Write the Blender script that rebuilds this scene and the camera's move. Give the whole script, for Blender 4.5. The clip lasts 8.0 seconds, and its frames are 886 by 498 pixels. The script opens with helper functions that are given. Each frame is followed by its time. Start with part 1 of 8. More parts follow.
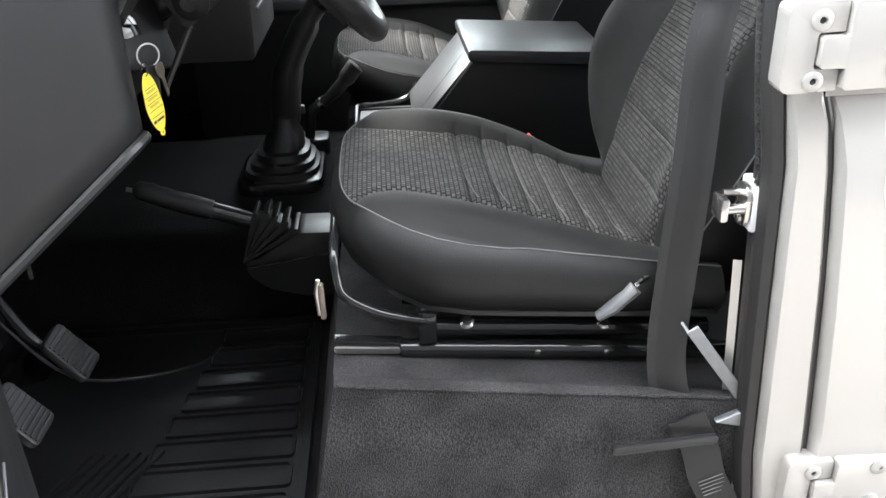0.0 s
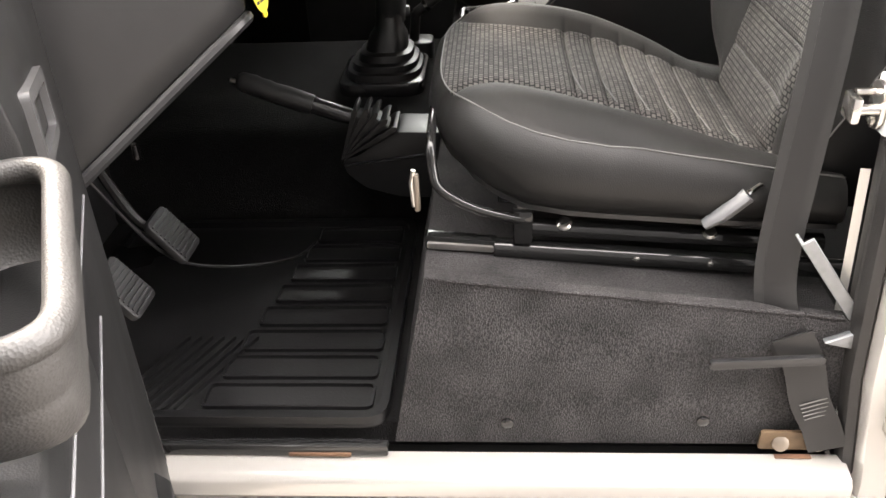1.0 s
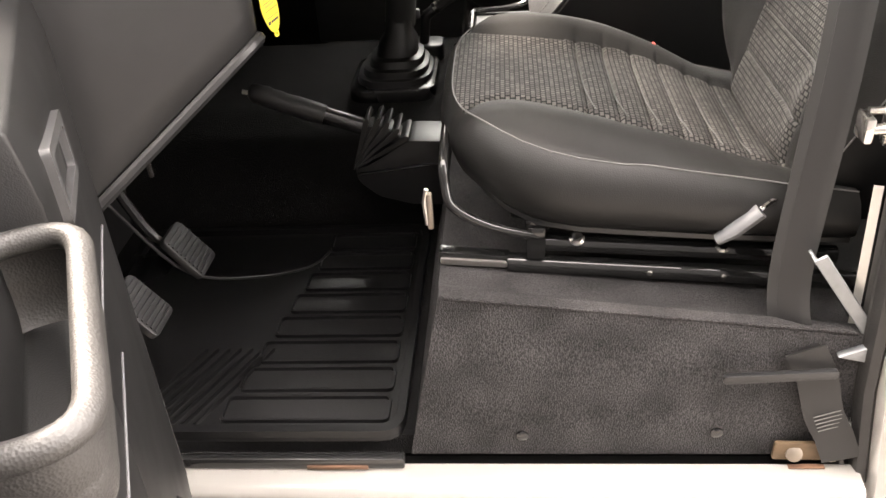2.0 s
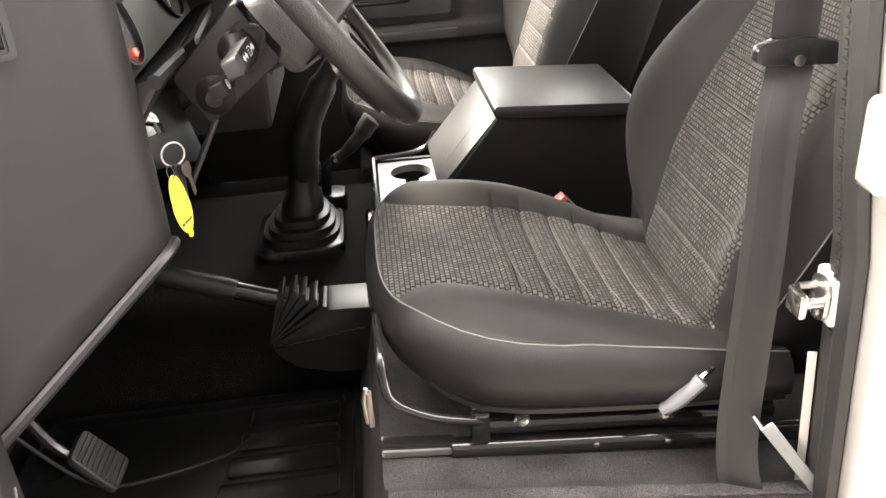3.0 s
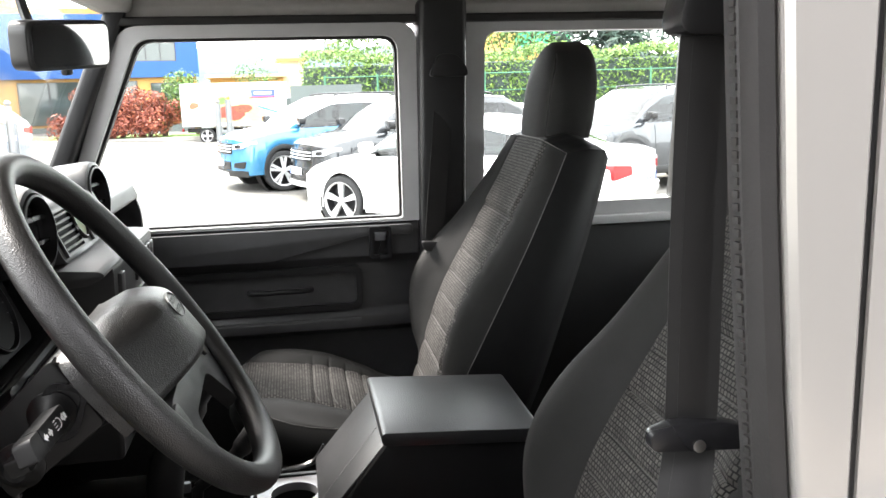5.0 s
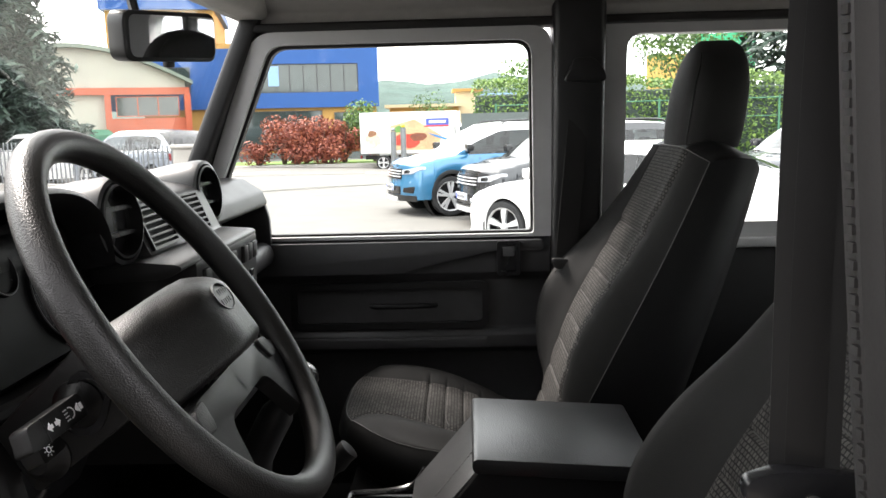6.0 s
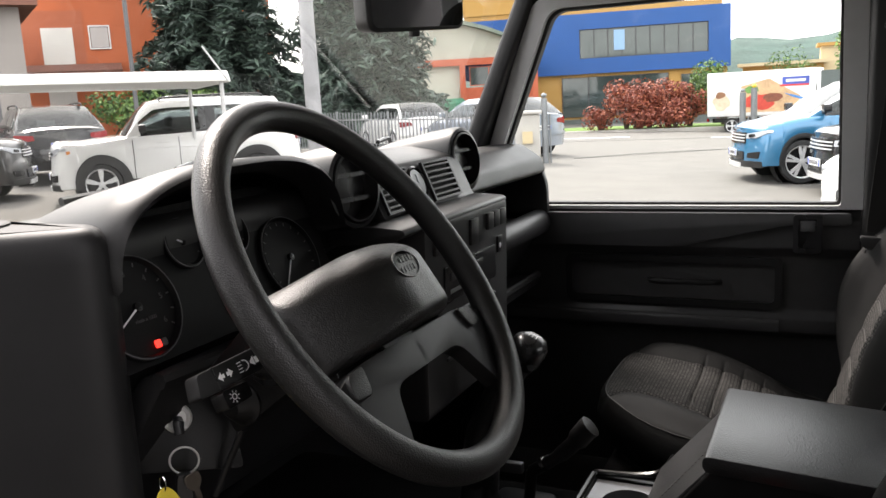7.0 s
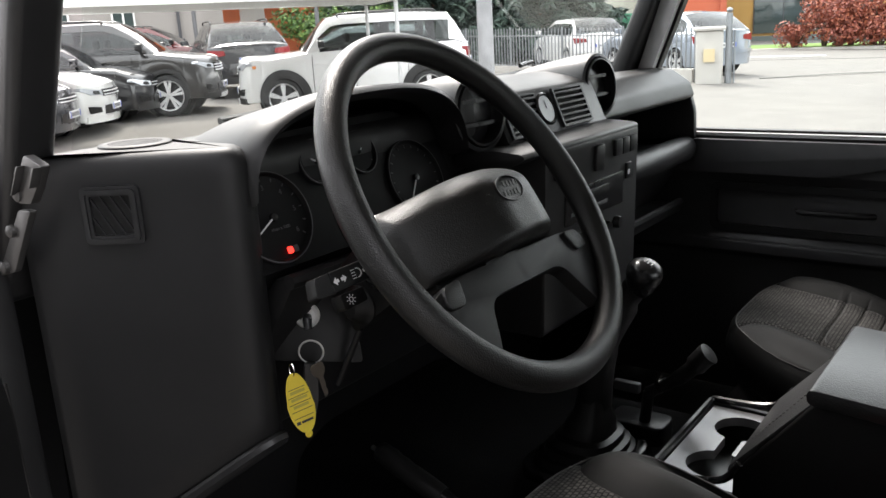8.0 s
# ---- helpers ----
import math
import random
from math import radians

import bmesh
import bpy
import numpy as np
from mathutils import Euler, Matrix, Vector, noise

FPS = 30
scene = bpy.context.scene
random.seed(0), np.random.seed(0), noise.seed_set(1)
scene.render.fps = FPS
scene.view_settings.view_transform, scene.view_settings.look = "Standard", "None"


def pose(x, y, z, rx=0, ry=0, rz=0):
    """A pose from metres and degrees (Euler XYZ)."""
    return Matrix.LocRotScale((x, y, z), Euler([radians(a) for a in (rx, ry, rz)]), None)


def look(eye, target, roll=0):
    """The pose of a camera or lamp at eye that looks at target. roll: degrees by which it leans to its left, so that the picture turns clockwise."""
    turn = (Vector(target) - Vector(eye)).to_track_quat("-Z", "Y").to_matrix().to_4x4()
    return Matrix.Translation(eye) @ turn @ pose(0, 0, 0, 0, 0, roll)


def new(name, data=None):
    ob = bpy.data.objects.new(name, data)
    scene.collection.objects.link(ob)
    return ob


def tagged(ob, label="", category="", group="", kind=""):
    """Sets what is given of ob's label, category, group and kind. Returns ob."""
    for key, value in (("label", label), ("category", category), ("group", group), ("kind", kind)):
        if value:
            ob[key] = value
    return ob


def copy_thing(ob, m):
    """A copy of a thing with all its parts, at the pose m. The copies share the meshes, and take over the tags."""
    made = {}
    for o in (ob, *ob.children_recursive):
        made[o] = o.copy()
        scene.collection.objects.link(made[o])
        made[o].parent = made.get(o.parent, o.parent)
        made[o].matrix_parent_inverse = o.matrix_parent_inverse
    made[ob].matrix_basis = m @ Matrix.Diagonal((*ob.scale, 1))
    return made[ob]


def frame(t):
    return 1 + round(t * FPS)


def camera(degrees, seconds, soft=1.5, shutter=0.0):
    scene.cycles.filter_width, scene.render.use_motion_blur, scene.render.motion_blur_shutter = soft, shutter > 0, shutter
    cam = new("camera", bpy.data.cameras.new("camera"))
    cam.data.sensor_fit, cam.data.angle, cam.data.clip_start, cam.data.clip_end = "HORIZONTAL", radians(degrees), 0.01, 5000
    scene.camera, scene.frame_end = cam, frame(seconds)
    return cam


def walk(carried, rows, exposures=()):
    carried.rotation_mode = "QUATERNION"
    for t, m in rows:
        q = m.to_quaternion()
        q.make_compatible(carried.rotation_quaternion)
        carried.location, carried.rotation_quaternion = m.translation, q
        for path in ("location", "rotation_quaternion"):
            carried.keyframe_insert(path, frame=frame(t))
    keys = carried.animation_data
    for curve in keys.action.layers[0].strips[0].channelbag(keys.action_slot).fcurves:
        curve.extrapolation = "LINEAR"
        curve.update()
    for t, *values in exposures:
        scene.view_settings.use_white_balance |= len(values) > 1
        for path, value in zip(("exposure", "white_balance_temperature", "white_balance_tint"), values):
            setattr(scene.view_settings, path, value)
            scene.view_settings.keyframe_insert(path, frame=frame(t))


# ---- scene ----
cam = camera(55.8, 8.0)
PATH = [
    (0, (-0.056, 0.081, 1.421), (0.053, 1.858, 0.511), -2.02),
    (0.5, (-0.062, 0.082, 1.386), (-0.112, 1.842, 0.436), -2.25),
    (1, (-0.055, 0.086, 1.367), (-0.186, 1.786, 0.322), -2.81),
    (1.2, (-0.053, 0.089, 1.365), (-0.207, 1.766, 0.288), -3.09),
    (2.3, (-0.062, 0.117, 1.445), (-0.203, 1.793, 0.365), -4.68),
    (2.5, (-0.083, 0.132, 1.471), (-0.154, 1.829, 0.415), -4.87),
    (3, (-0.113, 0.198, 1.503), (0.016, 1.973, 0.588), -4.11),
    (3.5, (-0.110, 0.253, 1.534), (0.142, 2.091, 0.788), -3.50),
    (4, (-0.102, 0.311, 1.566), (0.218, 2.195, 0.976), -3.06),
    (4.5, (-0.073, 0.342, 1.593), (0.302, 2.251, 1.125), -1.50),
    (5.8, (0.083, 0.430, 1.535), (0.150, 2.406, 1.232), -1.50),
    (6, (0.098, 0.465, 1.525), (0.037, 2.441, 1.226), -1.44),
    (6.5, (0.151, 0.523, 1.527), (-0.303, 2.446, 1.219), -2.24),
    (7, (0.241, 0.549, 1.518), (-0.597, 2.331, 1.169), -3.12),
    (7.1, (0.257, 0.548, 1.517), (-0.641, 2.299, 1.154), -3.18),
    (7.5, (0.306, 0.539, 1.514), (-0.766, 2.173, 1.085), -3.26),
    (8, (0.336, 0.525, 1.533), (-0.833, 2.063, 1.017), -3.28),
]
EXPOSURES = [(0.0, 3.0, 6250, 10), (0.5, 3.5, 6700, 12), (1.0, 3.45, 7150, 15), (2.5, 3.55, 7500, 17), (3.0, 3.7, 7400, 16), (3.5, 3.2, 7250, 14), (4.5, 2.75, 6600, 13), (6.0, 1.42, 6700, 14), (7.0, 1.05, 6800, 16), (8.0, 1.15, 6550, 13)]
walk(cam, [(t, look(eye, target, roll)) for t, eye, target, roll in PATH], EXPOSURES)

# ---- sky and sun: bright hazy daylight ----
world = bpy.data.worlds.new("sky")
scene.world = world
world.use_nodes = True
wt = world.node_tree
sky = wt.nodes.new("ShaderNodeTexSky")
sky.sky_type = "NISHITA"
sky.sun_disc = False
sky.sun_elevation, sky.sun_rotation = radians(48), radians(-53)
sky.dust_density, sky.air_density = 4.0, 1.2
soft = wt.nodes.new("ShaderNodeMixRGB")
soft.inputs[0].default_value = 0.72
soft.inputs[2].default_value = (17.5, 17.6, 17.8, 1)
wt.links.new(sky.outputs[0], soft.inputs[1])
wt.links.new(soft.outputs[0], wt.nodes["Background"].inputs[0])
wt.nodes["Background"].inputs[1].default_value = 0.15
sun_data = bpy.data.lights.new("sun", "SUN")
sun_data.energy, sun_data.angle, sun_data.color = 3.0, radians(14), (1.0, 0.96, 0.9)
sun = new("sun", sun_data)
sun.matrix_world = look((-12, 9, 17), (0, 0, 0))

# ---- materials ----
def nodes_of(name):
    m = bpy.data.materials.new(name)
    m.use_nodes = True
    return m, m.node_tree, m.node_tree.nodes["Principled BSDF"]


def mat(name, color, rough=0.5, metal=0.0, vary=0.15, scale=30.0, bump=0.0, bscale=200.0, coat=0.0, spec=0.5, rvary=0.08, kind="noise", sheen=0.0, bdist=0.0):
    """A surface with two scales of colour change and a fine relief."""
    m, t, b = nodes_of(name)
    co = t.nodes.new("ShaderNodeTexCoord")
    n1 = t.nodes.new("ShaderNodeTexNoise")
    n1.inputs["Scale"].default_value, n1.inputs["Detail"].default_value = scale, 5
    n2 = t.nodes.new("ShaderNodeTexNoise")
    n2.inputs["Scale"].default_value, n2.inputs["Detail"].default_value = scale * 0.12, 3
    for n in (n1, n2):
        t.links.new(co.outputs["Object"], n.inputs["Vector"])
    add = t.nodes.new("ShaderNodeMath")
    add.operation = "ADD"
    t.links.new(n1.outputs["Fac"], add.inputs[0])
    t.links.new(n2.outputs["Fac"], add.inputs[1])
    ramp = t.nodes.new("ShaderNodeMapRange")
    ramp.inputs["From Min"].default_value, ramp.inputs["From Max"].default_value = 0.6, 1.4
    ramp.inputs["To Min"].default_value, ramp.inputs["To Max"].default_value = 1 - vary, 1 + vary
    t.links.new(add.outputs[0], ramp.inputs["Value"])
    mul = t.nodes.new("ShaderNodeVectorMath")
    mul.operation = "SCALE"
    mul.inputs[0].default_value = color
    t.links.new(ramp.outputs[0], mul.inputs["Scale"])
    t.links.new(mul.outputs[0], b.inputs["Base Color"])
    rr = t.nodes.new("ShaderNodeMapRange")
    rr.inputs["From Min"].default_value, rr.inputs["From Max"].default_value = 0.3, 0.7
    rr.inputs["To Min"].default_value, rr.inputs["To Max"].default_value = max(0.02, rough - rvary), min(1, rough + rvary)
    t.links.new(n2.outputs["Fac"], rr.inputs["Value"])
    t.links.new(rr.outputs[0], b.inputs["Roughness"])
    b.inputs["Metallic"].default_value = metal
    b.inputs["Coat Weight"].default_value = coat
    b.inputs["Coat Roughness"].default_value = 0.05
    b.inputs["Specular IOR Level"].default_value = spec
    b.inputs["Sheen Weight"].default_value = sheen
    b.inputs["Sheen Roughness"].default_value = 0.5
    if bump:
        if kind == "leather":
            g = t.nodes.new("ShaderNodeTexVoronoi")
            g.feature = "SMOOTH_F1"
            g.inputs["Scale"].default_value = bscale
            g.inputs["Smoothness"].default_value = 0.4
            out = g.outputs["Distance"]
        else:
            g = t.nodes.new("ShaderNodeTexNoise")
            g.inputs["Scale"].default_value, g.inputs["Detail"].default_value = bscale, 4
            out = g.outputs["Fac"]
        t.links.new(co.outputs["Object"], g.inputs["Vector"])
        bp = t.nodes.new("ShaderNodeBump")
        bp.inputs["Strength"].default_value = bump
        bp.inputs["Distance"].default_value = bdist or 0.4 / bscale
        t.links.new(out, bp.inputs["Height"])
        t.links.new(bp.outputs[0], b.inputs["Normal"])
    return m


def weave_mat(name, dark, light, pitch, rough=0.85):
    """A woven cloth: rows of short light and dark threads set off from row to row."""
    m, t, b = nodes_of(name)
    co = t.nodes.new("ShaderNodeUVMap")
    br = t.nodes.new("ShaderNodeTexBrick")
    br.inputs["Scale"].default_value = 1 / pitch
    br.inputs["Color1"].default_value, br.inputs["Color2"].default_value = (*light, 1), (*[c * 0.45 for c in light], 1)
    br.inputs["Mortar"].default_value = (*dark, 1)
    br.inputs["Mortar Size"].default_value, br.inputs["Mortar Smooth"].default_value = 0.10, 0.35
    br.inputs["Brick Width"].default_value, br.inputs["Row Height"].default_value = 0.62, 0.62
    t.links.new(co.outputs[0], br.inputs["Vector"])
    n = t.nodes.new("ShaderNodeTexNoise")
    n.inputs["Scale"].default_value, n.inputs["Detail"].default_value = 14, 4
    t.links.new(co.outputs[0], n.inputs["Vector"])
    mr = t.nodes.new("ShaderNodeMapRange")
    mr.inputs["To Min"].default_value, mr.inputs["To Max"].default_value = 0.7, 1.3
    t.links.new(n.outputs["Fac"], mr.inputs["Value"])
    mul = t.nodes.new("ShaderNodeVectorMath")
    mul.operation = "SCALE"
    t.links.new(br.outputs["Color"], mul.inputs[0])
    t.links.new(mr.outputs[0], mul.inputs["Scale"])
    t.links.new(mul.outputs[0], b.inputs["Base Color"])
    b.inputs["Roughness"].default_value = rough
    b.inputs["Specular IOR Level"].default_value = 0.4
    bp = t.nodes.new("ShaderNodeBump")
    bp.inputs["Strength"].default_value, bp.inputs["Distance"].default_value = 1.0, 0.0022
    inv = t.nodes.new("ShaderNodeMath")
    inv.operation = "SUBTRACT"
    inv.inputs[0].default_value = 1.0
    t.links.new(br.outputs["Fac"], inv.inputs[1])
    t.links.new(inv.outputs[0], bp.inputs["Height"])
    t.links.new(bp.outputs[0], b.inputs["Normal"])
    return m


def pile_mat(name, color):
    """Short carpet pile: speckled tufts, soft trodden patches and a rough relief."""
    m, t, b = nodes_of(name)
    co = t.nodes.new("ShaderNodeTexCoord")
    def band(scale, detail, lo, hi, out_lo, out_hi, stretch=None):
        n = t.nodes.new("ShaderNodeTexNoise")
        n.inputs["Scale"].default_value, n.inputs["Detail"].default_value = scale, detail
        if stretch:
            mp = t.nodes.new("ShaderNodeMapping")
            mp.inputs["Scale"].default_value = stretch
            t.links.new(co.outputs["Object"], mp.inputs["Vector"])
            t.links.new(mp.outputs[0], n.inputs["Vector"])
        else:
            t.links.new(co.outputs["Object"], n.inputs["Vector"])
        r = t.nodes.new("ShaderNodeMapRange")
        r.inputs["From Min"].default_value, r.inputs["From Max"].default_value = lo, hi
        r.inputs["To Min"].default_value, r.inputs["To Max"].default_value = out_lo, out_hi
        t.links.new(n.outputs["Fac"], r.inputs["Value"])
        return n, r
    tuft, tuft_r = band(520, 3, 0.36, 0.64, 0.5, 1.5, (1.0, 1.0, 0.6))
    patch, patch_r = band(14, 4, 0.35, 0.65, 0.7, 1.3)
    mul = t.nodes.new("ShaderNodeMath")
    mul.operation = "MULTIPLY"
    t.links.new(tuft_r.outputs[0], mul.inputs[0])
    t.links.new(patch_r.outputs[0], mul.inputs[1])
    sc = t.nodes.new("ShaderNodeVectorMath")
    sc.operation = "SCALE"
    sc.inputs[0].default_value = color
    t.links.new(mul.outputs[0], sc.inputs["Scale"])
    t.links.new(sc.outputs[0], b.inputs["Base Color"])
    b.inputs["Roughness"].default_value = 0.95
    b.inputs["Specular IOR Level"].default_value = 0.2
    bp = t.nodes.new("ShaderNodeBump")
    bp.inputs["Strength"].default_value, bp.inputs["Distance"].default_value = 1.0, 0.004
    t.links.new(tuft.outputs["Fac"], bp.inputs["Height"])
    t.links.new(bp.outputs[0], b.inputs["Normal"])
    return m


def glass_mat(name, tint=(1, 1, 1), alpha=0.12):
    """A thin clear pane: mostly see-through, with a mirror gloss."""
    m, t, b = nodes_of(name)
    out = t.nodes["Material Output"]
    tr = t.nodes.new("ShaderNodeBsdfTransparent")
    tr.inputs[0].default_value = (*tint, 1)
    gl = t.nodes.new("ShaderNodeBsdfGlossy")
    gl.inputs["Roughness"].default_value = 0.02
    fr = t.nodes.new("ShaderNodeFresnel")
    fr.inputs[0].default_value = 1.45
    mx = t.nodes.new("ShaderNodeMixShader")
    sc = t.nodes.new("ShaderNodeMath")
    sc.operation = "MULTIPLY"
    sc.inputs[1].default_value = alpha / 0.12
    t.links.new(fr.outputs[0], sc.inputs[0])
    t.links.new(sc.outputs[0], mx.inputs[0])
    t.links.new(tr.outputs[0], mx.inputs[1])
    t.links.new(gl.outputs[0], mx.inputs[2])
    t.links.new(mx.outputs[0], out.inputs[0])
    return m


def glow_mat(name, color, strength):
    m, t, b = nodes_of(name)
    b.inputs["Base Color"].default_value = (*color, 1)
    b.inputs["Emission Color"].default_value = (*color, 1)
    b.inputs["Emission Strength"].default_value = strength
    return m


PLASTIC = mat("black grained plastic", (0.013, 0.013, 0.0135), 0.42, bump=0.25, bscale=900, kind="leather", vary=0.2)
PLASTIC_SOFT = mat("dark dashboard plastic", (0.013, 0.013, 0.0135), 0.44, bump=0.2, bscale=1100, kind="leather", vary=0.15)
POD_PLASTIC = mat("matt pod plastic", (0.012, 0.012, 0.0125), 0.5, spec=0.3, bump=0.2, bscale=1100, kind="leather", vary=0.12)
PLASTIC_GLOSS = mat("glossy black plastic", (0.012, 0.012, 0.013), 0.25, vary=0.2, bump=0.05, bscale=400)
PLASTIC_GREY = mat("grey plastic", (0.10, 0.10, 0.104), 0.45, bump=0.15, bscale=900, kind="leather")
SOFT_GRIP = mat("worn leather-grained rim", (0.012, 0.0118, 0.0115), 0.37, bump=0.5, bscale=700, kind="leather", vary=0.2, rvary=0.06, bdist=0.0008)
VINYL = mat("dark vinyl", (0.0085, 0.0083, 0.008), 0.5, spec=0.3, bump=0.3, bscale=700, kind="leather", vary=0.15)
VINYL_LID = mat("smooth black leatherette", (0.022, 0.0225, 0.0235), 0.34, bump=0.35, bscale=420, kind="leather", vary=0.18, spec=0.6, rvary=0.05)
CLOTH_PLAIN = mat("plain dark cloth", (0.0080, 0.0077, 0.0074), 0.72, spec=0.35, bump=0.6, bscale=900, vary=0.22, bdist=0.0008)
WEAVE = weave_mat("woven seat cloth", (0.0015, 0.0015, 0.0015), (0.080, 0.075, 0.070), 0.0105)
PIPING = mat("light grey piping", (0.095, 0.093, 0.090), 0.6, vary=0.1)
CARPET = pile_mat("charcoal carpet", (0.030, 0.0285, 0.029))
# Near-black copy of the carpet, with the footwell's shade in its colour.
SHADED_CARPET = pile_mat("carpet darkened for footwell shade", (0.0045, 0.0043, 0.0045))
MAT_RUBBER = mat("matt mat rubber", (0.004, 0.004, 0.0043), 0.38, spec=0.3, bump=0.2, bscale=300, vary=0.3, rvary=0.12)
# Shaded copy of the door trim: the open door's shade is in its colour.
SHADED_DOOR_TRIM = mat("door trim darkened as shaded", (0.007, 0.007, 0.0072), 0.5, spec=0.3, bump=0.25, bscale=900, kind="leather", vary=0.2)
RUBBER = mat("black rubber", (0.006, 0.006, 0.0065), 0.42, bump=0.15, bscale=300, vary=0.3)
SEAL = mat("matt rubber seal", (0.014, 0.013, 0.0125), 0.6, bump=0.2, bscale=300, vary=0.25)
STEEL_BLACK = mat("black painted steel", (0.010, 0.010, 0.010), 0.15, vary=0.2, bump=0.05, bscale=80)
STEEL = mat("bare steel", (0.62, 0.6, 0.57), 0.3, metal=1.0, vary=0.15)
ZINC = mat("galvanised steel", (0.24, 0.25, 0.26), 0.5, metal=0.8, vary=0.2, scale=60)
CHROME = mat("chrome", (0.8, 0.8, 0.8), 0.1, metal=1.0, vary=0.05)
SILVER = mat("silver metallic paint", (0.36, 0.345, 0.322), 0.26, metal=0.35, coat=0.7, vary=0.04, scale=3)
GREY_PAINT = mat("pale grey metal paint", (0.50, 0.50, 0.50), 0.45, vary=0.06)
LINING = mat("pale grey roof lining", (0.42, 0.41, 0.39), 0.9, bump=0.3, bscale=300, vary=0.08)
WEBBING = mat("seat belt webbing", (0.0095, 0.0090, 0.0088), 0.6, bump=0.3, bscale=900, vary=0.12)
# Vinyl on door-facing sides is darkened in colour, where little light arrives.
SHADED_VINYL = mat("matt black vinyl darkened for shade", (0.0055, 0.0055, 0.0058), 0.6, spec=0.25, bump=0.25, bscale=700, kind="leather", vary=0.2)
# Lighter copy of the door trim: light through the doorway is painted in.
LIT_DOOR_TRIM = mat("grained door trim lightened as lit", (0.058, 0.058, 0.060), 0.45, bump=0.25, bscale=900, kind="leather", vary=0.15)
# Darker copy of the black plastic: shade on column and spokes, in colour.
SHADED_PLASTIC = mat("matt plastic darkened as shaded", (0.008, 0.008, 0.0082), 0.45, spec=0.35, bump=0.2, bscale=900, kind="leather", vary=0.15)
BEZEL = mat("satin grey bezel plastic", (0.035, 0.035, 0.036), 0.5, bump=0.1, bscale=600)
HINGE_STEEL = mat("dulled hinge steel", (0.075, 0.073, 0.072), 0.42, metal=0.6, vary=0.3, scale=60)
# Near-black paint stands in for unlit depth in slots, gaps and wells.
UNLIT_BLACK = mat("near-black for unlit gaps", (0.004, 0.004, 0.004), 0.9)
RED_PLASTIC = mat("red plastic", (0.6, 0.05, 0.04), 0.4)
YELLOW = mat("yellow plastic tag", (0.72, 0.56, 0.06), 0.4, vary=0.05)
WHITE_MARK = mat("white print", (0.8, 0.8, 0.8), 0.5, vary=0.02)
INK = mat("dark ink", (0.04, 0.04, 0.05), 0.6, vary=0.02)
GAUGE = mat("gauge face", (0.005, 0.005, 0.0055), 0.5, spec=0.25, vary=0.1)
GLASS = glass_mat("clear window glass", (0.93, 0.96, 0.95), 0.06)
SCREEN_GLASS = glass_mat("windscreen glass", (0.95, 0.97, 0.96), 0.025)
MIRROR = mat("mirror glass", (0.8, 0.82, 0.84), 0.02, metal=1.0, vary=0.02, rvary=0.005)
RED_GLOW = glow_mat("red warning lamp", (1.0, 0.03, 0.02), 1.6)
ALLOY_SCREW = mat("dull screw steel", (0.42, 0.41, 0.39), 0.4, metal=0.7, vary=0.1)
STEEL_DULL = mat("tarnished steel", (0.20, 0.17, 0.14), 0.4, metal=0.8, vary=0.2)
TARNISHED = mat("tarnished passivated steel", (0.085, 0.055, 0.03), 0.6, metal=0.3, vary=0.35, scale=80, bump=0.2, bscale=300)
RUST = mat("rusty steel", (0.10, 0.05, 0.028), 0.85, bump=0.5, bscale=200, vary=0.5)

# ---- building helpers ----
def finish(name, bm, material, parent=None, label="", smooth=40):
    bmesh.ops.recalc_face_normals(bm, faces=bm.faces)
    me = bpy.data.meshes.new(name)
    bm.to_mesh(me)
    bm.free()
    me.materials.append(material)
    if smooth:
        for p in me.polygons:
            p.use_smooth = True
        me.set_sharp_from_angle(angle=radians(smooth))
    ob = new(name, me)
    if parent is not None:
        ob.parent = parent
        if parent.type == "EMPTY":
            ob.matrix_parent_inverse = Matrix.Translation(-parent.location)
    if label:
        ob["label"] = label
    return ob


part = finish


def thing(name, base, label, category, group="", kind=""):
    """An empty at the thing's base, which holds its parts."""
    ob = new(name)
    ob.location = base
    ob.empty_display_size = 0.05
    return tagged(ob, label, category, group, kind)


def single(name, bm, material, label, category, group="", kind="", smooth=40):
    return tagged(finish(name, bm, material, None, "", smooth), label, category, group, kind)


def box(bm, lo, hi, bevel=0.0, seg=2, m=None):
    """A box from corner to corner with rounded edges, turned by m."""
    lo, hi = Vector(lo), Vector(hi)
    r = bmesh.ops.create_cube(bm, size=1.0, matrix=Matrix.Translation((lo + hi) / 2) @ Matrix.Diagonal((*(hi - lo), 1)))
    vs = r["verts"]
    if bevel:
        es = list({e for v in vs for e in v.link_edges})
        out = bmesh.ops.bevel(bm, geom=es, offset=bevel, segments=seg, affect="EDGES", profile=0.5)
        vs = list({v for f in out["faces"] for v in f.verts} | {v for v in vs if v.is_valid})
    if m is not None:
        bmesh.ops.transform(bm, matrix=m, verts=vs)
    return bm


def new_box(lo, hi, bevel=0.0, seg=2, m=None):
    return box(bmesh.new(), lo, hi, bevel, seg, m)


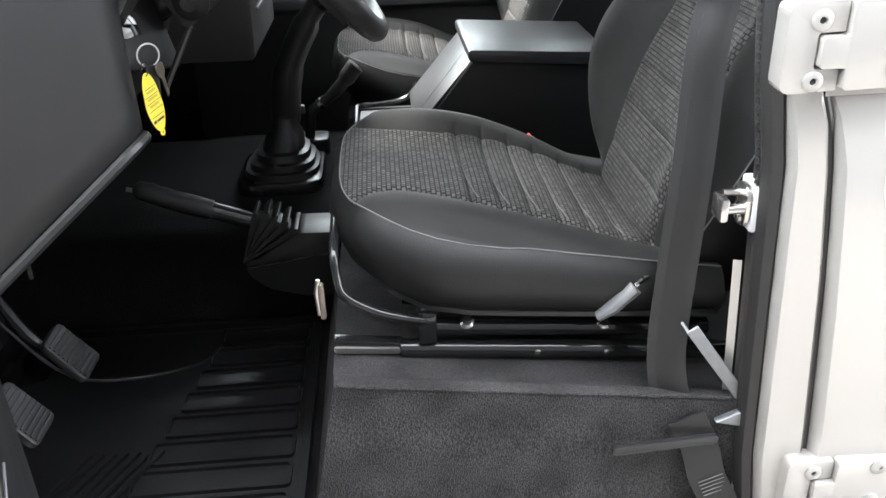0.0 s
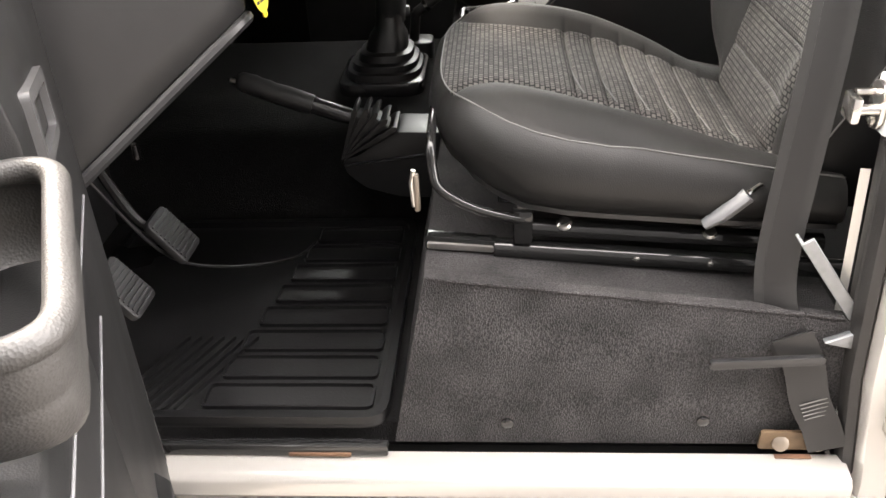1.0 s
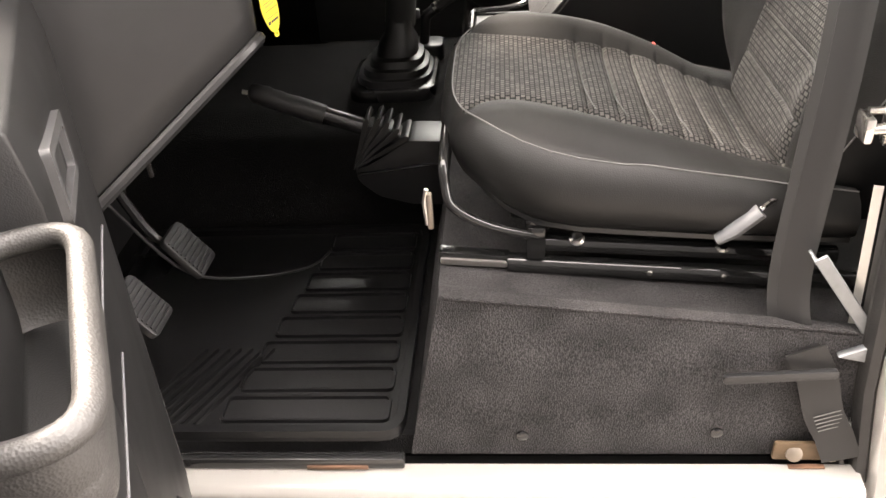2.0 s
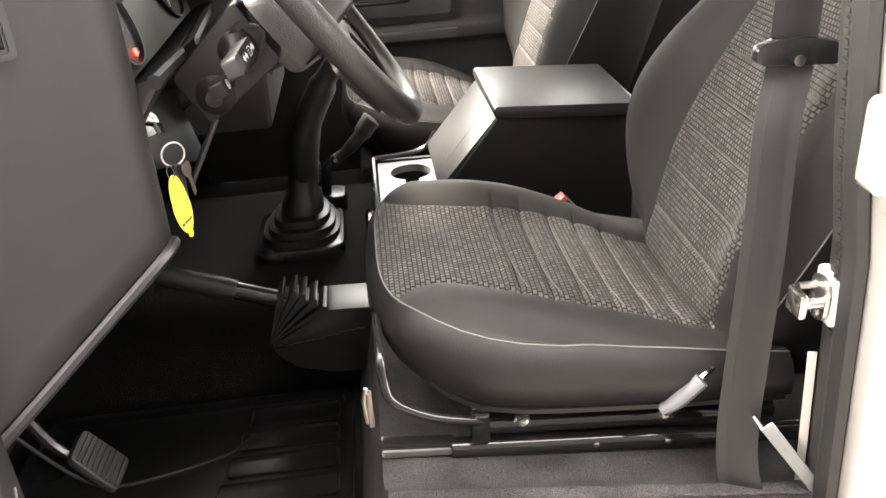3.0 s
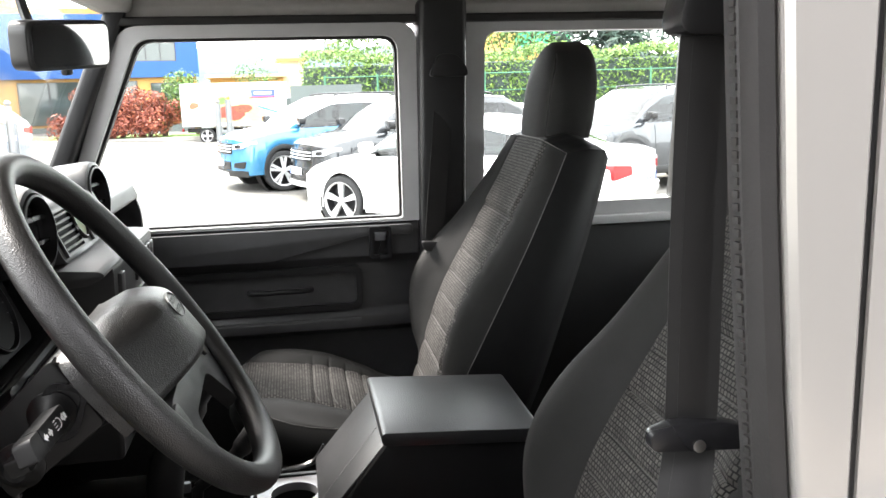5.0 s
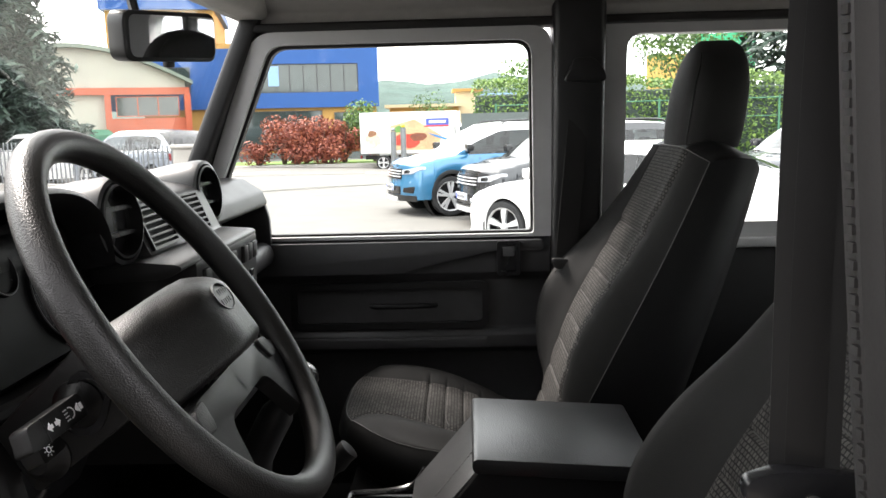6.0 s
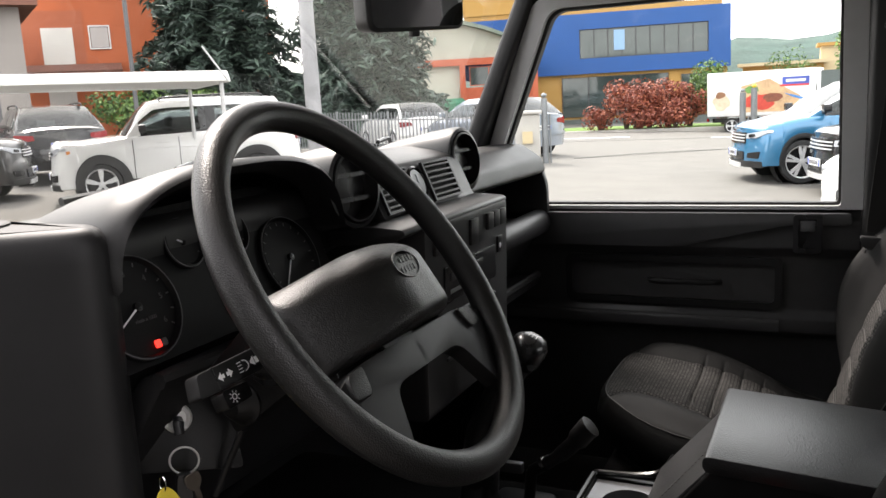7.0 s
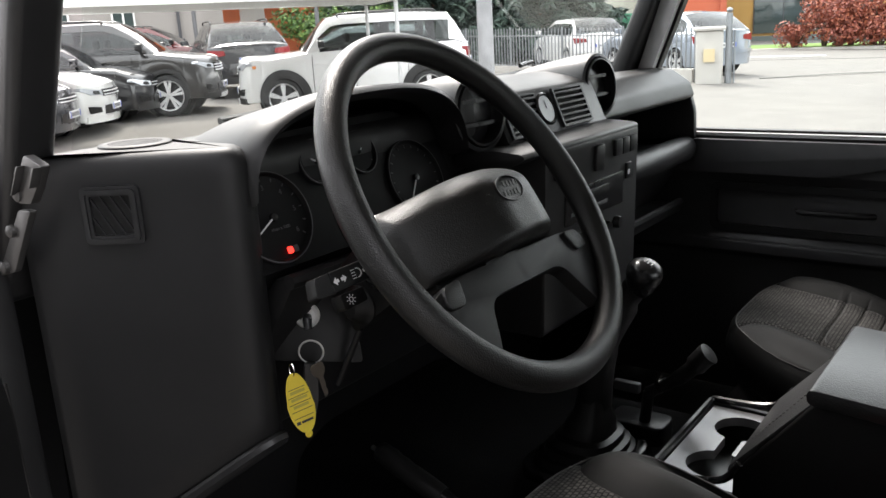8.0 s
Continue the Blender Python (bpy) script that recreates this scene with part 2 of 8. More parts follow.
def prism(points, axis, a, b, bevel=0.0, seg=2, m=None, bm=None):
    """A closed outline pushed along an axis from a to b. The outline lies in the other two axes."""
    bm = bm or bmesh.new()
    def place(u, v, w):
        return {"x": (w, u, v), "y": (u, w, v), "z": (u, v, w)}[axis]
    lo = [bm.verts.new(place(u, v, a)) for u, v in points]
    hi = [bm.verts.new(place(u, v, b)) for u, v in points]
    n = len(points)
    fs = [bm.faces.new(lo), bm.faces.new(hi[::-1])]
    for i in range(n):
        fs.append(bm.faces.new((lo[i], hi[i], hi[(i + 1) % n], lo[(i + 1) % n])))
    bmesh.ops.recalc_face_normals(bm, faces=fs)
    vs = lo + hi
    if bevel:
        es = list({e for v in vs for e in v.link_edges})
        out = bmesh.ops.bevel(bm, geom=es, offset=bevel, segments=seg, affect="EDGES", profile=0.5, clamp_overlap=True)
        vs = list({v for f in out["faces"] for v in f.verts} | {v for v in vs if v.is_valid})
    if m is not None:
        bmesh.ops.transform(bm, matrix=m, verts=vs)
    return bm


def smooth_line(points, steps=6, closed=False):
    """A curve through the points."""
    p = [Vector(q) for q in points]
    n = len(p)
    out = []
    for i in range(n if closed else n - 1):
        a, b, c, d = (p[(i - 1) % n], p[i], p[(i + 1) % n], p[(i + 2) % n]) if closed else (p[max(i - 1, 0)], p[i], p[i + 1], p[min(i + 2, n - 1)])
        for k in range(steps):
            t = k / steps
            out.append(0.5 * ((2 * b) + (c - a) * t + (2 * a - 5 * b + 4 * c - d) * t * t + (3 * b - a - 3 * c + d) * t ** 3))
    if not closed:
        out.append(p[-1])
    return out


def tube(points, radius, sides=10, closed=False, bm=None, flat=1.0, up=None):
    """A round bar along the points; radius may be one number or one for each point."""
    bm = bm or bmesh.new()
    p = [Vector(q) for q in points]
    n = len(p)
    rad = radius if isinstance(radius, (list, tuple)) else [radius] * n
    rings = []
    prev = None
    for i in range(n):
        if closed:
            d = p[(i + 1) % n] - p[i - 1]
        else:
            d = p[min(i + 1, n - 1)] - p[max(i - 1, 0)]
        d.normalize()
        u = (Vector(up) if up is not None else prev) if (up is not None or prev is not None) else (Vector((0, 0, 1)) if abs(d.z) < 0.9 else Vector((1, 0, 0)))
        u = u - d * u.dot(d)
        if u.length < 1e-6:
            u = d.orthogonal()
        u.normalize()
        prev = u
        v = d.cross(u)
        rings.append([bm.verts.new(p[i] + (u * math.cos(k) * flat + v * math.sin(k)) * rad[i]) for k in (2 * math.pi * j / sides for j in range(sides))])
    for i in range(n if closed else n - 1):
        a, b = rings[i], rings[(i + 1) % n]
        for j in range(sides):
            bm.faces.new((a[j], a[(j + 1) % sides], b[(j + 1) % sides], b[j]))
    if not closed:
        bm.faces.new(rings[0][::-1])
        bm.faces.new(rings[-1])
    return bm


def turned(profile, m, sides=24, bm=None, cap=True):
    """A shape turned about its own z axis from (radius, height) pairs, set by m."""
    bm = bm or bmesh.new()
    rings = []
    for r, h in profile:
        rings.append([bm.verts.new(m @ Vector((r * math.cos(k), r * math.sin(k), h))) for k in (2 * math.pi * j / sides for j in range(sides))])
    for a, b in zip(rings, rings[1:]):
        for j in range(sides):
            bm.faces.new((a[j], a[(j + 1) % sides], b[(j + 1) % sides], b[j]))
    if cap:
        bm.faces.new(rings[0][::-1])
        bm.faces.new(rings[-1])
    return bm


def ribbon(points, width, thick, side, bm=None):
    """A flat band along the points; side gives the way of its width, one for all or one for each point."""
    bm = bm or bmesh.new()
    p = [Vector(q) for q in points]
    n = len(p)
    rings = []
    for i in range(n):
        d = (p[min(i + 1, n - 1)] - p[max(i - 1, 0)]).normalized()
        w = Vector(side[i] if isinstance(side, list) else side)
        w = (w - d * w.dot(d)).normalized()
        k = d.cross(w)
        wd = width[i] if isinstance(width, list) else width
        rings.append([bm.verts.new(p[i] + w * a * wd / 2 + k * b * thick / 2) for a, b in ((-1, -1), (-0.4, -1.2), (0.4, -1.2), (1, -1), (1, 1), (0.4, 1.2), (-0.4, 1.2), (-1, 1))])
    for a, b in zip(rings, rings[1:]):
        for j in range(8):
            bm.faces.new((a[j], a[(j + 1) % 8], b[(j + 1) % 8], b[j]))
    bm.faces.new(rings[0][::-1])
    bm.faces.new(rings[-1])
    return bm


def frame_ring(outer, inner, axis, a, b, bm=None):
    """A flat frame between two outlines with the same number of corners, with depth along an axis."""
    bm = bm or bmesh.new()
    def place(q, w):
        u, v = q
        return {"x": (w, u, v), "y": (u, w, v), "z": (u, v, w)}[axis]
    n = len(outer)
    vo = [[bm.verts.new(place(q, w)) for q in outer] for w in (a, b)]
    vi = [[bm.verts.new(place(q, w)) for q in inner] for w in (a, b)]
    for i in range(n):
        j = (i + 1) % n
        bm.faces.new((vo[0][i], vo[0][j], vi[0][j], vi[0][i]))
        bm.faces.new((vo[1][j], vo[1][i], vi[1][i], vi[1][j]))
        bm.faces.new((vo[0][j], vo[0][i], vo[1][i], vo[1][j]))
        bm.faces.new((vi[0][i], vi[0][j], vi[1][j], vi[1][i]))
    return bm


def rounded(corners, radius, steps=4):
    """An outline with its corners rounded."""
    out = []
    n = len(corners)
    for i in range(n):
        p, a, b = Vector(corners[i]), Vector(corners[i - 1]), Vector(corners[(i + 1) % n])
        r = radius[i] if isinstance(radius, (list, tuple)) else radius
        u, v = (a - p), (b - p)
        ru, rv = min(r, u.length * 0.45), min(r, v.length * 0.45)
        s, e = p + u.normalized() * ru, p + v.normalized() * rv
        for k in range(steps + 1):
            t = k / steps
            out.append(tuple((1 - t) ** 2 * s + 2 * t * (1 - t) * p + t * t * e))
    return out


def basis(z_axis, x_hint=(0, 0, 1)):
    """A turn whose z axis points along z_axis and whose x axis lies near x_hint."""
    z = Vector(z_axis).normalized()
    x = Vector(x_hint)
    x = (x - z * x.dot(z)).normalized()
    y = z.cross(x)
    return Matrix((x, y, z)).transposed().to_4x4()


def lettering(text, size, m, material, parent, name="lettering", depth=0.0004):
    cu = bpy.data.curves.new(name, "FONT")
    cu.body, cu.size, cu.extrude, cu.align_x, cu.align_y = text, size, depth, "CENTER", "CENTER"
    tmp = bpy.data.objects.new(name, cu)
    me = bpy.data.meshes.new_from_object(tmp)
    bpy.data.objects.remove(tmp)
    me.transform(m)
    me.materials.clear()
    me.materials.append(material)
    ob = new(name, me)
    ob.parent = parent
    if parent.type == "EMPTY":
        ob.matrix_parent_inverse = Matrix.Translation(-parent.location)
    return ob


# ---- ground, with the slight fall of the yard ----
def ground_z(x, y):
    fall = 0.6 * min(1.0, max(0.0, (y - 22) / 20)) + 0.2 * min(1.0, max(0.0, (y - 42) / 18))
    return -0.15 - 0.022 * max(-26.0, min(26.0, x)) - fall


# ---- seats ----
def lerp_table(table, v):
    for (a, fa), (b, fb) in zip(table, table[1:]):
        if v <= b:
            t = max(0.0, (v - a) / (b - a))
            return fa + (fb - fa) * t
    return table[-1][1]


def smooth_table(table, v):
    """Like lerp_table, but rounded off at the given points."""
    n = len(table)
    v = min(max(v, table[0][0]), table[-1][0])
    slope = []
    for i in range(n):
        (a, fa), (b, fb) = table[max(i - 1, 0)], table[min(i + 1, n - 1)]
        slope.append((fb - fa) / (b - a))
    for i in range(n - 1):
        (a, fa), (b, fb) = table[i], table[i + 1]
        if v <= b:
            w = b - a
            t = (v - a) / w
            return fa * (1 + 2 * t) * (1 - t) ** 2 + slope[i] * w * t * (1 - t) ** 2 + fb * t * t * (3 - 2 * t) + slope[i + 1] * w * t * t * (t - 1)
    return table[-1][1]


def surface(grid, bm, keep=None, uvs=None):
    """Faces over a grid of points, row by row; keep(i, j) picks the faces."""
    rows, cols = len(grid), len(grid[0])
    vs = {}
    layer = bm.loops.layers.uv.verify() if uvs else None
    def vert(i, j):
        if (i, j) not in vs:
            vs[i, j] = bm.verts.new(grid[i][j])
        return vs[i, j]
    for i in range(rows - 1):
        for j in range(cols - 1):
            if keep is None or keep(i, j):
                corners = ((i, j), (i, j + 1), (i + 1, j + 1), (i + 1, j))
                f = bm.faces.new([vert(*c) for c in corners])
                if layer:
                    for loop, c in zip(f.loops, corners):
                        loop[layer].uv = uvs[c[0]][c[1]]
    return bm


SEAT_Y = 1.24
EDGE_Z = [(-0.14, 0.972), (0.0, 0.956), (0.1, 0.942), (0.27, 0.908), (0.36, 0.893)]


SEAM = mat("grey seam thread", (0.05, 0.049, 0.047), 0.7, vary=0.1)


def seat_thing():
    seat = thing("front_seat", (0.08, SEAT_Y, 0.80), "dark cloth front seat with woven insert and pale piping", "car seat", "front seats")
    # cushion
    hw = 0.236
    cols = [math.sin(math.pi / 2 * (-1 + 2 * k / 56)) for k in range(57)]
    rows = [(k / 190) for k in range(191)]
    def cut(u, s):
        if s < 0:
            return smooth_table([(0.0, 0.68), (0.06, 0.60), (0.14, 0.56), (0.25, 0.61), (0.40, 0.70), (0.55, 0.74), (1.0, 0.76)], u)
        return smooth_table([(0.0, 0.66), (0.06, 0.52), (0.14, 0.42), (0.30, 0.36), (1.0, 0.34)], u)
    def edge_x(s):
        return -0.130 + 0.21 * (1 - (1 - min(1.0, abs(s)) ** 4) ** 0.42)
    crown = [(-0.14, 0.020), (-0.05, 0.030), (0.06, 0.030), (0.16, 0.022), (0.25, 0.004), (0.36, -0.012)]
    grid, uvs = [], []
    for u in rows:
        line, uvl = [], []
        for c in cols:
            b = cut(u, c)
            s = math.copysign(abs(c) / 0.75 * b if abs(c) < 0.75 else b + (abs(c) - 0.75) / 0.25 * (1 - b), c)
            a = abs(s)
            xf = edge_x(s)
            x = xf + (0.36 - xf) * u
            z = smooth_table(EDGE_Z, x) + smooth_table(crown, x) * (1 - a ** 4) + (0.007 * math.exp(-((a - b - 0.14) / 0.13) ** 2) if s < 0 else smooth_table([(-0.14, 0.010), (-0.04, 0.030), (0.06, 0.032), (0.16, 0.020), (0.26, 0.006), (0.36, 0.0)], x) * math.exp(-((a - b - 0.22) / 0.22) ** 2)) - 0.005 * math.exp(-((a - b) / 0.02) ** 2) - (0.010 * a ** 6 if s > 0 else 0.0)
            z -= 0.004 * max(0.0, 1 - (x - xf) / 0.04) ** 2
            if a < b and x > 0.03:
                g = ((x - 0.045) / 0.040) % 1.0
                z -= 0.0045 * math.exp(-(min(g, 1 - g) / 0.055) ** 2)
                z += 0.0022 * math.sin(math.pi * g)
            w = hw if s < 0 else 0.212 - 0.045 * max(0.0, (x - 0.02) / 0.34)
            line.append((x, SEAT_Y + s * w, z))
            uvl.append((SEAT_Y + s * w, x))
        grid.append(line)
        uvs.append(uvl)
    inner = lambda i, j: abs(cols[j] + cols[j + 1]) / 2 < 0.75
    insert = part("cushion_insert", surface(grid, bmesh.new(), inner, uvs), WEAVE, seat, "woven grey cloth with stitched channels", 60)
    for side in (-1, 1):
        part("cushion_bolster", surface(grid, bmesh.new(), lambda i, j: not inner(i, j) and cols[j] * side > 0), CLOTH_PLAIN, seat, "plain dark cloth bolster", 60)
    rim = [grid[i][0] for i in range(len(rows) - 1, 0, -1)] + grid[0] + [grid[i][-1] for i in range(1, len(rows))]
    low = [(-0.14, 0.888), (-0.09, 0.872), (-0.02, 0.856), (0.2, 0.838), (0.36, 0.83)]
    band = []
    for k, (bulge, t) in enumerate(((0.0, 0.0), (0.012, 0.12), (0.022, 0.4), (0.018, 0.75), (0.0, 0.96), (-0.03, 1.0))):
        line = []
        for x, y, z in rim:
            s = (y - SEAT_Y) / hw
            nx = -max(0.0, 1 - (x + 0.13) / 0.20)
            n = Vector((nx, math.copysign(abs(s) ** 3, s), 0))
            n = n.normalized() if n.length > 0 else Vector((0, s, 0))
            zl = lerp_table(low, x)
            line.append((x + n.x * bulge + 0.025 * t * t * max(0.0, 1 - (x + 0.13) / 0.12), y + n.y * bulge, z + (zl - z) * t))
        band.append(line)
    part("cushion_side", surface(band, bmesh.new()), VINYL, seat, "dark vinyl side of the cushion", 60)
    for k in range(1, 9):
        xs = 0.045 + 0.040 * (k - 1)
        i = min(range(len(rows)), key=lambda n: abs(grid[n][28][0] - xs))
        seam = [Vector(p) + Vector((0, 0, 0.0012)) for j, p in enumerate(grid[i]) if abs(cols[j]) < 0.73]
        part("cushion_seam", tube(seam, 0.0009, 5), SEAM, seat)
    part("cushion_piping", tube([Vector(p) + Vector((0, 0, 0.001)) for p in rim[::2]], 0.0011, 6), PIPING, seat, "pale grey piping")
    lowline = [Vector(p) for p in band[4][::3]]
    part("cushion_trim", tube(lowline, 0.0065, 6), PLASTIC, seat, "black lower edge trim")
    base = prism([(-0.06, 0.84), (0.02, 0.87), (0.36, 0.87), (0.36, 0.815), (0.0, 0.835)], "y", SEAT_Y - 0.19, SEAT_Y + 0.19, 0.01)
    part("seat_base", base, STEEL_BLACK, seat)
    # backrest
    spine = [(0.86, 0.255), (0.93, 0.288), (1.09, 0.365), (1.26, 0.455), (1.45, 0.552)]
    wide = [(0.86, 0.205), (0.95, 0.228), (1.08, 0.240), (1.22, 0.232), (1.36, 0.212), (1.45, 0.190)]
    wide_in = [(0.86, 0.120), (0.92, 0.150), (0.98, 0.195), (1.04, 0.230), (1.10, 0.240), (1.22, 0.232), (1.36, 0.212), (1.45, 0.190)]
    cols = [-1 + 2 * k / 44 for k in range(45)]
    rows = [0.86 + 0.59 * k / 190 for k in range(191)]
    swell = [(0.86, -0.06), (0.90, -0.025), (0.96, 0.035), (1.03, 0.075), (1.09, 0.088), (1.155, 0.080), (1.25, 0.048), (1.36, 0.025), (1.45, 0.012)]
    def edge_in(s):
        return 0.49 if s > 0 else 0.78
    front, uvs = [], []
    for z in rows:
        x0, w = smooth_table(spine, z), smooth_table(wide, z)
        line, uvl = [], []
        h = (z - 0.86) / 0.59
        for s in cols:
            a = abs(s)
            amp = smooth_table(swell, z) * (0.45 if s < 0 else 1.0)
            out = amp * math.exp(-((a - 0.80) / 0.20) ** 2) - (0.035 + 0.37 * amp) * a ** 8 + 0.010 * (1 - a * a) * math.sin(math.pi * h)
            out -= 0.006 * math.exp(-((a - edge_in(s)) / 0.02) ** 2)
            if a < edge_in(s):
                if z < 1.30:
                    g = ((z - 0.905) / 0.055) % 1.0
                    out += 0.002 * math.sin(math.pi * g) - 0.004 * math.exp(-(min(g, 1 - g) / 0.06) ** 2)
                else:
                    out += 0.004
            zz = z + 0.012 * (1 - a ** 4) * max(0.0, h - 0.85) / 0.15
            line.append((x0 - out * 0.88, SEAT_Y + s * (w if s < 0 else smooth_table(wide_in, z)), zz + out * 0.42))
            uvl.append((SEAT_Y + s * 0.22, z * 1.12))
        front.append(line)
        uvs.append(uvl)
    inner = lambda i, j: -0.78 < (cols[j] + cols[j + 1]) / 2 < 0.49
    part("backrest_insert", surface(front, bmesh.new(), inner, uvs), WEAVE, seat, "woven grey cloth with stitched channels", 60)
    for side in (-1, 1):
        part("backrest_bolster", surface(front, bmesh.new(), lambda i, j: not inner(i, j) and cols[j] * side > 0), CLOTH_PLAIN, seat, "plain dark cloth bolster", 60)
    for k in range(8):
        zs = 0.905 + 0.055 * k
        i = min(range(len(rows)), key=lambda n: abs(rows[n] - zs))
        seam = [Vector(p) + Vector((-0.0012, 0, 0.0005)) for j, p in enumerate(front[i]) if -0.77 < cols[j] < 0.48]
        part("backrest_seam", tube(seam, 0.0009, 5), SEAM, seat)
    rim = [line[0] for line in front] + front[-1] + [line[-1] for line in front[::-1]]
    shell = []
    for t in (0.0, 0.03, 0.15, 0.5, 0.85, 1.0, 1.02):
        line = []
        for x, y, z in rim:
            h = (z - 0.86) / 0.59
            s = (y - SEAT_Y)
            depth = 0.20 - 0.10 * h
            puff = 0.008 * math.sin(math.pi * min(1, t)) if t < 1 else 0
            shrink = 1.0 if t < 0.8 else 1 - 0.12 * (t - 0.8) / 0.22
            if t > 1:
                shrink = 0.0
            line.append((x + depth * min(t, 1.0) + (0.0 if abs(s) > 0.05 or t < 1 else 0.0), SEAT_Y + s * shrink + math.copysign(puff, s), z + 0.012 * math.sin(math.pi * min(1, t)) * max(0, h - 0.9) * 10 - 0.015 * (t > 0.9)))
        shell.append(line)
    # The shell takes the vinyl whose colour already holds the side's shade.
    part("backrest_shell", surface(shell, bmesh.new()), SHADED_VINYL, seat, "black vinyl side and back", 60)
    part("backrest_piping", tube([Vector(p) + Vector((-0.001, 0, 0.001)) for p in rim[::2]], 0.0011, 6), PIPING, seat, "pale grey piping")
    # headrest
    bm = bmesh.new()
    rings = []
    n = 32
    for k in range(19):
        t = k / 18
        z = 1.462 + 0.218 * t
        f = 1.0 if t < 0.35 else math.sqrt(max(0.0, 1 - ((t - 0.35) / 0.655) ** 2.3))
        f *= 0.93 + 0.07 * min(1, t / 0.15) if t < 0.15 else 1.0
        cx = 0.603 + 0.03 * t
        ring = []
        for j in range(n):
            k2 = 2 * math.pi * j / n
            c, s = math.cos(k2), math.sin(k2)
            px = 0.010 + math.copysign(abs(c) ** 0.55, c) * 0.064 * (0.45 + 0.55 * f)
            py = math.copysign(abs(s) ** 0.6, s) * 0.134 * max(0.02, f)
            ring.append(bm.verts.new((cx + px, SEAT_Y + py, z)))
        rings.append(ring)
    for a, b in zip(rings, rings[1:]):
        for j in range(n):
            bm.faces.new((a[j], a[(j + 1) % n], b[(j + 1) % n], b[j]))
    bm.faces.new(rings[0][::-1])
    bm.faces.new(rings[-1])
    head = part("headrest", bm, CLOTH_PLAIN, seat, "tall rounded dark headrest", 50)
    part("headrest_seam", tube([(0.553 + 0.03 * t + 0.028 * max(0, t - 0.6), SEAT_Y - 0.121 + 0.35 * max(0, t - 0.62) ** 2, 1.47 + 0.2 * t) for t in (k / 10 for k in range(10))], 0.0022, 6), VINYL, head)
    for dy in (-0.05, 0.05):
        part("headrest_post", tube([(0.605, SEAT_Y + dy, 1.42), (0.612, SEAT_Y + dy, 1.475)], 0.006, 8), STEEL_BLACK, seat)
    return seat


driver_seat = seat_thing()
passenger_seat = copy_thing(driver_seat, pose(0.065, SEAT_Y + 1.05, 0.80))
for ob in passenger_seat.children:
    if ob.name.startswith(("cushion", "seat_base")):
        ob.location += Vector((-0.03, 0, -0.068))

# recline lever on the driver's seat side
lever = thing("recline_lever", (0.2, 1.0, 0.84), "dark grey plastic backrest lever with a bright collar", "seat lever")
part("grip", tube([(0.196, 0.985, 0.846), (0.215, 0.983, 0.862), (0.242, 0.983, 0.888)], [0.009, 0.0135, 0.0135], 12, flat=0.7), PLASTIC_GREY, lever)
part("collar", tube([(0.242, 0.985, 0.888), (0.256, 0.99, 0.896), (0.275, 1.0, 0.894)], 0.004, 8), CHROME, lever)
part("pivot", turned([(0.02, 0), (0.022, 0.006), (0.015, 0.02)], Matrix.Translation((0.276, 1.005, 0.875)) @ basis((0, -1, 0)), 16), PLASTIC, lever)

# ---- seat runners ----
runner = thing("seat_runner", (0.1, 1.03, 0.77), "black tubular steel seat runners with a bare end", "seat rail")
for y in (1.03, 1.44):
    def rz(x, z0):
        return z0 - 0.085 * (x + 0.15)
    part("lower_tube", tube([(-0.06, y, rz(-0.06, 0.797)), (0.40, y, rz(0.40, 0.797))], 0.0135, 12), STEEL_BLACK, runner)
    part("slide_end", prism(rounded([(-0.15, 0.790), (-0.055, 0.782), (-0.055, 0.801), (-0.15, 0.812)], 0.004, 2), "y", y - 0.007, y + 0.012, 0.002), STEEL_BLACK, runner, "black end of the slide")
    part("slide_tongue", prism(rounded([(-0.148, 0.7935), (-0.060, 0.7865), (-0.060, 0.7955), (-0.148, 0.8035)], 0.003, 2), "y", y - 0.0105, y - 0.004, 0.001), STEEL, runner, "bare steel tongue of the slide")
    part("upper_tube", tube([(-0.015, y, rz(-0.015, 0.832)), (0.36, y, rz(0.36, 0.835))], 0.0125, 12), STEEL_BLACK, runner)
    part("clamp", new_box((-0.035, y - 0.016, 0.802), (-0.010, y + 0.014, 0.85), 0.004), STEEL_BLACK, runner)
    part("tab", prism([(-0.036, 0.848), (-0.006, 0.848), (-0.006, 0.858), (-0.036, 0.860)], "y", y - 0.014, y + 0.014, 0.002), STEEL_BLACK, runner)
    for x in (0.03, 0.215):
        part("bolt", turned([(0.010, 0), (0.010, 0.003), (0.007, 0.006)], Matrix.Translation((x, y - 0.006, rz(x, 0.842))) @ basis((0, -0.6, 0.8)), 12), STEEL, runner)
    for x in (0.125, 0.22):
        part("rivet", turned([(0.004, 0), (0.004, 0.002), (0.002, 0.003)], Matrix.Translation((x, y - 0.0125, rz(x, 0.800))) @ basis((0, -1, 0.1)), 10), STEEL, runner)
part("pull_bar", tube(smooth_line([(-0.02, 1.02, 0.835), (-0.08, 1.01, 0.857), (-0.125, 1.01, 0.885), (-0.135, 1.02, 0.91), (-0.137, 1.05, 0.945), (-0.137, 1.24, 0.945), (-0.137, 1.43, 0.945), (-0.135, 1.46, 0.91), (-0.08, 1.46, 0.86), (-0.02, 1.45, 0.835)], 5), 0.0065, 10), STEEL_BLACK, runner, "bent black pull bar")

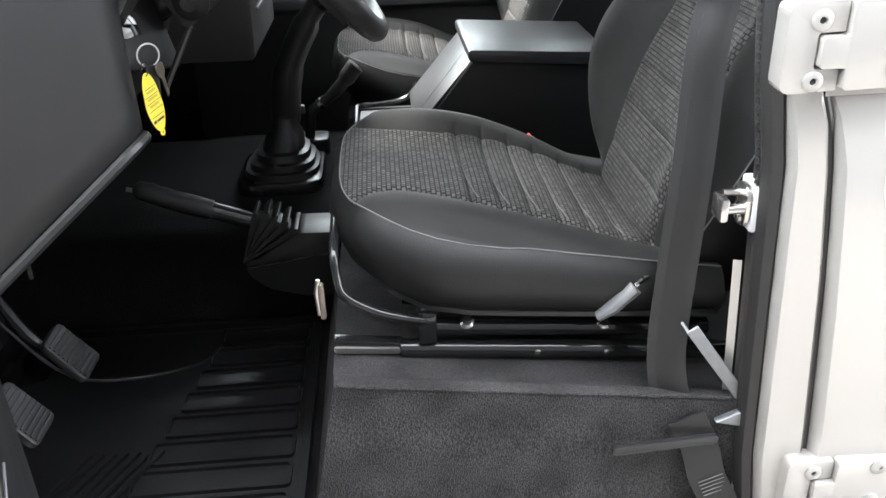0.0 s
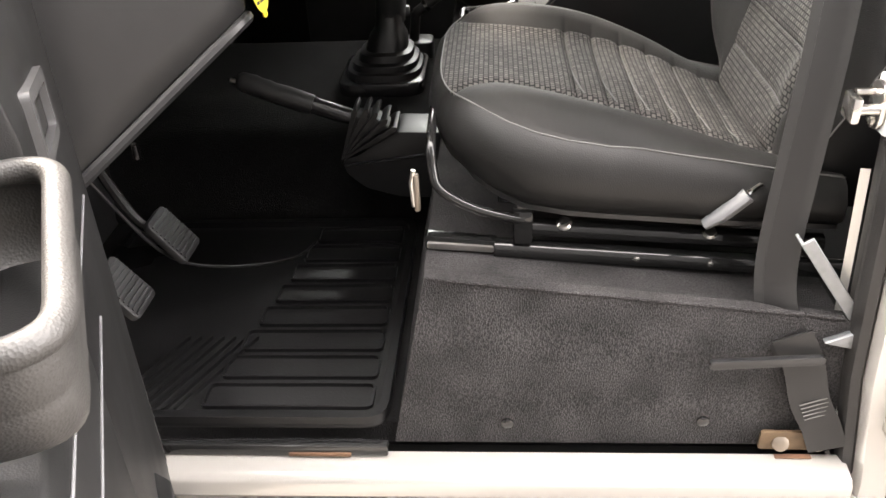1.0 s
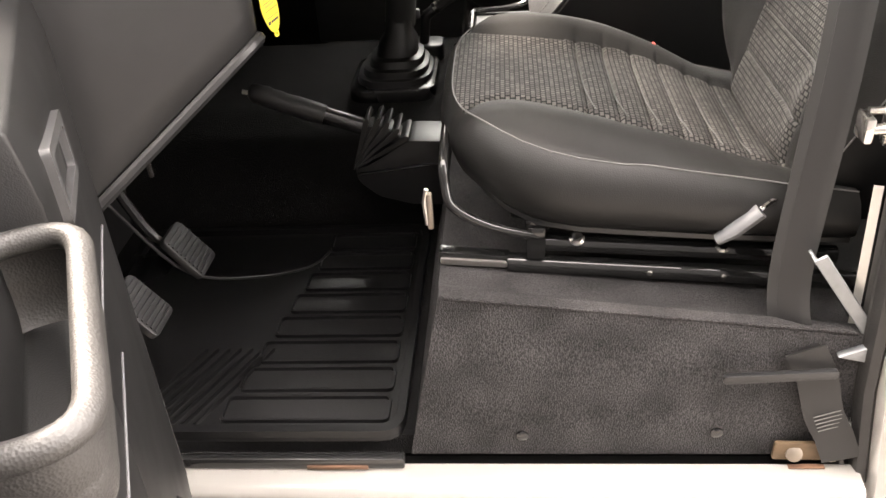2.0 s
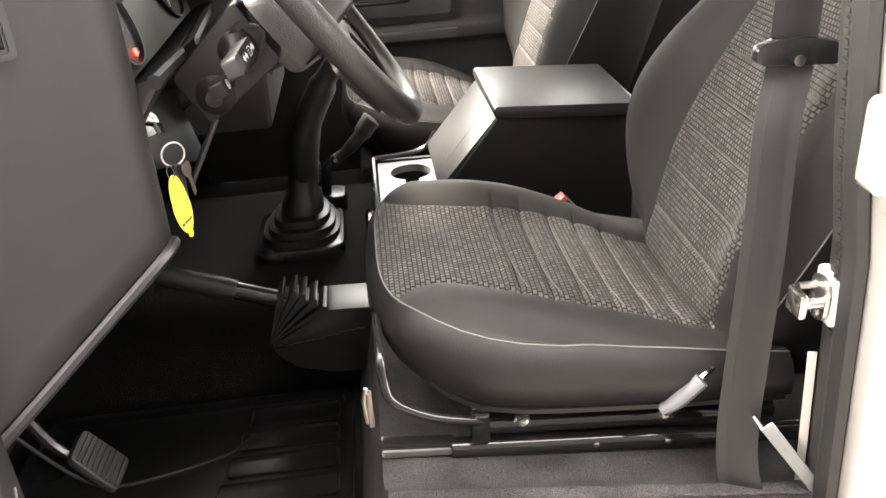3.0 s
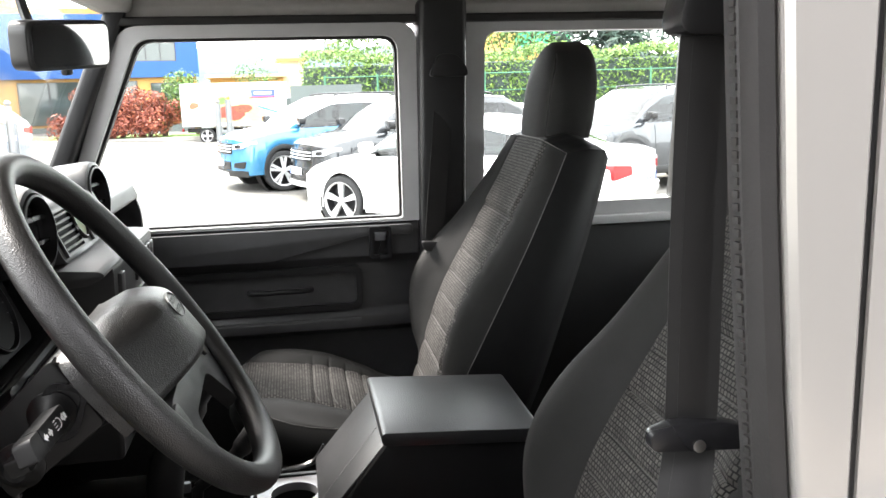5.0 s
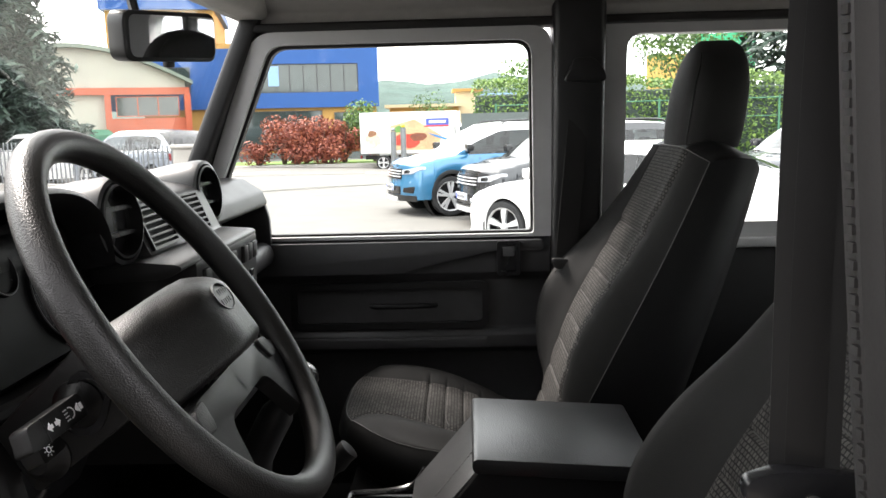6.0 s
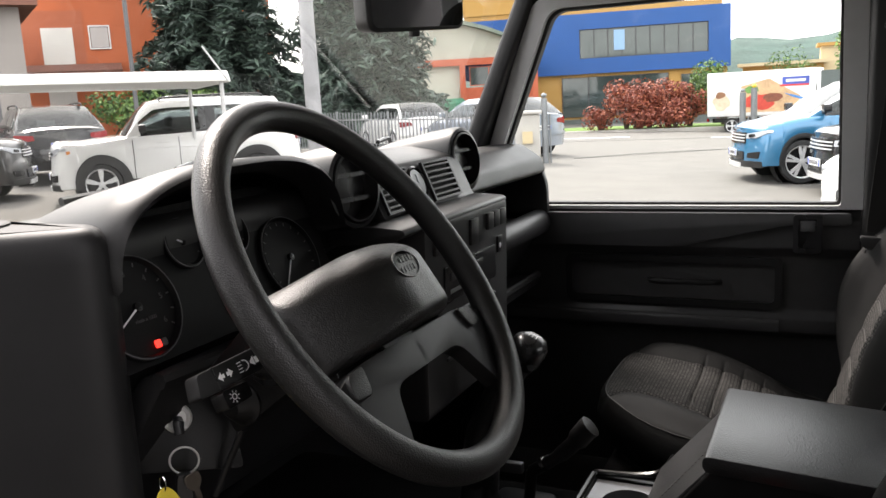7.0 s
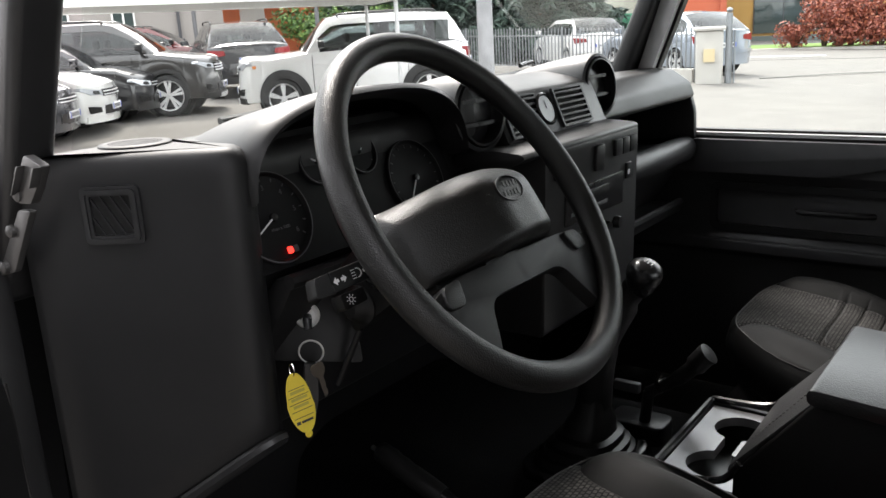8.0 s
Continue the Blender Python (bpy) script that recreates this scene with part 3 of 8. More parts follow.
# ---- cubby box between the seats ----
cubby = thing("centre_console", (0.15, 1.765, 0.70), "black leatherette armrest box with a cup holder tray", "console box")
side = [(0.362, 0.72), (0.362, 1.006), (0.105, 1.022), (0.0, 0.888), (0.0, 0.72)]
part("body", prism(side, "y", 1.625, 1.884, 0.006), SHADED_VINYL, cubby, "black vinyl box with a sloping front")
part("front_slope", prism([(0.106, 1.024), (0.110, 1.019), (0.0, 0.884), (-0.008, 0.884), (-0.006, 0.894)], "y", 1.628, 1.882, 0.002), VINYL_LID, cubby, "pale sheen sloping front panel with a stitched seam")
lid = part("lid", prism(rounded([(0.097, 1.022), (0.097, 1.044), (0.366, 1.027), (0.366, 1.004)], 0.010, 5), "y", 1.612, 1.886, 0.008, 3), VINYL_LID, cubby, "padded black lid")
for k in range(22):
    t = k / 21
    part("stitch", new_box((-0.002, -0.0007, -0.0007), (0.002, 0.0007, 0.0007), 0, 2, Matrix.Translation((0.100 - 0.098 * t, 1.70, 1.0235 - 0.1205 * t)) @ basis((0.6, 0, -0.8), (-0.6, 0, -0.8))), PIPING, cubby)
# cup tray
def tray_mesh():
    """A tray plate with two round wells joined by a slot."""
    bm = bmesh.new()
    cx, r, w = -0.050, 0.043, 0.014
    a0 = math.asin(w / r)
    inner = [(cx + r * math.cos(a), 1.698 + r * math.sin(a)) for a in (math.pi / 2 + a0 + (2 * math.pi - 2 * a0) * k / 24 for k in range(25))]
    inner += [(cx + r * math.cos(a), 1.832 + r * math.sin(a)) for a in (-math.pi / 2 + a0 + (2 * math.pi - 2 * a0) * k / 24 for k in range(25))]
    outer = [(-0.118, 1.632), (0.006, 1.632), (0.006, 1.898), (-0.118, 1.898)]
    edges = []
    for loop in (outer, inner):
        vs = [bm.verts.new((x, y, 0.850)) for x, y in loop]
        edges += [bm.edges.new((vs[i], vs[(i + 1) % len(vs)])) for i in range(len(vs))]
    bmesh.ops.triangle_fill(bm, use_beauty=True, edges=edges)
    out = bmesh.ops.extrude_face_region(bm, geom=list(bm.faces))
    bmesh.ops.translate(bm, vec=(0, 0, -0.016), verts=[g for g in out["geom"] if isinstance(g, bmesh.types.BMVert)])
    return bm
part("cup_tray", tray_mesh(), mat("brushed grey tray", (0.30, 0.30, 0.31), 0.3, metal=0.5, vary=0.08), cubby, "satin grey cup holder plate")
part("cup_well", prism(rounded([(-0.114, 1.64), (0.0, 1.64), (0.0, 1.89), (-0.114, 1.89)], 0.02), "z", 0.77, 0.800, 0.0), PLASTIC_GLOSS, cubby)
edge = smooth_line([(0.012, 1.908, 0.905), (-0.01, 1.908, 0.874), (-0.05, 1.908, 0.862), (-0.122, 1.908, 0.858)], 5) + [Vector((-0.127, 1.90, 0.856)), Vector((-0.127, 1.63, 0.856)), Vector((-0.122, 1.622, 0.858))] + smooth_line([(-0.10, 1.622, 0.860), (-0.05, 1.622, 0.862), (-0.01, 1.622, 0.874), (0.012, 1.622, 0.905)], 5)
part("tray_rim", tube(edge, 0.006, 8), PLASTIC_GLOSS, cubby, "raised glossy rim of the tray")
part("tray_wall", prism([(-0.124, 0.70), (-0.124, 0.852), (0.0, 0.852), (0.0, 0.70)], "y", 1.617, 1.627), PLASTIC, cubby)
part("tray_wall", prism([(-0.124, 0.70), (-0.124, 0.852), (0.0, 0.852), (0.0, 0.70)], "y", 1.903, 1.913), PLASTIC, cubby)
part("tray_front", new_box((-0.131, 1.617, 0.70), (-0.121, 1.913, 0.852), 0.002), PLASTIC, cubby)

# ---- steering wheel ----
WHEEL_C = Vector((-0.187, 1.297, 1.337))
AXIS = Vector((0.8193, 0.0529, 0.5709))
WM = Matrix.Translation(WHEEL_C) @ basis(AXIS, (-0.5717, 0, 0.8204))
# in the wheel's own frame: x up the rim, y towards the driver's door, z to the driver
wheel = thing("steering_wheel", WHEEL_C, "black leather-grained steering wheel with a padded hub", "steering wheel")
rim_pts = [WM @ Vector((0.2125 * math.cos(a), 0.2125 * math.sin(a), 0)) for a in (2 * math.pi * k / 96 for k in range(96))]
part("rim", tube(rim_pts, 0.0168, 20, True, up=tuple(AXIS)), SOFT_GRIP, wheel, "thick grained rim")
def wheel_prism(outline, a, b, bevel, seg=3):
    return prism(outline, "z", a, b, bevel, seg, WM)
# horn cover: a flat-topped block whose sides fall away to both ends
pad_rows = []
for k in range(25):
    f = k / 24
    x = -0.061 + 0.098 * f
    half = smooth_table([(0.0, 0.130), (0.3, 0.136), (0.65, 0.137), (0.88, 0.133), (1.0, 0.124)], f)
    line = []
    for j in range(49):
        q = -1 + 2 * j / 48
        a = abs(q)
        dome = smooth_table([(0.0, 0.0385), (0.22, 0.0375), (0.42, 0.029), (0.72, 0.003), (0.92, -0.016), (1.0, -0.026)], a)
        dome -= 0.034 * max(0.0, (f - 0.62) / 0.38) ** 2.2 + 0.007 * max(0.0, 1 - f / 0.10) ** 2
        line.append(WM @ Vector((x, q * half, dome)))
    pad_rows.append([WM @ Vector((x - 0.002, -half - 0.001, -0.055))] + line + [WM @ Vector((x - 0.002, half + 0.001, -0.055))])
pad_rows = [[WM @ Vector((-0.061, (WM.inverted() @ p).y, -0.055)) for p in pad_rows[0]]] + pad_rows + [[WM @ Vector((0.039, (WM.inverted() @ p).y, -0.055)) for p in pad_rows[-1]]]
hub = part("hub_pad", surface(pad_rows, bmesh.new()), SOFT_GRIP, wheel, "padded grained horn cover", 50)
for s in (-1, 1):
    spoke = rounded([(-0.066, -s * 0.004), (-0.066, s * 0.122), (-0.082, s * 0.184), (-0.125, s * 0.160), (-0.168, s * 0.118), (-0.158, s * 0.112), (-0.135, s * 0.099), (-0.101, s * 0.081), (-0.101, -s * 0.004)], [0.0, 0.02, 0.012, 0.01, 0.01, 0.02, 0.03, 0.022, 0.0], 5)
    # Spokes share the rim's grain; the darker plastic paints their shade.
    part("spoke", wheel_prism(spoke, -0.024, -0.004, 0.006, 3), SHADED_PLASTIC, wheel, "broad grained spoke")
    part("spoke_step", wheel_prism(rounded([(-0.067, s * 0.118), (-0.070, s * 0.150), (-0.094, s * 0.158), (-0.096, s * 0.128)], 0.008, 3), -0.010, 0.0005, 0.004, 3), SOFT_GRIP, wheel)
part("pad_gap", wheel_prism([(-0.066, -0.122), (-0.066, 0.122), (-0.060, 0.122), (-0.060, -0.122)], -0.050, -0.026, 0, 1), UNLIT_BLACK, wheel)
part("hub_back", turned([(0.03, -0.11), (0.042, -0.05), (0.046, -0.02)], WM @ Matrix.Translation((-0.032, 0, 0)), 24), PLASTIC, wheel)
BX, BY = -0.004, 0.003
oval = [(BX + 0.0160 * math.cos(a), BY + 0.0262 * math.sin(a)) for a in (2 * math.pi * k / 36 for k in range(36))]
oval_in = [(BX + 0.0148 * math.cos(a), BY + 0.0248 * math.sin(a)) for a in (2 * math.pi * k / 36 for k in range(36))]
badge = part("badge", frame_ring(oval, oval_in, "z", 0.0345, 0.0393, bmesh.new()), SOFT_GRIP, hub, "oval raised badge")
badge.data.transform(WM)
for k in range(5):
    part("badge_mark", prism([(BX + 0.002, BY + 0.010 - 0.0068 * k), (BX + 0.0085, BY + 0.0085 - 0.0068 * k), (BX + 0.0085, BY + 0.0050 - 0.0068 * k), (BX + 0.002, BY + 0.0065 - 0.0068 * k)], "z", 0.036, 0.0390, 0, 1, WM), SOFT_GRIP, hub)
    part("badge_mark", prism([(BX - 0.0085, BY + 0.017 - 0.0068 * k), (BX - 0.0025, BY + 0.0155 - 0.0068 * k), (BX - 0.0025, BY + 0.0120 - 0.0068 * k), (BX - 0.0085, BY + 0.0135 - 0.0068 * k)], "z", 0.036, 0.0390, 0, 1, WM), SOFT_GRIP, hub)

# ---- body shell ----


# Floor and tunnel carpet is coloured as if already in shade.
floor = single("floor", new_box((-0.80, 0.926, 0.54), (1.6, 2.63, 0.575)), SHADED_CARPET, "dark cabin floor", "floor", kind="structure")
tunnel = prism(rounded([(1.47, 0.57), (1.52, 0.74), (1.60, 0.775), (1.98, 0.775), (2.06, 0.74), (2.10, 0.57)], 0.03), "x", -0.80, -0.12)
single("tunnel_cover", tunnel, SHADED_CARPET, "charcoal carpeted gearbox tunnel", "floor", kind="structure")
single("bulkhead", new_box((-0.84, 0.92, 0.50), (-0.80, 2.61, 1.36)), PLASTIC, "black footwell bulkhead", "wall", kind="structure")

# seat box with carpet over its side
seat_box = thing("seat_box", (0.1, 1.2, 0.54), "seat box covered in charcoal carpet", "seat box", kind="structure")
prof = rounded([(0.918, 0.545), (0.913, 0.820), (0.932, 0.823), (0.965, 0.792), (1.48, 0.782), (1.48, 0.545)], [0.004, 0.006, 0.007, 0.02, 0.01, 0.004], 5)
bmv = bmesh.new()
lo, hi = [], []
for u, v in prof:
    t = (v - 0.545) / 0.25
    lo.append(bmv.verts.new((-0.198 + 0.05 * t, u, v)))
    hi.append(bmv.verts.new((0.42 - 0.05 * t, u, v - 0.062 * t)))
bmv.faces.new(lo)
bmv.faces.new(hi[::-1])
for i in range(len(prof)):
    j = (i + 1) % len(prof)
    bmv.faces.new((lo[i], hi[i], hi[j], lo[j]))
part("carpet", bmv, CARPET, seat_box, "pile carpet over the seat box side")
fold = [(-0.140 + 0.055 * k, 0.910 - 0.001 * (k % 2), 0.8175 - 0.0068 * k) for k in range(10)]
part("carpet_fold", tube([(x, y + 0.005, z) for x, y, z in fold], 0.0035, 8, flat=0.8), CARPET, seat_box, "rolled fold along the carpet")
for x, z in ((-0.0445, 0.585), (0.210, 0.590)):
    part("press_stud", turned([(0.008, 0), (0.008, 0.003), (0.003, 0.005)], Matrix.Translation((x, 0.916, z)) @ basis((0, -1, 0)), 14), STEEL_BLACK, seat_box)
box2 = new_box((-0.16, 2.05, 0.545), (0.42, 2.615, 0.79), 0.02)
part("passenger_box", box2, CARPET, seat_box)
part("middle_box", new_box((-0.02, 1.48, 0.545), (0.45, 2.05, 0.76), 0.01), CARPET, seat_box)

# sill of the driver's doorway
sill = thing("door_sill", (0, 0.88, 0.4), "silver painted door sill with a rusty seam", "door sill", kind="structure")
part("sill_top", prism(rounded([(0.908, 0.50), (0.908, 0.541), (0.870, 0.534), (0.862, 0.526), (0.862, 0.498)], 0.004, 3), "x", -0.66, 0.395), SILVER, sill, "silver sill ledge")
part("sill_panel", prism(rounded([(0.905, 0.20), (0.905, 0.492), (0.868, 0.490), (0.855, 0.475), (0.855, 0.25), (0.88, 0.20)], 0.01, 4), "x", -0.66, 0.44), SILVER, sill, "silver lower sill panel")
part("floor_lip", new_box((-0.62, 0.895, 0.541), (-0.205, 0.912, 0.560), 0.003), STEEL_BLACK, sill, "black floor edge lip")
part("rust_patch", new_box((-0.34, 0.8925, 0.543), (-0.255, 0.896, 0.549), 0.001), RUST, sill, "rust along the floor seam")
part("rust_patch", new_box((0.305, 0.897, 0.5405), (0.352, 0.905, 0.5425), 0.001), RUST, sill)
for x in (0.310, 0.357):
    part("sill_bolt", turned([(0.011, 0), (0.011, 0.004), (0.006, 0.006)], Matrix.Translation((x, 0.905, 0.562)) @ basis((0, -1, 0.4)), 12), STEEL_DULL, sill)
part("seat_belt_plate", prism(rounded([(0.283, 0.551), (0.370, 0.549), (0.369, 0.579), (0.284, 0.581)], 0.004, 3), "y", 0.9045, 0.910, 0.0015), TARNISHED, sill, "tarnished brass-coloured anchor plate")

# B-post on the driver's side with its rubber seal
post = thing("b_post", (0.38, 0.9, 0.5), "silver door post with rubber seal", "door post", kind="structure")
def post_x(z):
    return lerp_table([(0.5, 0.405), (0.68, 0.382), (1.08, 0.362), (1.13, 0.354), (1.18, 0.347), (1.31, 0.333), (1.46, 0.319), (1.9, 0.290)], z)
zs = [0.52, 0.60, 0.68, 0.80, 0.95, 1.08, 1.105, 1.13, 1.155, 1.18, 1.22, 1.35, 1.5, 1.65, 1.80]
rows = []
for z in zs:
    x = post_x(z)
    rows.append([(x + 0.004, 0.965, z), (x - 0.012, 0.935, z), (x - 0.014, 0.908, z), (x - 0.010, 0.894, z), (x + 0.000, 0.890, z), (x + 0.006, 0.896, z), (x + 0.008, 0.915, z)])
part("seal", surface(rows, bmesh.new()), SEAL, post, "thick black rubber door seal")
part("seal_bead", tube([(post_x(z) - 0.011, 0.914, z) for z in zs], 0.004, 6), SEAL, post)
def gap_x(z):
    return lerp_table([(0.3, 0.462), (0.70, 0.446), (0.95, 0.425), (1.08, 0.409), (1.14, 0.398), (1.17, 0.388), (1.3, 0.386), (1.9, 0.383)], z)
rows = []
for z in [0.45] + zs + [1.86]:
    a, b = post_x(z) + 0.004, gap_x(z)
    waist = 0.004 if z > 1.15 else 0.0
    rows.append([(a, 0.94, z), (a + 0.001, 0.886, z), (a + 0.006, 0.877 + waist, z), (b - 0.008, 0.874 + waist, z), (b - 0.003, 0.879 + waist, z), (b - 0.002, 0.915, z)])
part("post_panel", surface(rows, bmesh.new()), SILVER, post, "silver outer post panel")
part("post_inner", prism([(0.392, 0.935), (0.48, 0.935), (0.48, 0.99), (0.398, 0.99)], "z", 0.5, 1.80, 0.008), PLASTIC, post, "black inner post trim")
strip_rows = [[(post_x(z) - 0.0225, 0.944, z), (post_x(z) - 0.0125, 0.941, z), (post_x(z) - 0.008, 0.950, z)] for z in (0.53, 0.60, 0.70, 0.80, 0.94)]
part("post_edge", surface(strip_rows, bmesh.new()), SILVER, post, "pale painted edge beside the seal")
beads = bmesh.new()
for k in range(84):
    z = 0.98 + 0.0096 * k
    box(beads, (post_x(z) - 0.0165, 0.9135, z), (post_x(z) - 0.0115, 0.9215, z + 0.0052))
part("seal_beads", beads, SEAL, post, "row of moulded beads along the seal", 0)

# rear door on the driver's side
rear_door = thing("rear_door", (0.8, 0.88, 0.35), "closed silver rear side door with bolted hinges", "car door", kind="structure")
rows = []
for z in [0.30, 0.45, 0.60, 0.75, 0.90, 1.03, 1.08, 1.11, 1.135, 1.155]:
    a = gap_x(z)
    bul = -0.010 * math.sin(math.pi * min(1, max(0, (z - 0.3) / 0.86)))
    wst = 0.022 * max(0.0, (z - 1.07) / 0.085) ** 2
    rows.append([(a + 0.005, 0.915, z), (a + 0.005, 0.876 + wst, z), (a + 0.012, 0.868 + bul * 0.4 + wst, z)] + [(a + 0.012 + 0.11 * k, 0.868 + bul + wst, z) for k in range(1, 8)])
part("door_skin", surface(rows, bmesh.new()), SILVER, rear_door, "silver door panel")
fr_o = [(gap_x(1.3) + 0.004, 1.158), (1.2, 1.158), (1.2, 1.80), (gap_x(1.7) + 0.004, 1.80)]
fr_i = [(0.50, 1.235), (1.12, 1.235), (1.12, 1.73), (0.49, 1.73)]
part("window_frame", frame_ring(fr_o, fr_i, "y", 0.882, 0.93), SILVER, rear_door, "silver window frame")
part("window_pane", new_box((0.485, 0.905, 1.23), (1.125, 0.909, 1.735)), GLASS, rear_door)
part("window_rubber", frame_ring(fr_i, [(0.52, 1.255), (1.10, 1.255), (1.10, 1.71), (0.51, 1.71)], "y", 0.897, 0.917), SEAL, rear_door)
rear_door_pane = rear_door.children[-2]
part("inner_panel", new_box((0.47, 0.925, 0.55), (1.3, 0.95, 1.16), 0.01), PLASTIC, rear_door)
part("gap_rubber", tube([(gap_x(z) + 0.0015, 0.8855 + (0.004 if z > 1.15 else 0.0), z) for z in [0.45] + zs], 0.0045, 8), RUBBER, rear_door, "black rubber in the door gap")
def hinge(z0, z1, x0):
    w, h = 0.058, z1 - z0
    notch = rounded([(x0, z0), (x0 + w, z0 + 0.002), (x0 + w, z0 + 0.26 * h), (x0 + 0.032, z0 + 0.27 * h), (x0 + 0.032, z0 + 0.66 * h), (x0 + w, z0 + 0.67 * h), (x0 + w, z1), (x0, z1)], [0.013, 0.003, 0.002, 0.003, 0.003, 0.002, 0.003, 0.013], 5)
    h_part = part("hinge", prism(notch, "y", 0.856, 0.882, 0.005, 3), SILVER, rear_door, "silver painted door hinge")
    for z in (z0 + 0.14 * h, z1 - 0.20 * h):
        at = Matrix.Translation((x0 + 0.033, 0.8575, z)) @ basis((0, -1, 0))
        part("screw", turned([(0.0105, 0), (0.0105, 0.003), (0.0085, 0.0045), (0.004, 0.0045), (0.0038, 0.0025), (0.0, 0.0025)], at, 18, cap=False), ALLOY_SCREW, h_part)
        part("screw_socket", turned([(0.0036, 0.0026), (0.0, 0.003)], at, 6, cap=False), STEEL_BLACK, h_part)
    leaf = rounded([(x0 + 0.034, z0 + 0.29 * h), (x0 + w + 0.002, z0 + 0.29 * h), (x0 + w + 0.002, z0 + 0.04 * h), (x0 + 0.17, z0 + 0.07 * h), (x0 + 0.17, z1 + 0.002), (x0 + w + 0.002, z1 + 0.001), (x0 + w + 0.002, z0 + 0.64 * h), (x0 + 0.034, z0 + 0.64 * h)], [0.005, 0.002, 0.006, 0.012, 0.012, 0.006, 0.002, 0.005], 4)
    part("leaf", prism(leaf, "y", 0.848, 0.878, 0.005, 3), SILVER, h_part)
    for z in (z0 + 0.26 * h, z1 - 0.10 * h):
        at = Matrix.Translation((x0 + 0.112, 0.8495, z)) @ basis((0, -1, 0))
        part("screw", turned([(0.0105, 0), (0.0105, 0.003), (0.0085, 0.0045), (0.004, 0.0045), (0.0038, 0.0025), (0.0, 0.0025)], at, 18, cap=False), ALLOY_SCREW, h_part)
hinge(1.170, 1.260, 0.3265)
hinge(0.606, 0.692, 0.416)

# striker on the post
striker = thing("door_striker", (0.33, 0.92, 1.0), "bare steel door striker on a pale mount", "door latch")
part("mount", new_box((0.346, 0.912, 0.990), (0.360, 0.952, 1.050), 0.004), GREY_PAINT, striker)
part("plate", prism(rounded([(0.914, 0.994), (0.948, 0.994), (0.948, 1.046), (0.914, 1.046)], 0.016, 4), "x", 0.339, 0.347, 0.002), STEEL, striker)
part("pin", tube([(0.342, 0.922, 1.018), (0.316, 0.922, 1.018)], 0.0062, 12), STEEL, striker)
part("pin", tube([(0.342, 0.938, 1.032), (0.320, 0.938, 1.032)], 0.0042, 10), STEEL, striker)
part("nose", new_box((0.309, 0.910, 1.006), (0.319, 0.941, 1.034), 0.003), STEEL, striker)
part("plate_bolt", turned([(0.005, 0), (0.005, 0.003), (0.003, 0.004)], Matrix.Translation((0.3395, 0.930, 1.002)) @ basis((-1, 0, 0)), 10), STEEL, striker)

# galvanised belt bracket
bracket = thing("belt_bracket", (0.34, 0.93, 0.72), "galvanised steel bracket behind the seat", "bracket")
ang = Matrix.Translation((0.345, 0.93, 0.78)) @ Matrix.Rotation(radians(55), 4, "Y")
part("rail", new_box((-0.095, -0.012, -0.002), (0.072, 0.012, 0.002), 0.001, 1, ang), ZINC, bracket)
part("flange", new_box((-0.095, -0.014, -0.002), (0.072, -0.010, 0.014), 0.001, 1, ang), ZINC, bracket)
part("foot", prism([(0.335, 0.726), (0.378, 0.715), (0.384, 0.730), (0.372, 0.742)], "y", 0.903, 0.915, 0.002), ZINC, bracket)
part("lower_edge", new_box((0.376, 0.912, 0.585), (0.382, 0.925, 0.715), 0.002), GREY_PAINT, bracket)

WEBBING_BAND = mat("seat belt middle weave", (0.0065, 0.006, 0.006), 0.5, bump=0.3, bscale=900, vary=0.12)
# ---- driver's seat belt ----
belt = thing("driver_seat_belt", (0.33, 0.95, 0.56), "dark grey seat belt hanging down the door post", "seat belt")
run = smooth_line([(0.345, 1.035, 1.70), (0.338, 1.040, 1.60), (0.336, 1.043, 1.45), (0.336, 1.044, 1.31), (0.334, 1.043, 1.24), (0.312, 1.012, 1.18), (0.300, 0.985, 1.05), (0.287, 0.965, 0.93), (0.276, 0.945, 0.82), (0.281, 0.925, 0.755), (0.303, 0.908, 0.715)], 4)
part("webbing", ribbon(run, 0.048, 0.0016, (1, -0.25, 0)), WEBBING, belt, "dark webbing")
part("webbing_band", ribbon(run, 0.026, 0.0026, (1, -0.25, 0)), WEBBING_BAND, belt, "darker middle band of the webbing")
tail = smooth_line([(0.297, 0.907, 0.735), (0.318, 0.904, 0.690), (0.332, 0.900, 0.640), (0.352, 0.898, 0.600), (0.368, 0.897, 0.560)], 4)
part("webbing_tail", ribbon(tail, 0.048, 0.003, (1, -0.1, 0.35)), WEBBING, belt, "stitched lower webbing")
for k in range(5):
    part("stitching", new_box((-0.017, -0.0006, -0.0006), (0.017, 0.0006, 0.0006), 0, 1, Matrix.Translation((0.336 + 0.0025 * k, 0.8965, 0.640 - 0.006 * k)) @ Matrix.Rotation(radians(-22), 4, "Y")), PIPING, belt)
part("belt_stop", prism(rounded([(0.200, 0.6965), (0.200, 0.7085), (0.335, 0.7165), (0.335, 0.7045)], 0.006, 4), "y", 0.889, 0.897, 0.003), PLASTIC, belt, "black plastic stop bar")
tng = part("tongue", prism(rounded([(0.292, 1.250), (0.384, 1.244), (0.386, 1.266), (0.362, 1.273), (0.315, 1.276), (0.290, 1.268)], 0.008, 4), "y", 1.030, 1.046, 0.004), PLASTIC_GLOSS, belt, "black plastic belt guide")
part("guide_bolt", turned([(0.006, 0), (0.006, 0.0015), (0.004, 0.002)], Matrix.Translation((0.338, 1.030, 1.252)) @ basis((0, -1, 0)), 14), STEEL, tng)
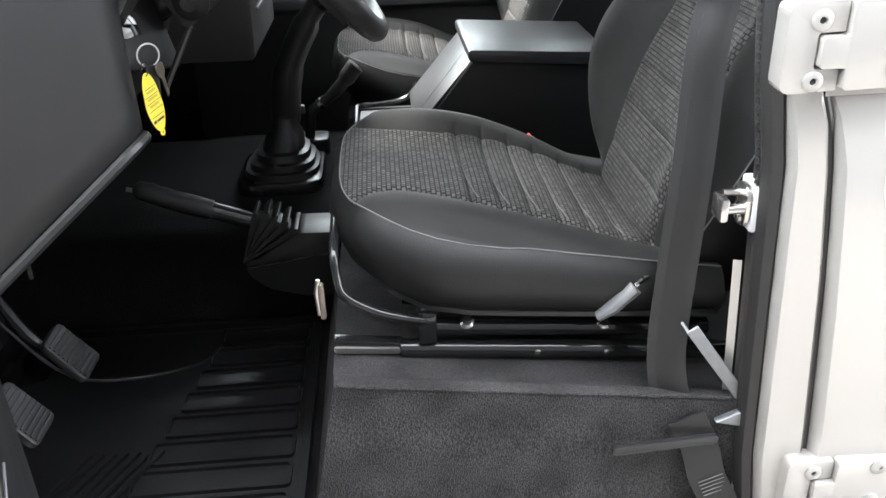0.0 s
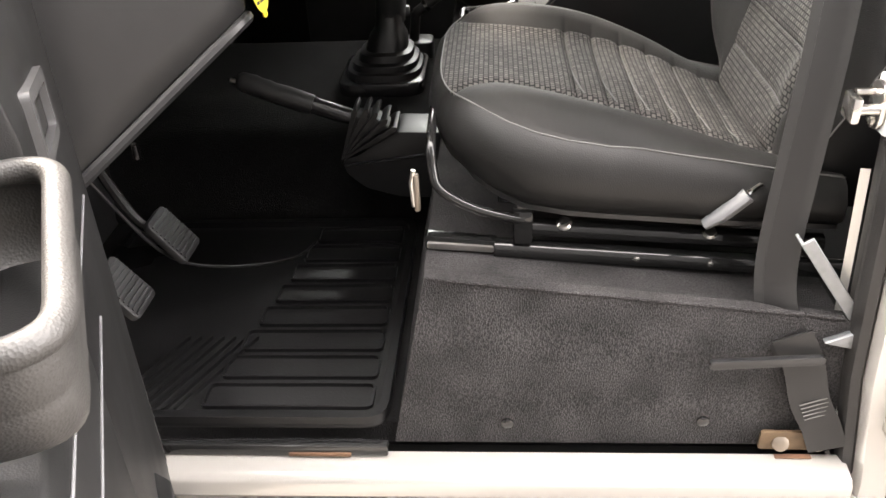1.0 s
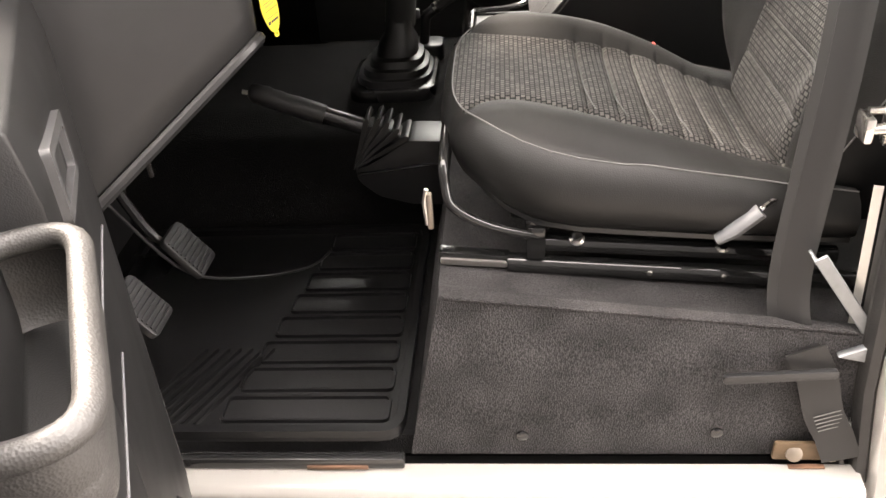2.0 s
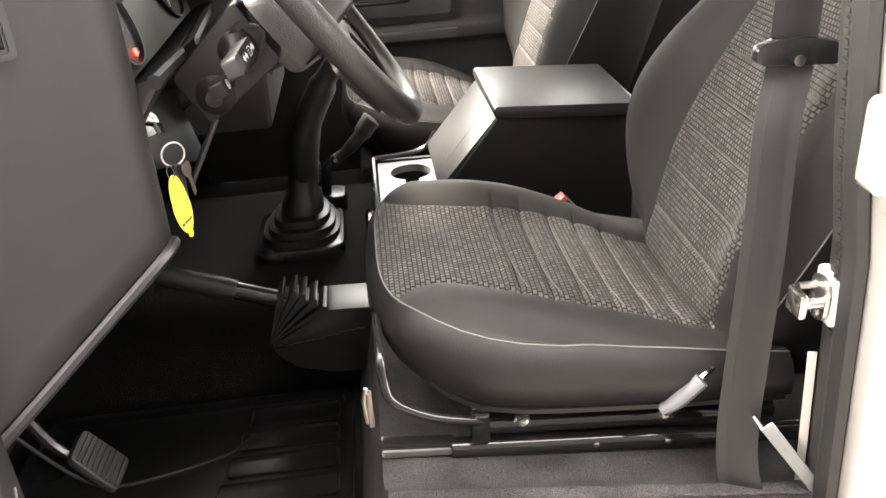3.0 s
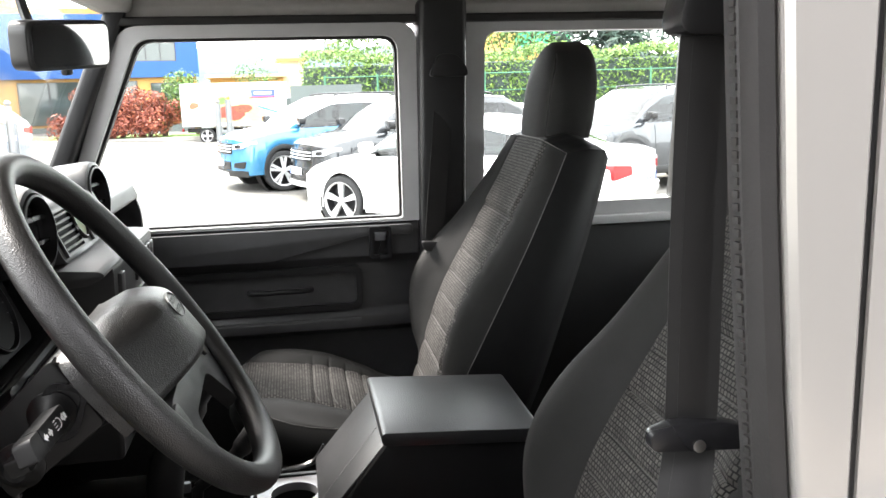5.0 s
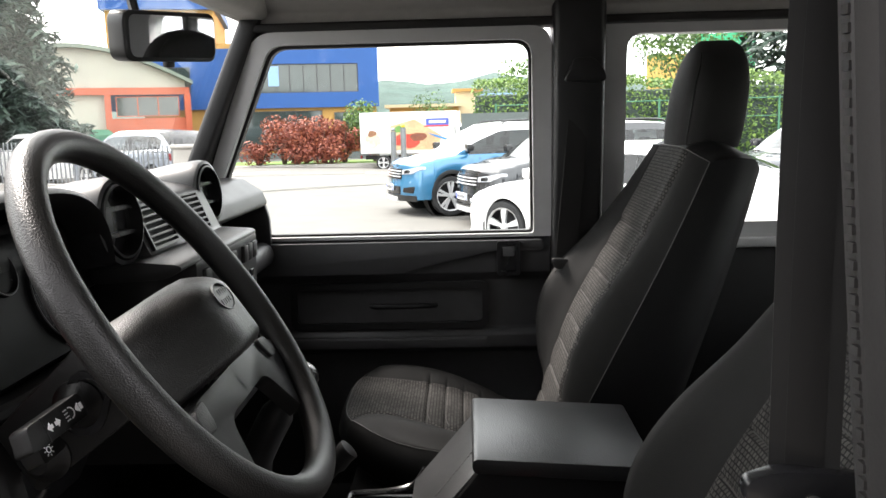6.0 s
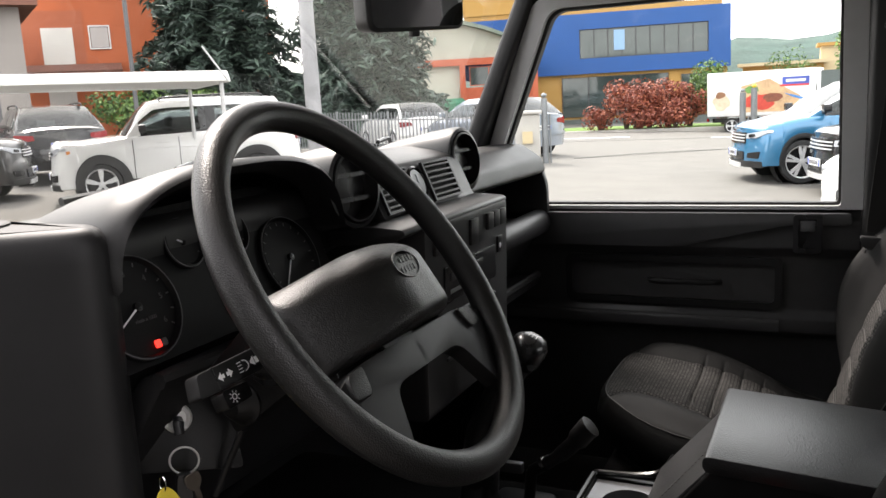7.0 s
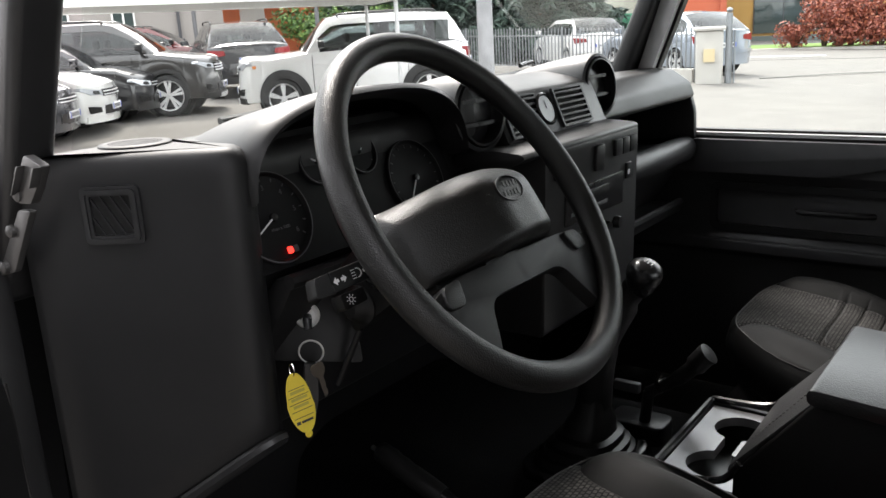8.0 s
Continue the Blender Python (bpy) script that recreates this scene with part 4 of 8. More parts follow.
part("top_guide", prism(rounded([(0.30, 1.62), (0.385, 1.62), (0.375, 1.70), (0.32, 1.70)], 0.02, 4), "y", 1.02, 1.06, 0.010), PLASTIC, belt, "black upper belt guide")
buckle = thing("belt_buckle", (0.18, 1.50, 0.88), "belt buckle with a red release button beside the seat", "belt buckle")
bt = Matrix.Translation((0.19, 1.497, 0.905)) @ Matrix.Rotation(radians(-38), 4, "Y")
part("housing", new_box((-0.03, -0.014, -0.055), (0.012, 0.014, -0.002), 0.004, 2, bt), PLASTIC, buckle)
part("button", new_box((-0.028, -0.012, -0.004), (0.010, 0.012, 0.006), 0.002, 2, bt), RED_PLASTIC, buckle, "red press button")
part("stalk", ribbon([(0.22, 1.50, 0.86), (0.30, 1.50, 0.80)], 0.03, 0.003, (0, 1, 0)), STEEL_BLACK, buckle)

# ---- passenger side wall, door and rear window ----
pdoor = thing("passenger_door", (-0.05, 2.58, 0.55), "closed passenger door with black trim and pale frame", "car door", kind="structure")
fo = rounded([(-0.610, 1.238), (-0.402, 1.745), (0.303, 1.745), (0.306, 1.238)], [0.002, 0.05, 0.05, 0.002], 6)
fi = rounded([(-0.574, 1.246), (-0.366, 1.715), (0.256, 1.715), (0.262, 1.246)], [0.01, 0.035, 0.04, 0.01], 6)
def lean(bm):
    for v in bm.verts:
        v.co.y -= 0.12 * (v.co.z - 1.24)
    return bm
part("window_frame", lean(frame_ring(fo, fi, "y", 2.545, 2.60)), GREY_PAINT, pdoor, "pale grey painted window frame")
fr2 = rounded([(-0.566, 1.252), (-0.359, 1.708), (0.250, 1.708), (0.256, 1.252)], [0.01, 0.03, 0.035, 0.01], 6)
part("window_rubber", lean(frame_ring(fi, fr2, "y", 2.565, 2.59)), SEAL, pdoor)
pane = part("window_pane", lean(prism(fi, "y", 2.576, 2.580)), GLASS, pdoor)
panel = prism([(2.62, 0.58), (2.62, 1.246), (2.585, 1.246), (2.565, 1.240), (2.545, 1.215), (2.540, 1.150), (2.560, 1.128), (2.562, 1.005), (2.540, 0.988), (2.540, 0.955), (2.565, 0.94), (2.565, 0.58)], "x", -0.62, 0.303, 0.004)
part("trim_panel", panel, LIT_DOOR_TRIM, pdoor, "moulded black door trim")
part("upper_pad", prism(rounded([(-0.55, 1.232), (0.285, 1.232), (0.285, 1.205), (0.155, 1.205), (-0.09, 1.150), (-0.55, 1.150)], 0.01, 3), "y", 2.528, 2.548, 0.008), LIT_DOOR_TRIM, pdoor, "padded upper door rail")
part("pocket_frame", frame_ring(rounded([(-0.36, 1.005), (0.145, 1.005), (0.145, 1.125), (-0.36, 1.125)], 0.02), rounded([(-0.345, 1.02), (0.13, 1.02), (0.13, 1.11), (-0.345, 1.11)], 0.015), "y", 2.549, 2.563), PLASTIC, pdoor)
part("pull_handle", tube(smooth_line([(-0.150, 2.552, 1.066), (-0.135, 2.528, 1.069), (-0.08, 2.522, 1.070), (-0.01, 2.524, 1.070), (0.01, 2.545, 1.067)], 5), 0.009, 10, flat=0.8), PLASTIC, pdoor, "black pull handle")
latch = part("latch_bezel", frame_ring(rounded([(0.168, 1.144), (0.226, 1.144), (0.226, 1.230), (0.168, 1.230)], 0.008), rounded([(0.178, 1.154), (0.216, 1.154), (0.216, 1.220), (0.178, 1.220)], 0.005), "y", 2.520, 2.535), PLASTIC_GLOSS, pdoor, "door latch bezel")
part("latch_lever", new_box((0.182, 2.522, 1.192), (0.212, 2.530, 1.216), 0.003), PLASTIC_GREY, latch)
part("latch_back", new_box((0.174, 2.531, 1.150), (0.220, 2.536, 1.224)), PLASTIC_GLOSS, latch)
part("low_rail", prism(rounded([(2.533, 0.955), (2.548, 0.952), (2.548, 0.985), (2.533, 0.983)], 0.006), "x", -0.5, 0.14), LIT_DOOR_TRIM, pdoor)

wall_p = thing("passenger_side_wall", (0.9, 2.6, 0.5), "dark rear side wall with a sliding window", "wall", kind="structure")
part("b_post_trim", lean(prism([(0.3045, 2.50), (0.425, 2.50), (0.425, 2.62), (0.3045, 2.62)], "z", 0.55, 1.80, 0.015, 3)), PLASTIC, wall_p, "black door post trim")
ro = rounded([(0.427, 1.215), (1.45, 1.215), (1.45, 1.77), (0.427, 1.77)], [0.01, 0.01, 0.05, 0.05], 5)
ri = rounded([(0.486, 1.262), (1.30, 1.262), (1.30, 1.722), (0.484, 1.722)], [0.02, 0.03, 0.04, 0.04], 5)
part("window_frame", lean(frame_ring(ro, ri, "y", 2.565, 2.615)), GREY_PAINT, wall_p, "pale grey window surround")
part("window_bar", lean(new_box((1.030, 2.56, 1.25), (1.066, 2.60, 1.73), 0.004)), PLASTIC, wall_p, "black upright window bar")
pane2 = part("window_pane", lean(prism(ri, "y", 2.588, 2.592)), GLASS, wall_p)
part("lower_panel", new_box((0.427, 2.575, 0.55), (1.62, 2.62, 1.216), 0.006), PLASTIC, wall_p, "black lower side panel")
part("ledge", new_box((0.427, 2.545, 1.198), (1.45, 2.60, 1.222), 0.005), GREY_PAINT, wall_p, "pale ledge under the window")
for p in (pane, pane2, rear_door_pane):
    p.visible_shadow = False

pbelt = thing("passenger_seat_belt", (0.345, 2.48, 1.1), "black seat belt parked on the far door post", "seat belt")
part("webbing", ribbon(smooth_line([(0.372, 2.470, 1.64), (0.362, 2.470, 1.50), (0.345, 2.478, 1.32), (0.335, 2.482, 1.20)], 5), 0.05, 0.003, (1, 0.1, 0)), WEBBING, pbelt)
part("top_guide", prism(rounded([(0.325, 1.610), (0.425, 1.610), (0.420, 1.635), (0.395, 1.665), (0.35, 1.665)], 0.012, 3), "y", 2.435, 2.475, 0.008), PLASTIC, pbelt)
tp = part("tongue", prism(rounded([(0.296, 1.195), (0.372, 1.190), (0.362, 1.165), (0.305, 1.170)], 0.008, 3), "y", 2.455, 2.475, 0.004), PLASTIC, pbelt)
part("tongue_plate", frame_ring(rounded([(0.308, 1.120), (0.335, 1.118), (0.338, 1.168), (0.306, 1.168)], 0.005), rounded([(0.315, 1.130), (0.328, 1.128), (0.330, 1.158), (0.314, 1.158)], 0.004), "y", 2.462, 2.466), CHROME, tp, "chromed belt tongue")

# ---- roof and far walls ----
roof = thing("ceiling", (0.5, 1.76, 1.80), "pale grey roof lining", "ceiling", kind="structure")
part("roof_lining", prism([(1.02, 1.80), (1.10, 1.822), (2.40, 1.822), (2.50, 1.79), (2.50, 1.76), (2.56, 1.76), (2.56, 1.86), (2.40, 1.90), (1.10, 1.90), (0.96, 1.86), (0.96, 1.80)], "x", -0.40, 1.65, 0.008), LINING, roof)
part("cant_rail", prism(rounded([(2.478, 1.745), (2.56, 1.745), (2.56, 1.765), (2.478, 1.765)], 0.006), "x", -0.42, 1.6), SEAL, roof, "black seal along the roof edge")
part("door_header", prism(rounded([(0.925, 1.775), (1.01, 1.775), (1.01, 1.835), (0.925, 1.835)], 0.008), "x", -0.42, 1.6), SILVER, roof, "silver doorway header")
rear_end = thing("back_wall", (1.64, 1.76, 0.55), "dark rear end of the cabin with a window", "wall", kind="structure")
hole = rounded([(1.25, 1.22), (2.28, 1.22), (2.28, 1.72), (1.25, 1.72)], 0.05, 4)
part("end_panel", frame_ring([(0.93, 0.55), (2.62, 0.55), (2.62, 1.85), (0.93, 1.85)], [(1.25, 1.22), (2.28, 1.22), (2.28, 1.72), (1.25, 1.72)], "x", 1.62, 1.66), PLASTIC, rear_end)
end_pane = part("window_pane", prism(hole, "x", 1.638, 1.642), GLASS, rear_end)
end_pane.visible_shadow = False
single("rear_wall_driver_side", new_box((1.18, 0.93, 0.55), (1.62, 0.97, 1.85)), PLASTIC, "dark rear side wall", "wall", kind="structure")
rear_seat = thing("rear_bench", (1.1, 1.9, 0.6), "dark rear bench with a rounded top", "car seat")
part("backrest", new_box((1.18, 1.45, 0.75), (1.32, 2.45, 1.16), 0.05, 4), VINYL, rear_seat)
part("cushion", new_box((0.86, 1.45, 0.72), (1.26, 2.45, 0.86), 0.05, 4), VINYL, rear_seat)

# ---- windscreen frame ----
screen = thing("windscreen", (-0.55, 1.76, 1.4), "windscreen in a black frame", "windscreen", kind="structure")
RAKE = 0.165 / 0.37
def raked(bm):
    for v in bm.verts:
        v.co.x += RAKE * (v.co.z - 1.40)
    return bm
for y0, y1 in ((2.475, 2.565), (0.945, 1.000)):
    part("a_pillar", raked(new_box((-0.600, y0, 1.25), (-0.550, y1, 1.83), 0.012, 3)), PLASTIC, screen, "black windscreen pillar")
part("a_pillar_seal", raked(tube([(-0.538, 2.545, 1.30), (-0.538, 2.535, 1.76)], 0.014, 8)), SEAL, screen)
part("header", raked(new_box((-0.62, 0.965, 1.775), (-0.54, 2.565, 1.85), 0.012, 3)), LINING, screen, "grey windscreen header")
part("lower_frame", raked(new_box((-0.625, 0.965, 1.30), (-0.575, 2.565, 1.385), 0.008)), PLASTIC, screen)
wp = part("windscreen_pane", raked(new_box((-0.592, 1.04, 1.375), (-0.587, 2.49, 1.785))), SCREEN_GLASS, screen)
wp.visible_shadow = False

mirror = thing("rear_view_mirror", (-0.34, 1.72, 1.66), "black rear-view mirror hung from the header", "mirror")
mm = Matrix.Translation((-0.332, 1.725, 1.660)) @ basis((0.93, -0.36, -0.08), (0, -0.10, 1))
outline = rounded([(-0.040, -0.098), (0.034, -0.100), (0.038, 0.100), (-0.032, 0.100)], 0.018, 5)
part("housing", prism(outline, "z", -0.030, 0.0, 0.010, 3, mm), PLASTIC, mirror)
part("glass", prism(rounded([(-0.034, -0.091), (0.028, -0.093), (0.032, 0.093), (-0.026, 0.093)], 0.014, 5), "z", 0.0005, 0.003, 0, 2, mm), MIRROR, mirror, "mirror glass")
part("stalk", tube(smooth_line([mm @ Vector((0.0, 0.02, -0.028)), (-0.40, 1.76, 1.70), (-0.415, 1.765, 1.775)], 5), 0.008, 8), PLASTIC, mirror)
part("tab", new_box((-0.045, -0.008, -0.018), (-0.030, 0.008, -0.006), 0.003, 2, mm), PLASTIC, mirror)

# kick panels below the screen pillars
for y0, y1 in ((2.57, 2.62), (0.905, 0.955)):
    single("kick_panel", new_box((-0.84, y0, 0.5), (-0.60, y1, 1.42), 0.01), PLASTIC, "black panel below the screen pillar", "wall", kind="structure")
single("footwell_front_cover", new_box((-0.90, 0.92, 1.30), (-0.60, 2.61, 1.37), 0.01), PLASTIC, "black scuttle top under the windscreen", "wall", kind="structure")

# ---- dashboard ----
dash = thing("dashboard", (-0.5, 1.76, 1.0), "dark grey moulded dashboard with round vents and slotted grilles", "dashboard")
# top shelf from the screen back to the driver
top_prof = [(-0.66, 1.30), (-0.66, 1.395), (-0.50, 1.418), (-0.42, 1.415), (-0.405, 1.395), (-0.41, 1.32), (-0.45, 1.30)]
part("dash_top", prism(rounded(top_prof, [0.0, 0.0, 0.02, 0.02, 0.02, 0.0, 0.0], 4), "y", 1.142, 2.04), PLASTIC_SOFT, dash, "dark grey dash top")
# passenger end: deep ledge over an open shelf and a round grab roll
end_top = [(-0.66, 1.33), (-0.66, 1.392), (-0.52, 1.403), (-0.462, 1.400), (-0.414, 1.368), (-0.402, 1.336), (-0.416, 1.326), (-0.55, 1.322)]
part("shelf_hood", prism(rounded(end_top, [0, 0, 0.02, 0.010, 0.008, 0.006, 0.006, 0], 4), "y", 1.99, 2.538), PLASTIC_SOFT, dash, "rounded ledge over the passenger shelf")
part("shelf_back", new_box((-0.60, 1.98, 1.18), (-0.57, 2.54, 1.33)), PLASTIC, dash)
part("shelf_floor", new_box((-0.60, 1.98, 1.205), (-0.42, 2.54, 1.215)), PLASTIC, dash)
roll = [(-0.420 + 0.030 * math.cos(a), 1.207 + 0.032 * math.sin(a)) for a in (2 * math.pi * k / 20 for k in range(20))]
part("grab_roll", prism(roll, "y", 1.985, 2.536, 0.004, 2), PLASTIC_SOFT, dash, "round padded grab rail")
part("shelf_end", prism(rounded([(-0.60, 1.17), (-0.60, 1.36), (-0.415, 1.36), (-0.398, 1.30), (-0.396, 1.22), (-0.41, 1.17)], 0.012, 3), "y", 2.528, 2.546, 0.004), PLASTIC_SOFT, dash)
part("lower_passenger_panel", prism([(-0.58, 1.19), (-0.43, 1.185), (-0.44, 1.16), (-0.53, 1.02), (-0.56, 0.98), (-0.60, 0.98)], "y", 1.93, 2.535, 0.006), PLASTIC, dash)
part("lower_lip", tube([(-0.425, 1.94, 1.075), (-0.42, 2.2, 1.078), (-0.42, 2.50, 1.078)], 0.010, 8), PLASTIC_SOFT, dash, "moulded lip of the lower tray")
part("lower_tray", new_box((-0.56, 1.94, 1.050), (-0.422, 2.52, 1.072), 0.006), PLASTIC, dash)
# centre stack
stack = [(-0.60, 1.05), (-0.60, 1.43), (-0.47, 1.440), (-0.405, 1.432), (-0.372, 1.424), (-0.340, 1.352), (-0.285, 1.348), (-0.278, 1.340), (-0.288, 1.05)]
part("centre_panel", prism(rounded(stack, [0, 0, 0.02, 0.015, 0.01, 0.006, 0.006, 0.006, 0.01], 3), "y", 1.595, 1.925, 0.004), PLASTIC_SOFT, dash, "centre panel with ledge and switches")
part("stack_ledge", prism(rounded([(-0.40, 1.345), (-0.335, 1.353), (-0.282, 1.349), (-0.276, 1.342), (-0.30, 1.330), (-0.40, 1.325)], 0.006, 2), "y", 1.535, 1.925, 0.003), PLASTIC_SOFT, dash)
part("stack_ledge_side", prism([(-0.60, 1.05), (-0.60, 1.36), (-0.35, 1.345), (-0.30, 1.335), (-0.31, 1.05)], "y", 1.926, 1.935, 0.003), PLASTIC_SOFT, dash)
FACE = Vector((0.93, 0, 0.38)).normalized()
def face_m(y, z, off=0.0):
    """A pose on the sloping upper face of the centre panel."""
    x = -0.372 + (1.424 - z) / (1.424 - 1.352) * 0.032
    return Matrix.Translation(Vector((x, y, z)) + FACE * off) @ basis(FACE, (0, 0, 1))
def vent(y, z, x):
    d = Vector((0.985, -0.10, 0.10)).normalized()
    m = Matrix.Translation((x, y, z)) @ basis(d, (0, 0, 1))
    v = part("vent_pod", turned([(0.040, -0.20), (0.050, -0.15), (0.059, -0.06), (0.0605, -0.010), (0.0580, 0.0), (0.0525, 0.002), (0.049, -0.006), (0.047, -0.040), (0.0, -0.045)], m, 40, cap=False), PLASTIC_SOFT, dash, "round swivelling air vent pod")
    part("vent_ring", turned([(0.0485, -0.012), (0.0495, 0.0045), (0.0465, 0.0055), (0.0445, -0.012)], m, 40, cap=False), PLASTIC_SOFT, v, "black vent ring")
    part("vent_core", turned([(0.0465, -0.03), (0.0455, -0.018), (0.02, -0.012), (0.0, -0.012)], m, 32, cap=False), PLASTIC_GLOSS, v)
    for h in (-0.017, 0.017):
        part("vent_blade", prism(rounded([(h - 0.003, -0.0415), (h + 0.003, -0.0415), (h + 0.0035, 0.0), (h + 0.003, 0.0415), (h - 0.003, 0.0415)], 0.001, 2), "z", -0.022, -0.004, 0.001, 1, m), PLASTIC_GLOSS, v)
vent(1.548, 1.407, -0.358)
vent(1.958, 1.410, -0.368)
for y0 in (1.612, 1.772):
    y1 = y0 + 0.095
    gm = face_m((y0 + y1) / 2, 1.388)
    g = part("slot_grille", frame_ring([(-0.034, -0.052), (-0.034, 0.052), (0.034, 0.052), (0.034, -0.052)], [(-0.030, -0.047), (-0.030, 0.047), (0.030, 0.047), (0.030, -0.047)], "z", 0.001, 0.006), PLASTIC_SOFT, dash, "slotted air grille")
    g.data.transform(gm)
    part("grille_back", prism([(-0.030, -0.047), (-0.030, 0.047), (0.030, 0.047), (0.030, -0.047)], "z", 0.0015, 0.0025, 0, 1, gm), UNLIT_BLACK, g)
    for k in range(6):
        h = -0.024 + 0.0098 * k
        part("slat", prism([(h - 0.0018, -0.047), (h + 0.0018, -0.047), (h + 0.0018, 0.047), (h - 0.0018, 0.047)], "z", 0.003, 0.0062, 0.0005, 1, gm), PLASTIC_SOFT, g)
cm = face_m(1.726, 1.390, 0.002)
clock = part("clock", turned([(0.026, 0.0), (0.028, 0.006), (0.025, 0.009), (0.022, 0.006), (0.0, 0.005)], cm, 32, cap=False), PLASTIC_GLOSS, dash, "small round clock")
part("clock_face", turned([(0.022, 0.0062), (0.0, 0.0064)], cm, 28, cap=False), mat("silvery clock face", (0.20, 0.205, 0.21), 0.15, vary=0.05), clock, "pale clock face")
part("clock_hand", prism([(0.0, -0.0008), (0.014, -0.0005), (0.014, 0.0005), (0.0, 0.0008)], "z", 0.0068, 0.0074, 0, 1, cm), INK, clock)
# switches and radio on the upright of the centre panel
def upright(y0, y1, z0, z1, name, material, d=0.005, label=""):
    def xz(z):
        return -0.278 - 0.010 * (1.340 - z) / 0.29
    bm = prism([(xz(z0) - 0.004, z0), (xz(z1) - 0.004, z1), (xz(z1) + d, z1), (xz(z0) + d, z0)], "y", y0, y1, min(0.002, d * 0.4), 2)
    return part(name, bm, material, dash, label)
for k in range(3):
    upright(1.826 + 0.0285 * k, 1.8525 + 0.0285 * k, 1.302, 1.330, "rocker_switch", PLASTIC, 0.006)
upright(1.755, 1.786, 1.288, 1.330, "blank_switch", PLASTIC, 0.005)
upright(1.620, 1.648, 1.296, 1.328, "rocker_switch", PLASTIC, 0.006)
upright(1.875, 1.897, 1.255, 1.283, "socket", PLASTIC_GLOSS, 0.004)
upright(1.878, 1.888, 1.262, 1.272, "socket_mark", WHITE_MARK, 0.0045)
upright(1.655, 1.862, 1.216, 1.272, "radio", PLASTIC_GLOSS, 0.004, "black car radio")
upright(1.670, 1.80, 1.248, 1.262, "radio_slot", PLASTIC, 0.007)
upright(1.670, 1.80, 1.228, 1.236, "radio_keys", PLASTIC_GREY, 0.005)
for k in range(4):
    upright(1.66, 1.75, 1.190 - 0.022 * k, 1.196 - 0.022 * k, "heater_slide", PLASTIC_GREY, 0.004)
for y in (1.80, 1.84):
    part("knob", turned([(0.011, 0), (0.011, 0.008), (0.009, 0.012)], Matrix.Translation((-0.284, y, 1.185)) @ basis((1, 0, 0)), 16), PLASTIC_GLOSS, dash)

# instrument hood
def hood_ring(x, grow, zc, drop):
    pts = []
    for k in range(33):
        a = math.pi * k / 32
        c, s = math.cos(a), math.sin(a)
        y = 1.316 - ((0.190 if c < 0 else 0.207) + grow * s ** 0.4) * math.copysign(abs(c) ** 0.75, c)
        z = zc + (0.104 + grow - drop) * s ** 0.75
        pts.append((x, y, z))
    return pts
hood_rows = [hood_ring(-0.40, -0.016, 1.358, 0), hood_ring(-0.362, -0.013, 1.360, 0), hood_ring(-0.352, -0.004, 1.360, 0), hood_ring(-0.358, 0.006, 1.356, 0), hood_ring(-0.40, 0.010, 1.350, 0.0), hood_ring(-0.50, 0.012, 1.335, 0.010), hood_ring(-0.63, 0.012, 1.30, 0.022)]
part("instrument_hood", surface(hood_rows, bmesh.new()), PLASTIC_SOFT, dash, "arched instrument hood", 60)
part("binnacle_wall", prism([(1.145, 1.24), (1.145, 1.345), (1.50, 1.345), (1.50, 1.24)], "x", -0.60, -0.40), PLASTIC, dash)
part("binnacle_lip", tube([(-0.352, 1.14, 1.262), (-0.345, 1.3, 1.258), (-0.352, 1.53, 1.262)], 0.009, 8), PLASTIC, dash, "rounded lower lip")
part("knee_panel", prism([(-0.56, 1.06), (-0.38, 1.262), (-0.35, 1.268), (-0.35, 1.255), (-0.395, 1.19), (-0.47, 1.03), (-0.53, 1.02)], "y", 1.142, 1.60, 0.006), PLASTIC, dash, "dark knee panel")
# gauges
GN = Vector((0.93, -0.0, 0.37)).normalized()
GM = Matrix.Translation((-0.392, 1.305, 1.335)) @ basis(GN, (0, 0, 1))
cluster = part("instrument_panel", prism(rounded([(-0.066, -0.20), (-0.066, 0.20), (0.050, 0.20), (0.090, 0.12), (0.095, -0.12), (0.050, -0.20)], 0.015, 3), "z", -0.02, 0.0, 0, 2, GM), GAUGE, dash, "black instrument panel")
def gauge(y, x, r, needle, marks):
    m = GM @ Matrix.Translation((x, y, 0))
    g = part("gauge", turned([(r + 0.0035, 0.0), (r + 0.003, 0.006), (r + 0.0005, 0.007), (r - 0.002, 0.002), (0.0, 0.0015)], m, 40, cap=False), GAUGE, cluster)
    part("gauge_ring", turned([(r + 0.001, 0.0066), (r + 0.0028, 0.0064), (r + 0.0032, 0.0050), (r + 0.0005, 0.0062)], m, 40, cap=False), PLASTIC_GREY, cluster, "satin ring")
    a = radians(needle)
    nm = m @ Matrix.Rotation(a, 4, "Z")
    part("needle", prism([(0.0, -0.0010), (r * 0.86, -0.0006), (r * 0.86, 0.0006), (0.0, 0.0010)], "z", 0.004, 0.005, 0, 1, nm), WHITE_MARK, cluster, "pale needle")
    part("needle_cap", turned([(r * 0.10, 0.002), (r * 0.09, 0.006), (0.0, 0.0065)], m, 16, cap=False), PLASTIC_GLOSS, cluster)
    for k in range(marks):
        b = radians(125 - 250 * k / (marks - 1))
        mk = m @ Matrix.Rotation(b, 4, "Z")
        part("tick", prism([(r * 0.84, -0.0007), (r * 0.92, -0.0007), (r * 0.92, 0.0007), (r * 0.84, 0.0007)], "z", 0.0018, 0.0024, 0, 1, mk), PLASTIC_GREY, cluster)
    return m, g
tm, tach = gauge(0.147, -0.006, 0.052, 118, 13)
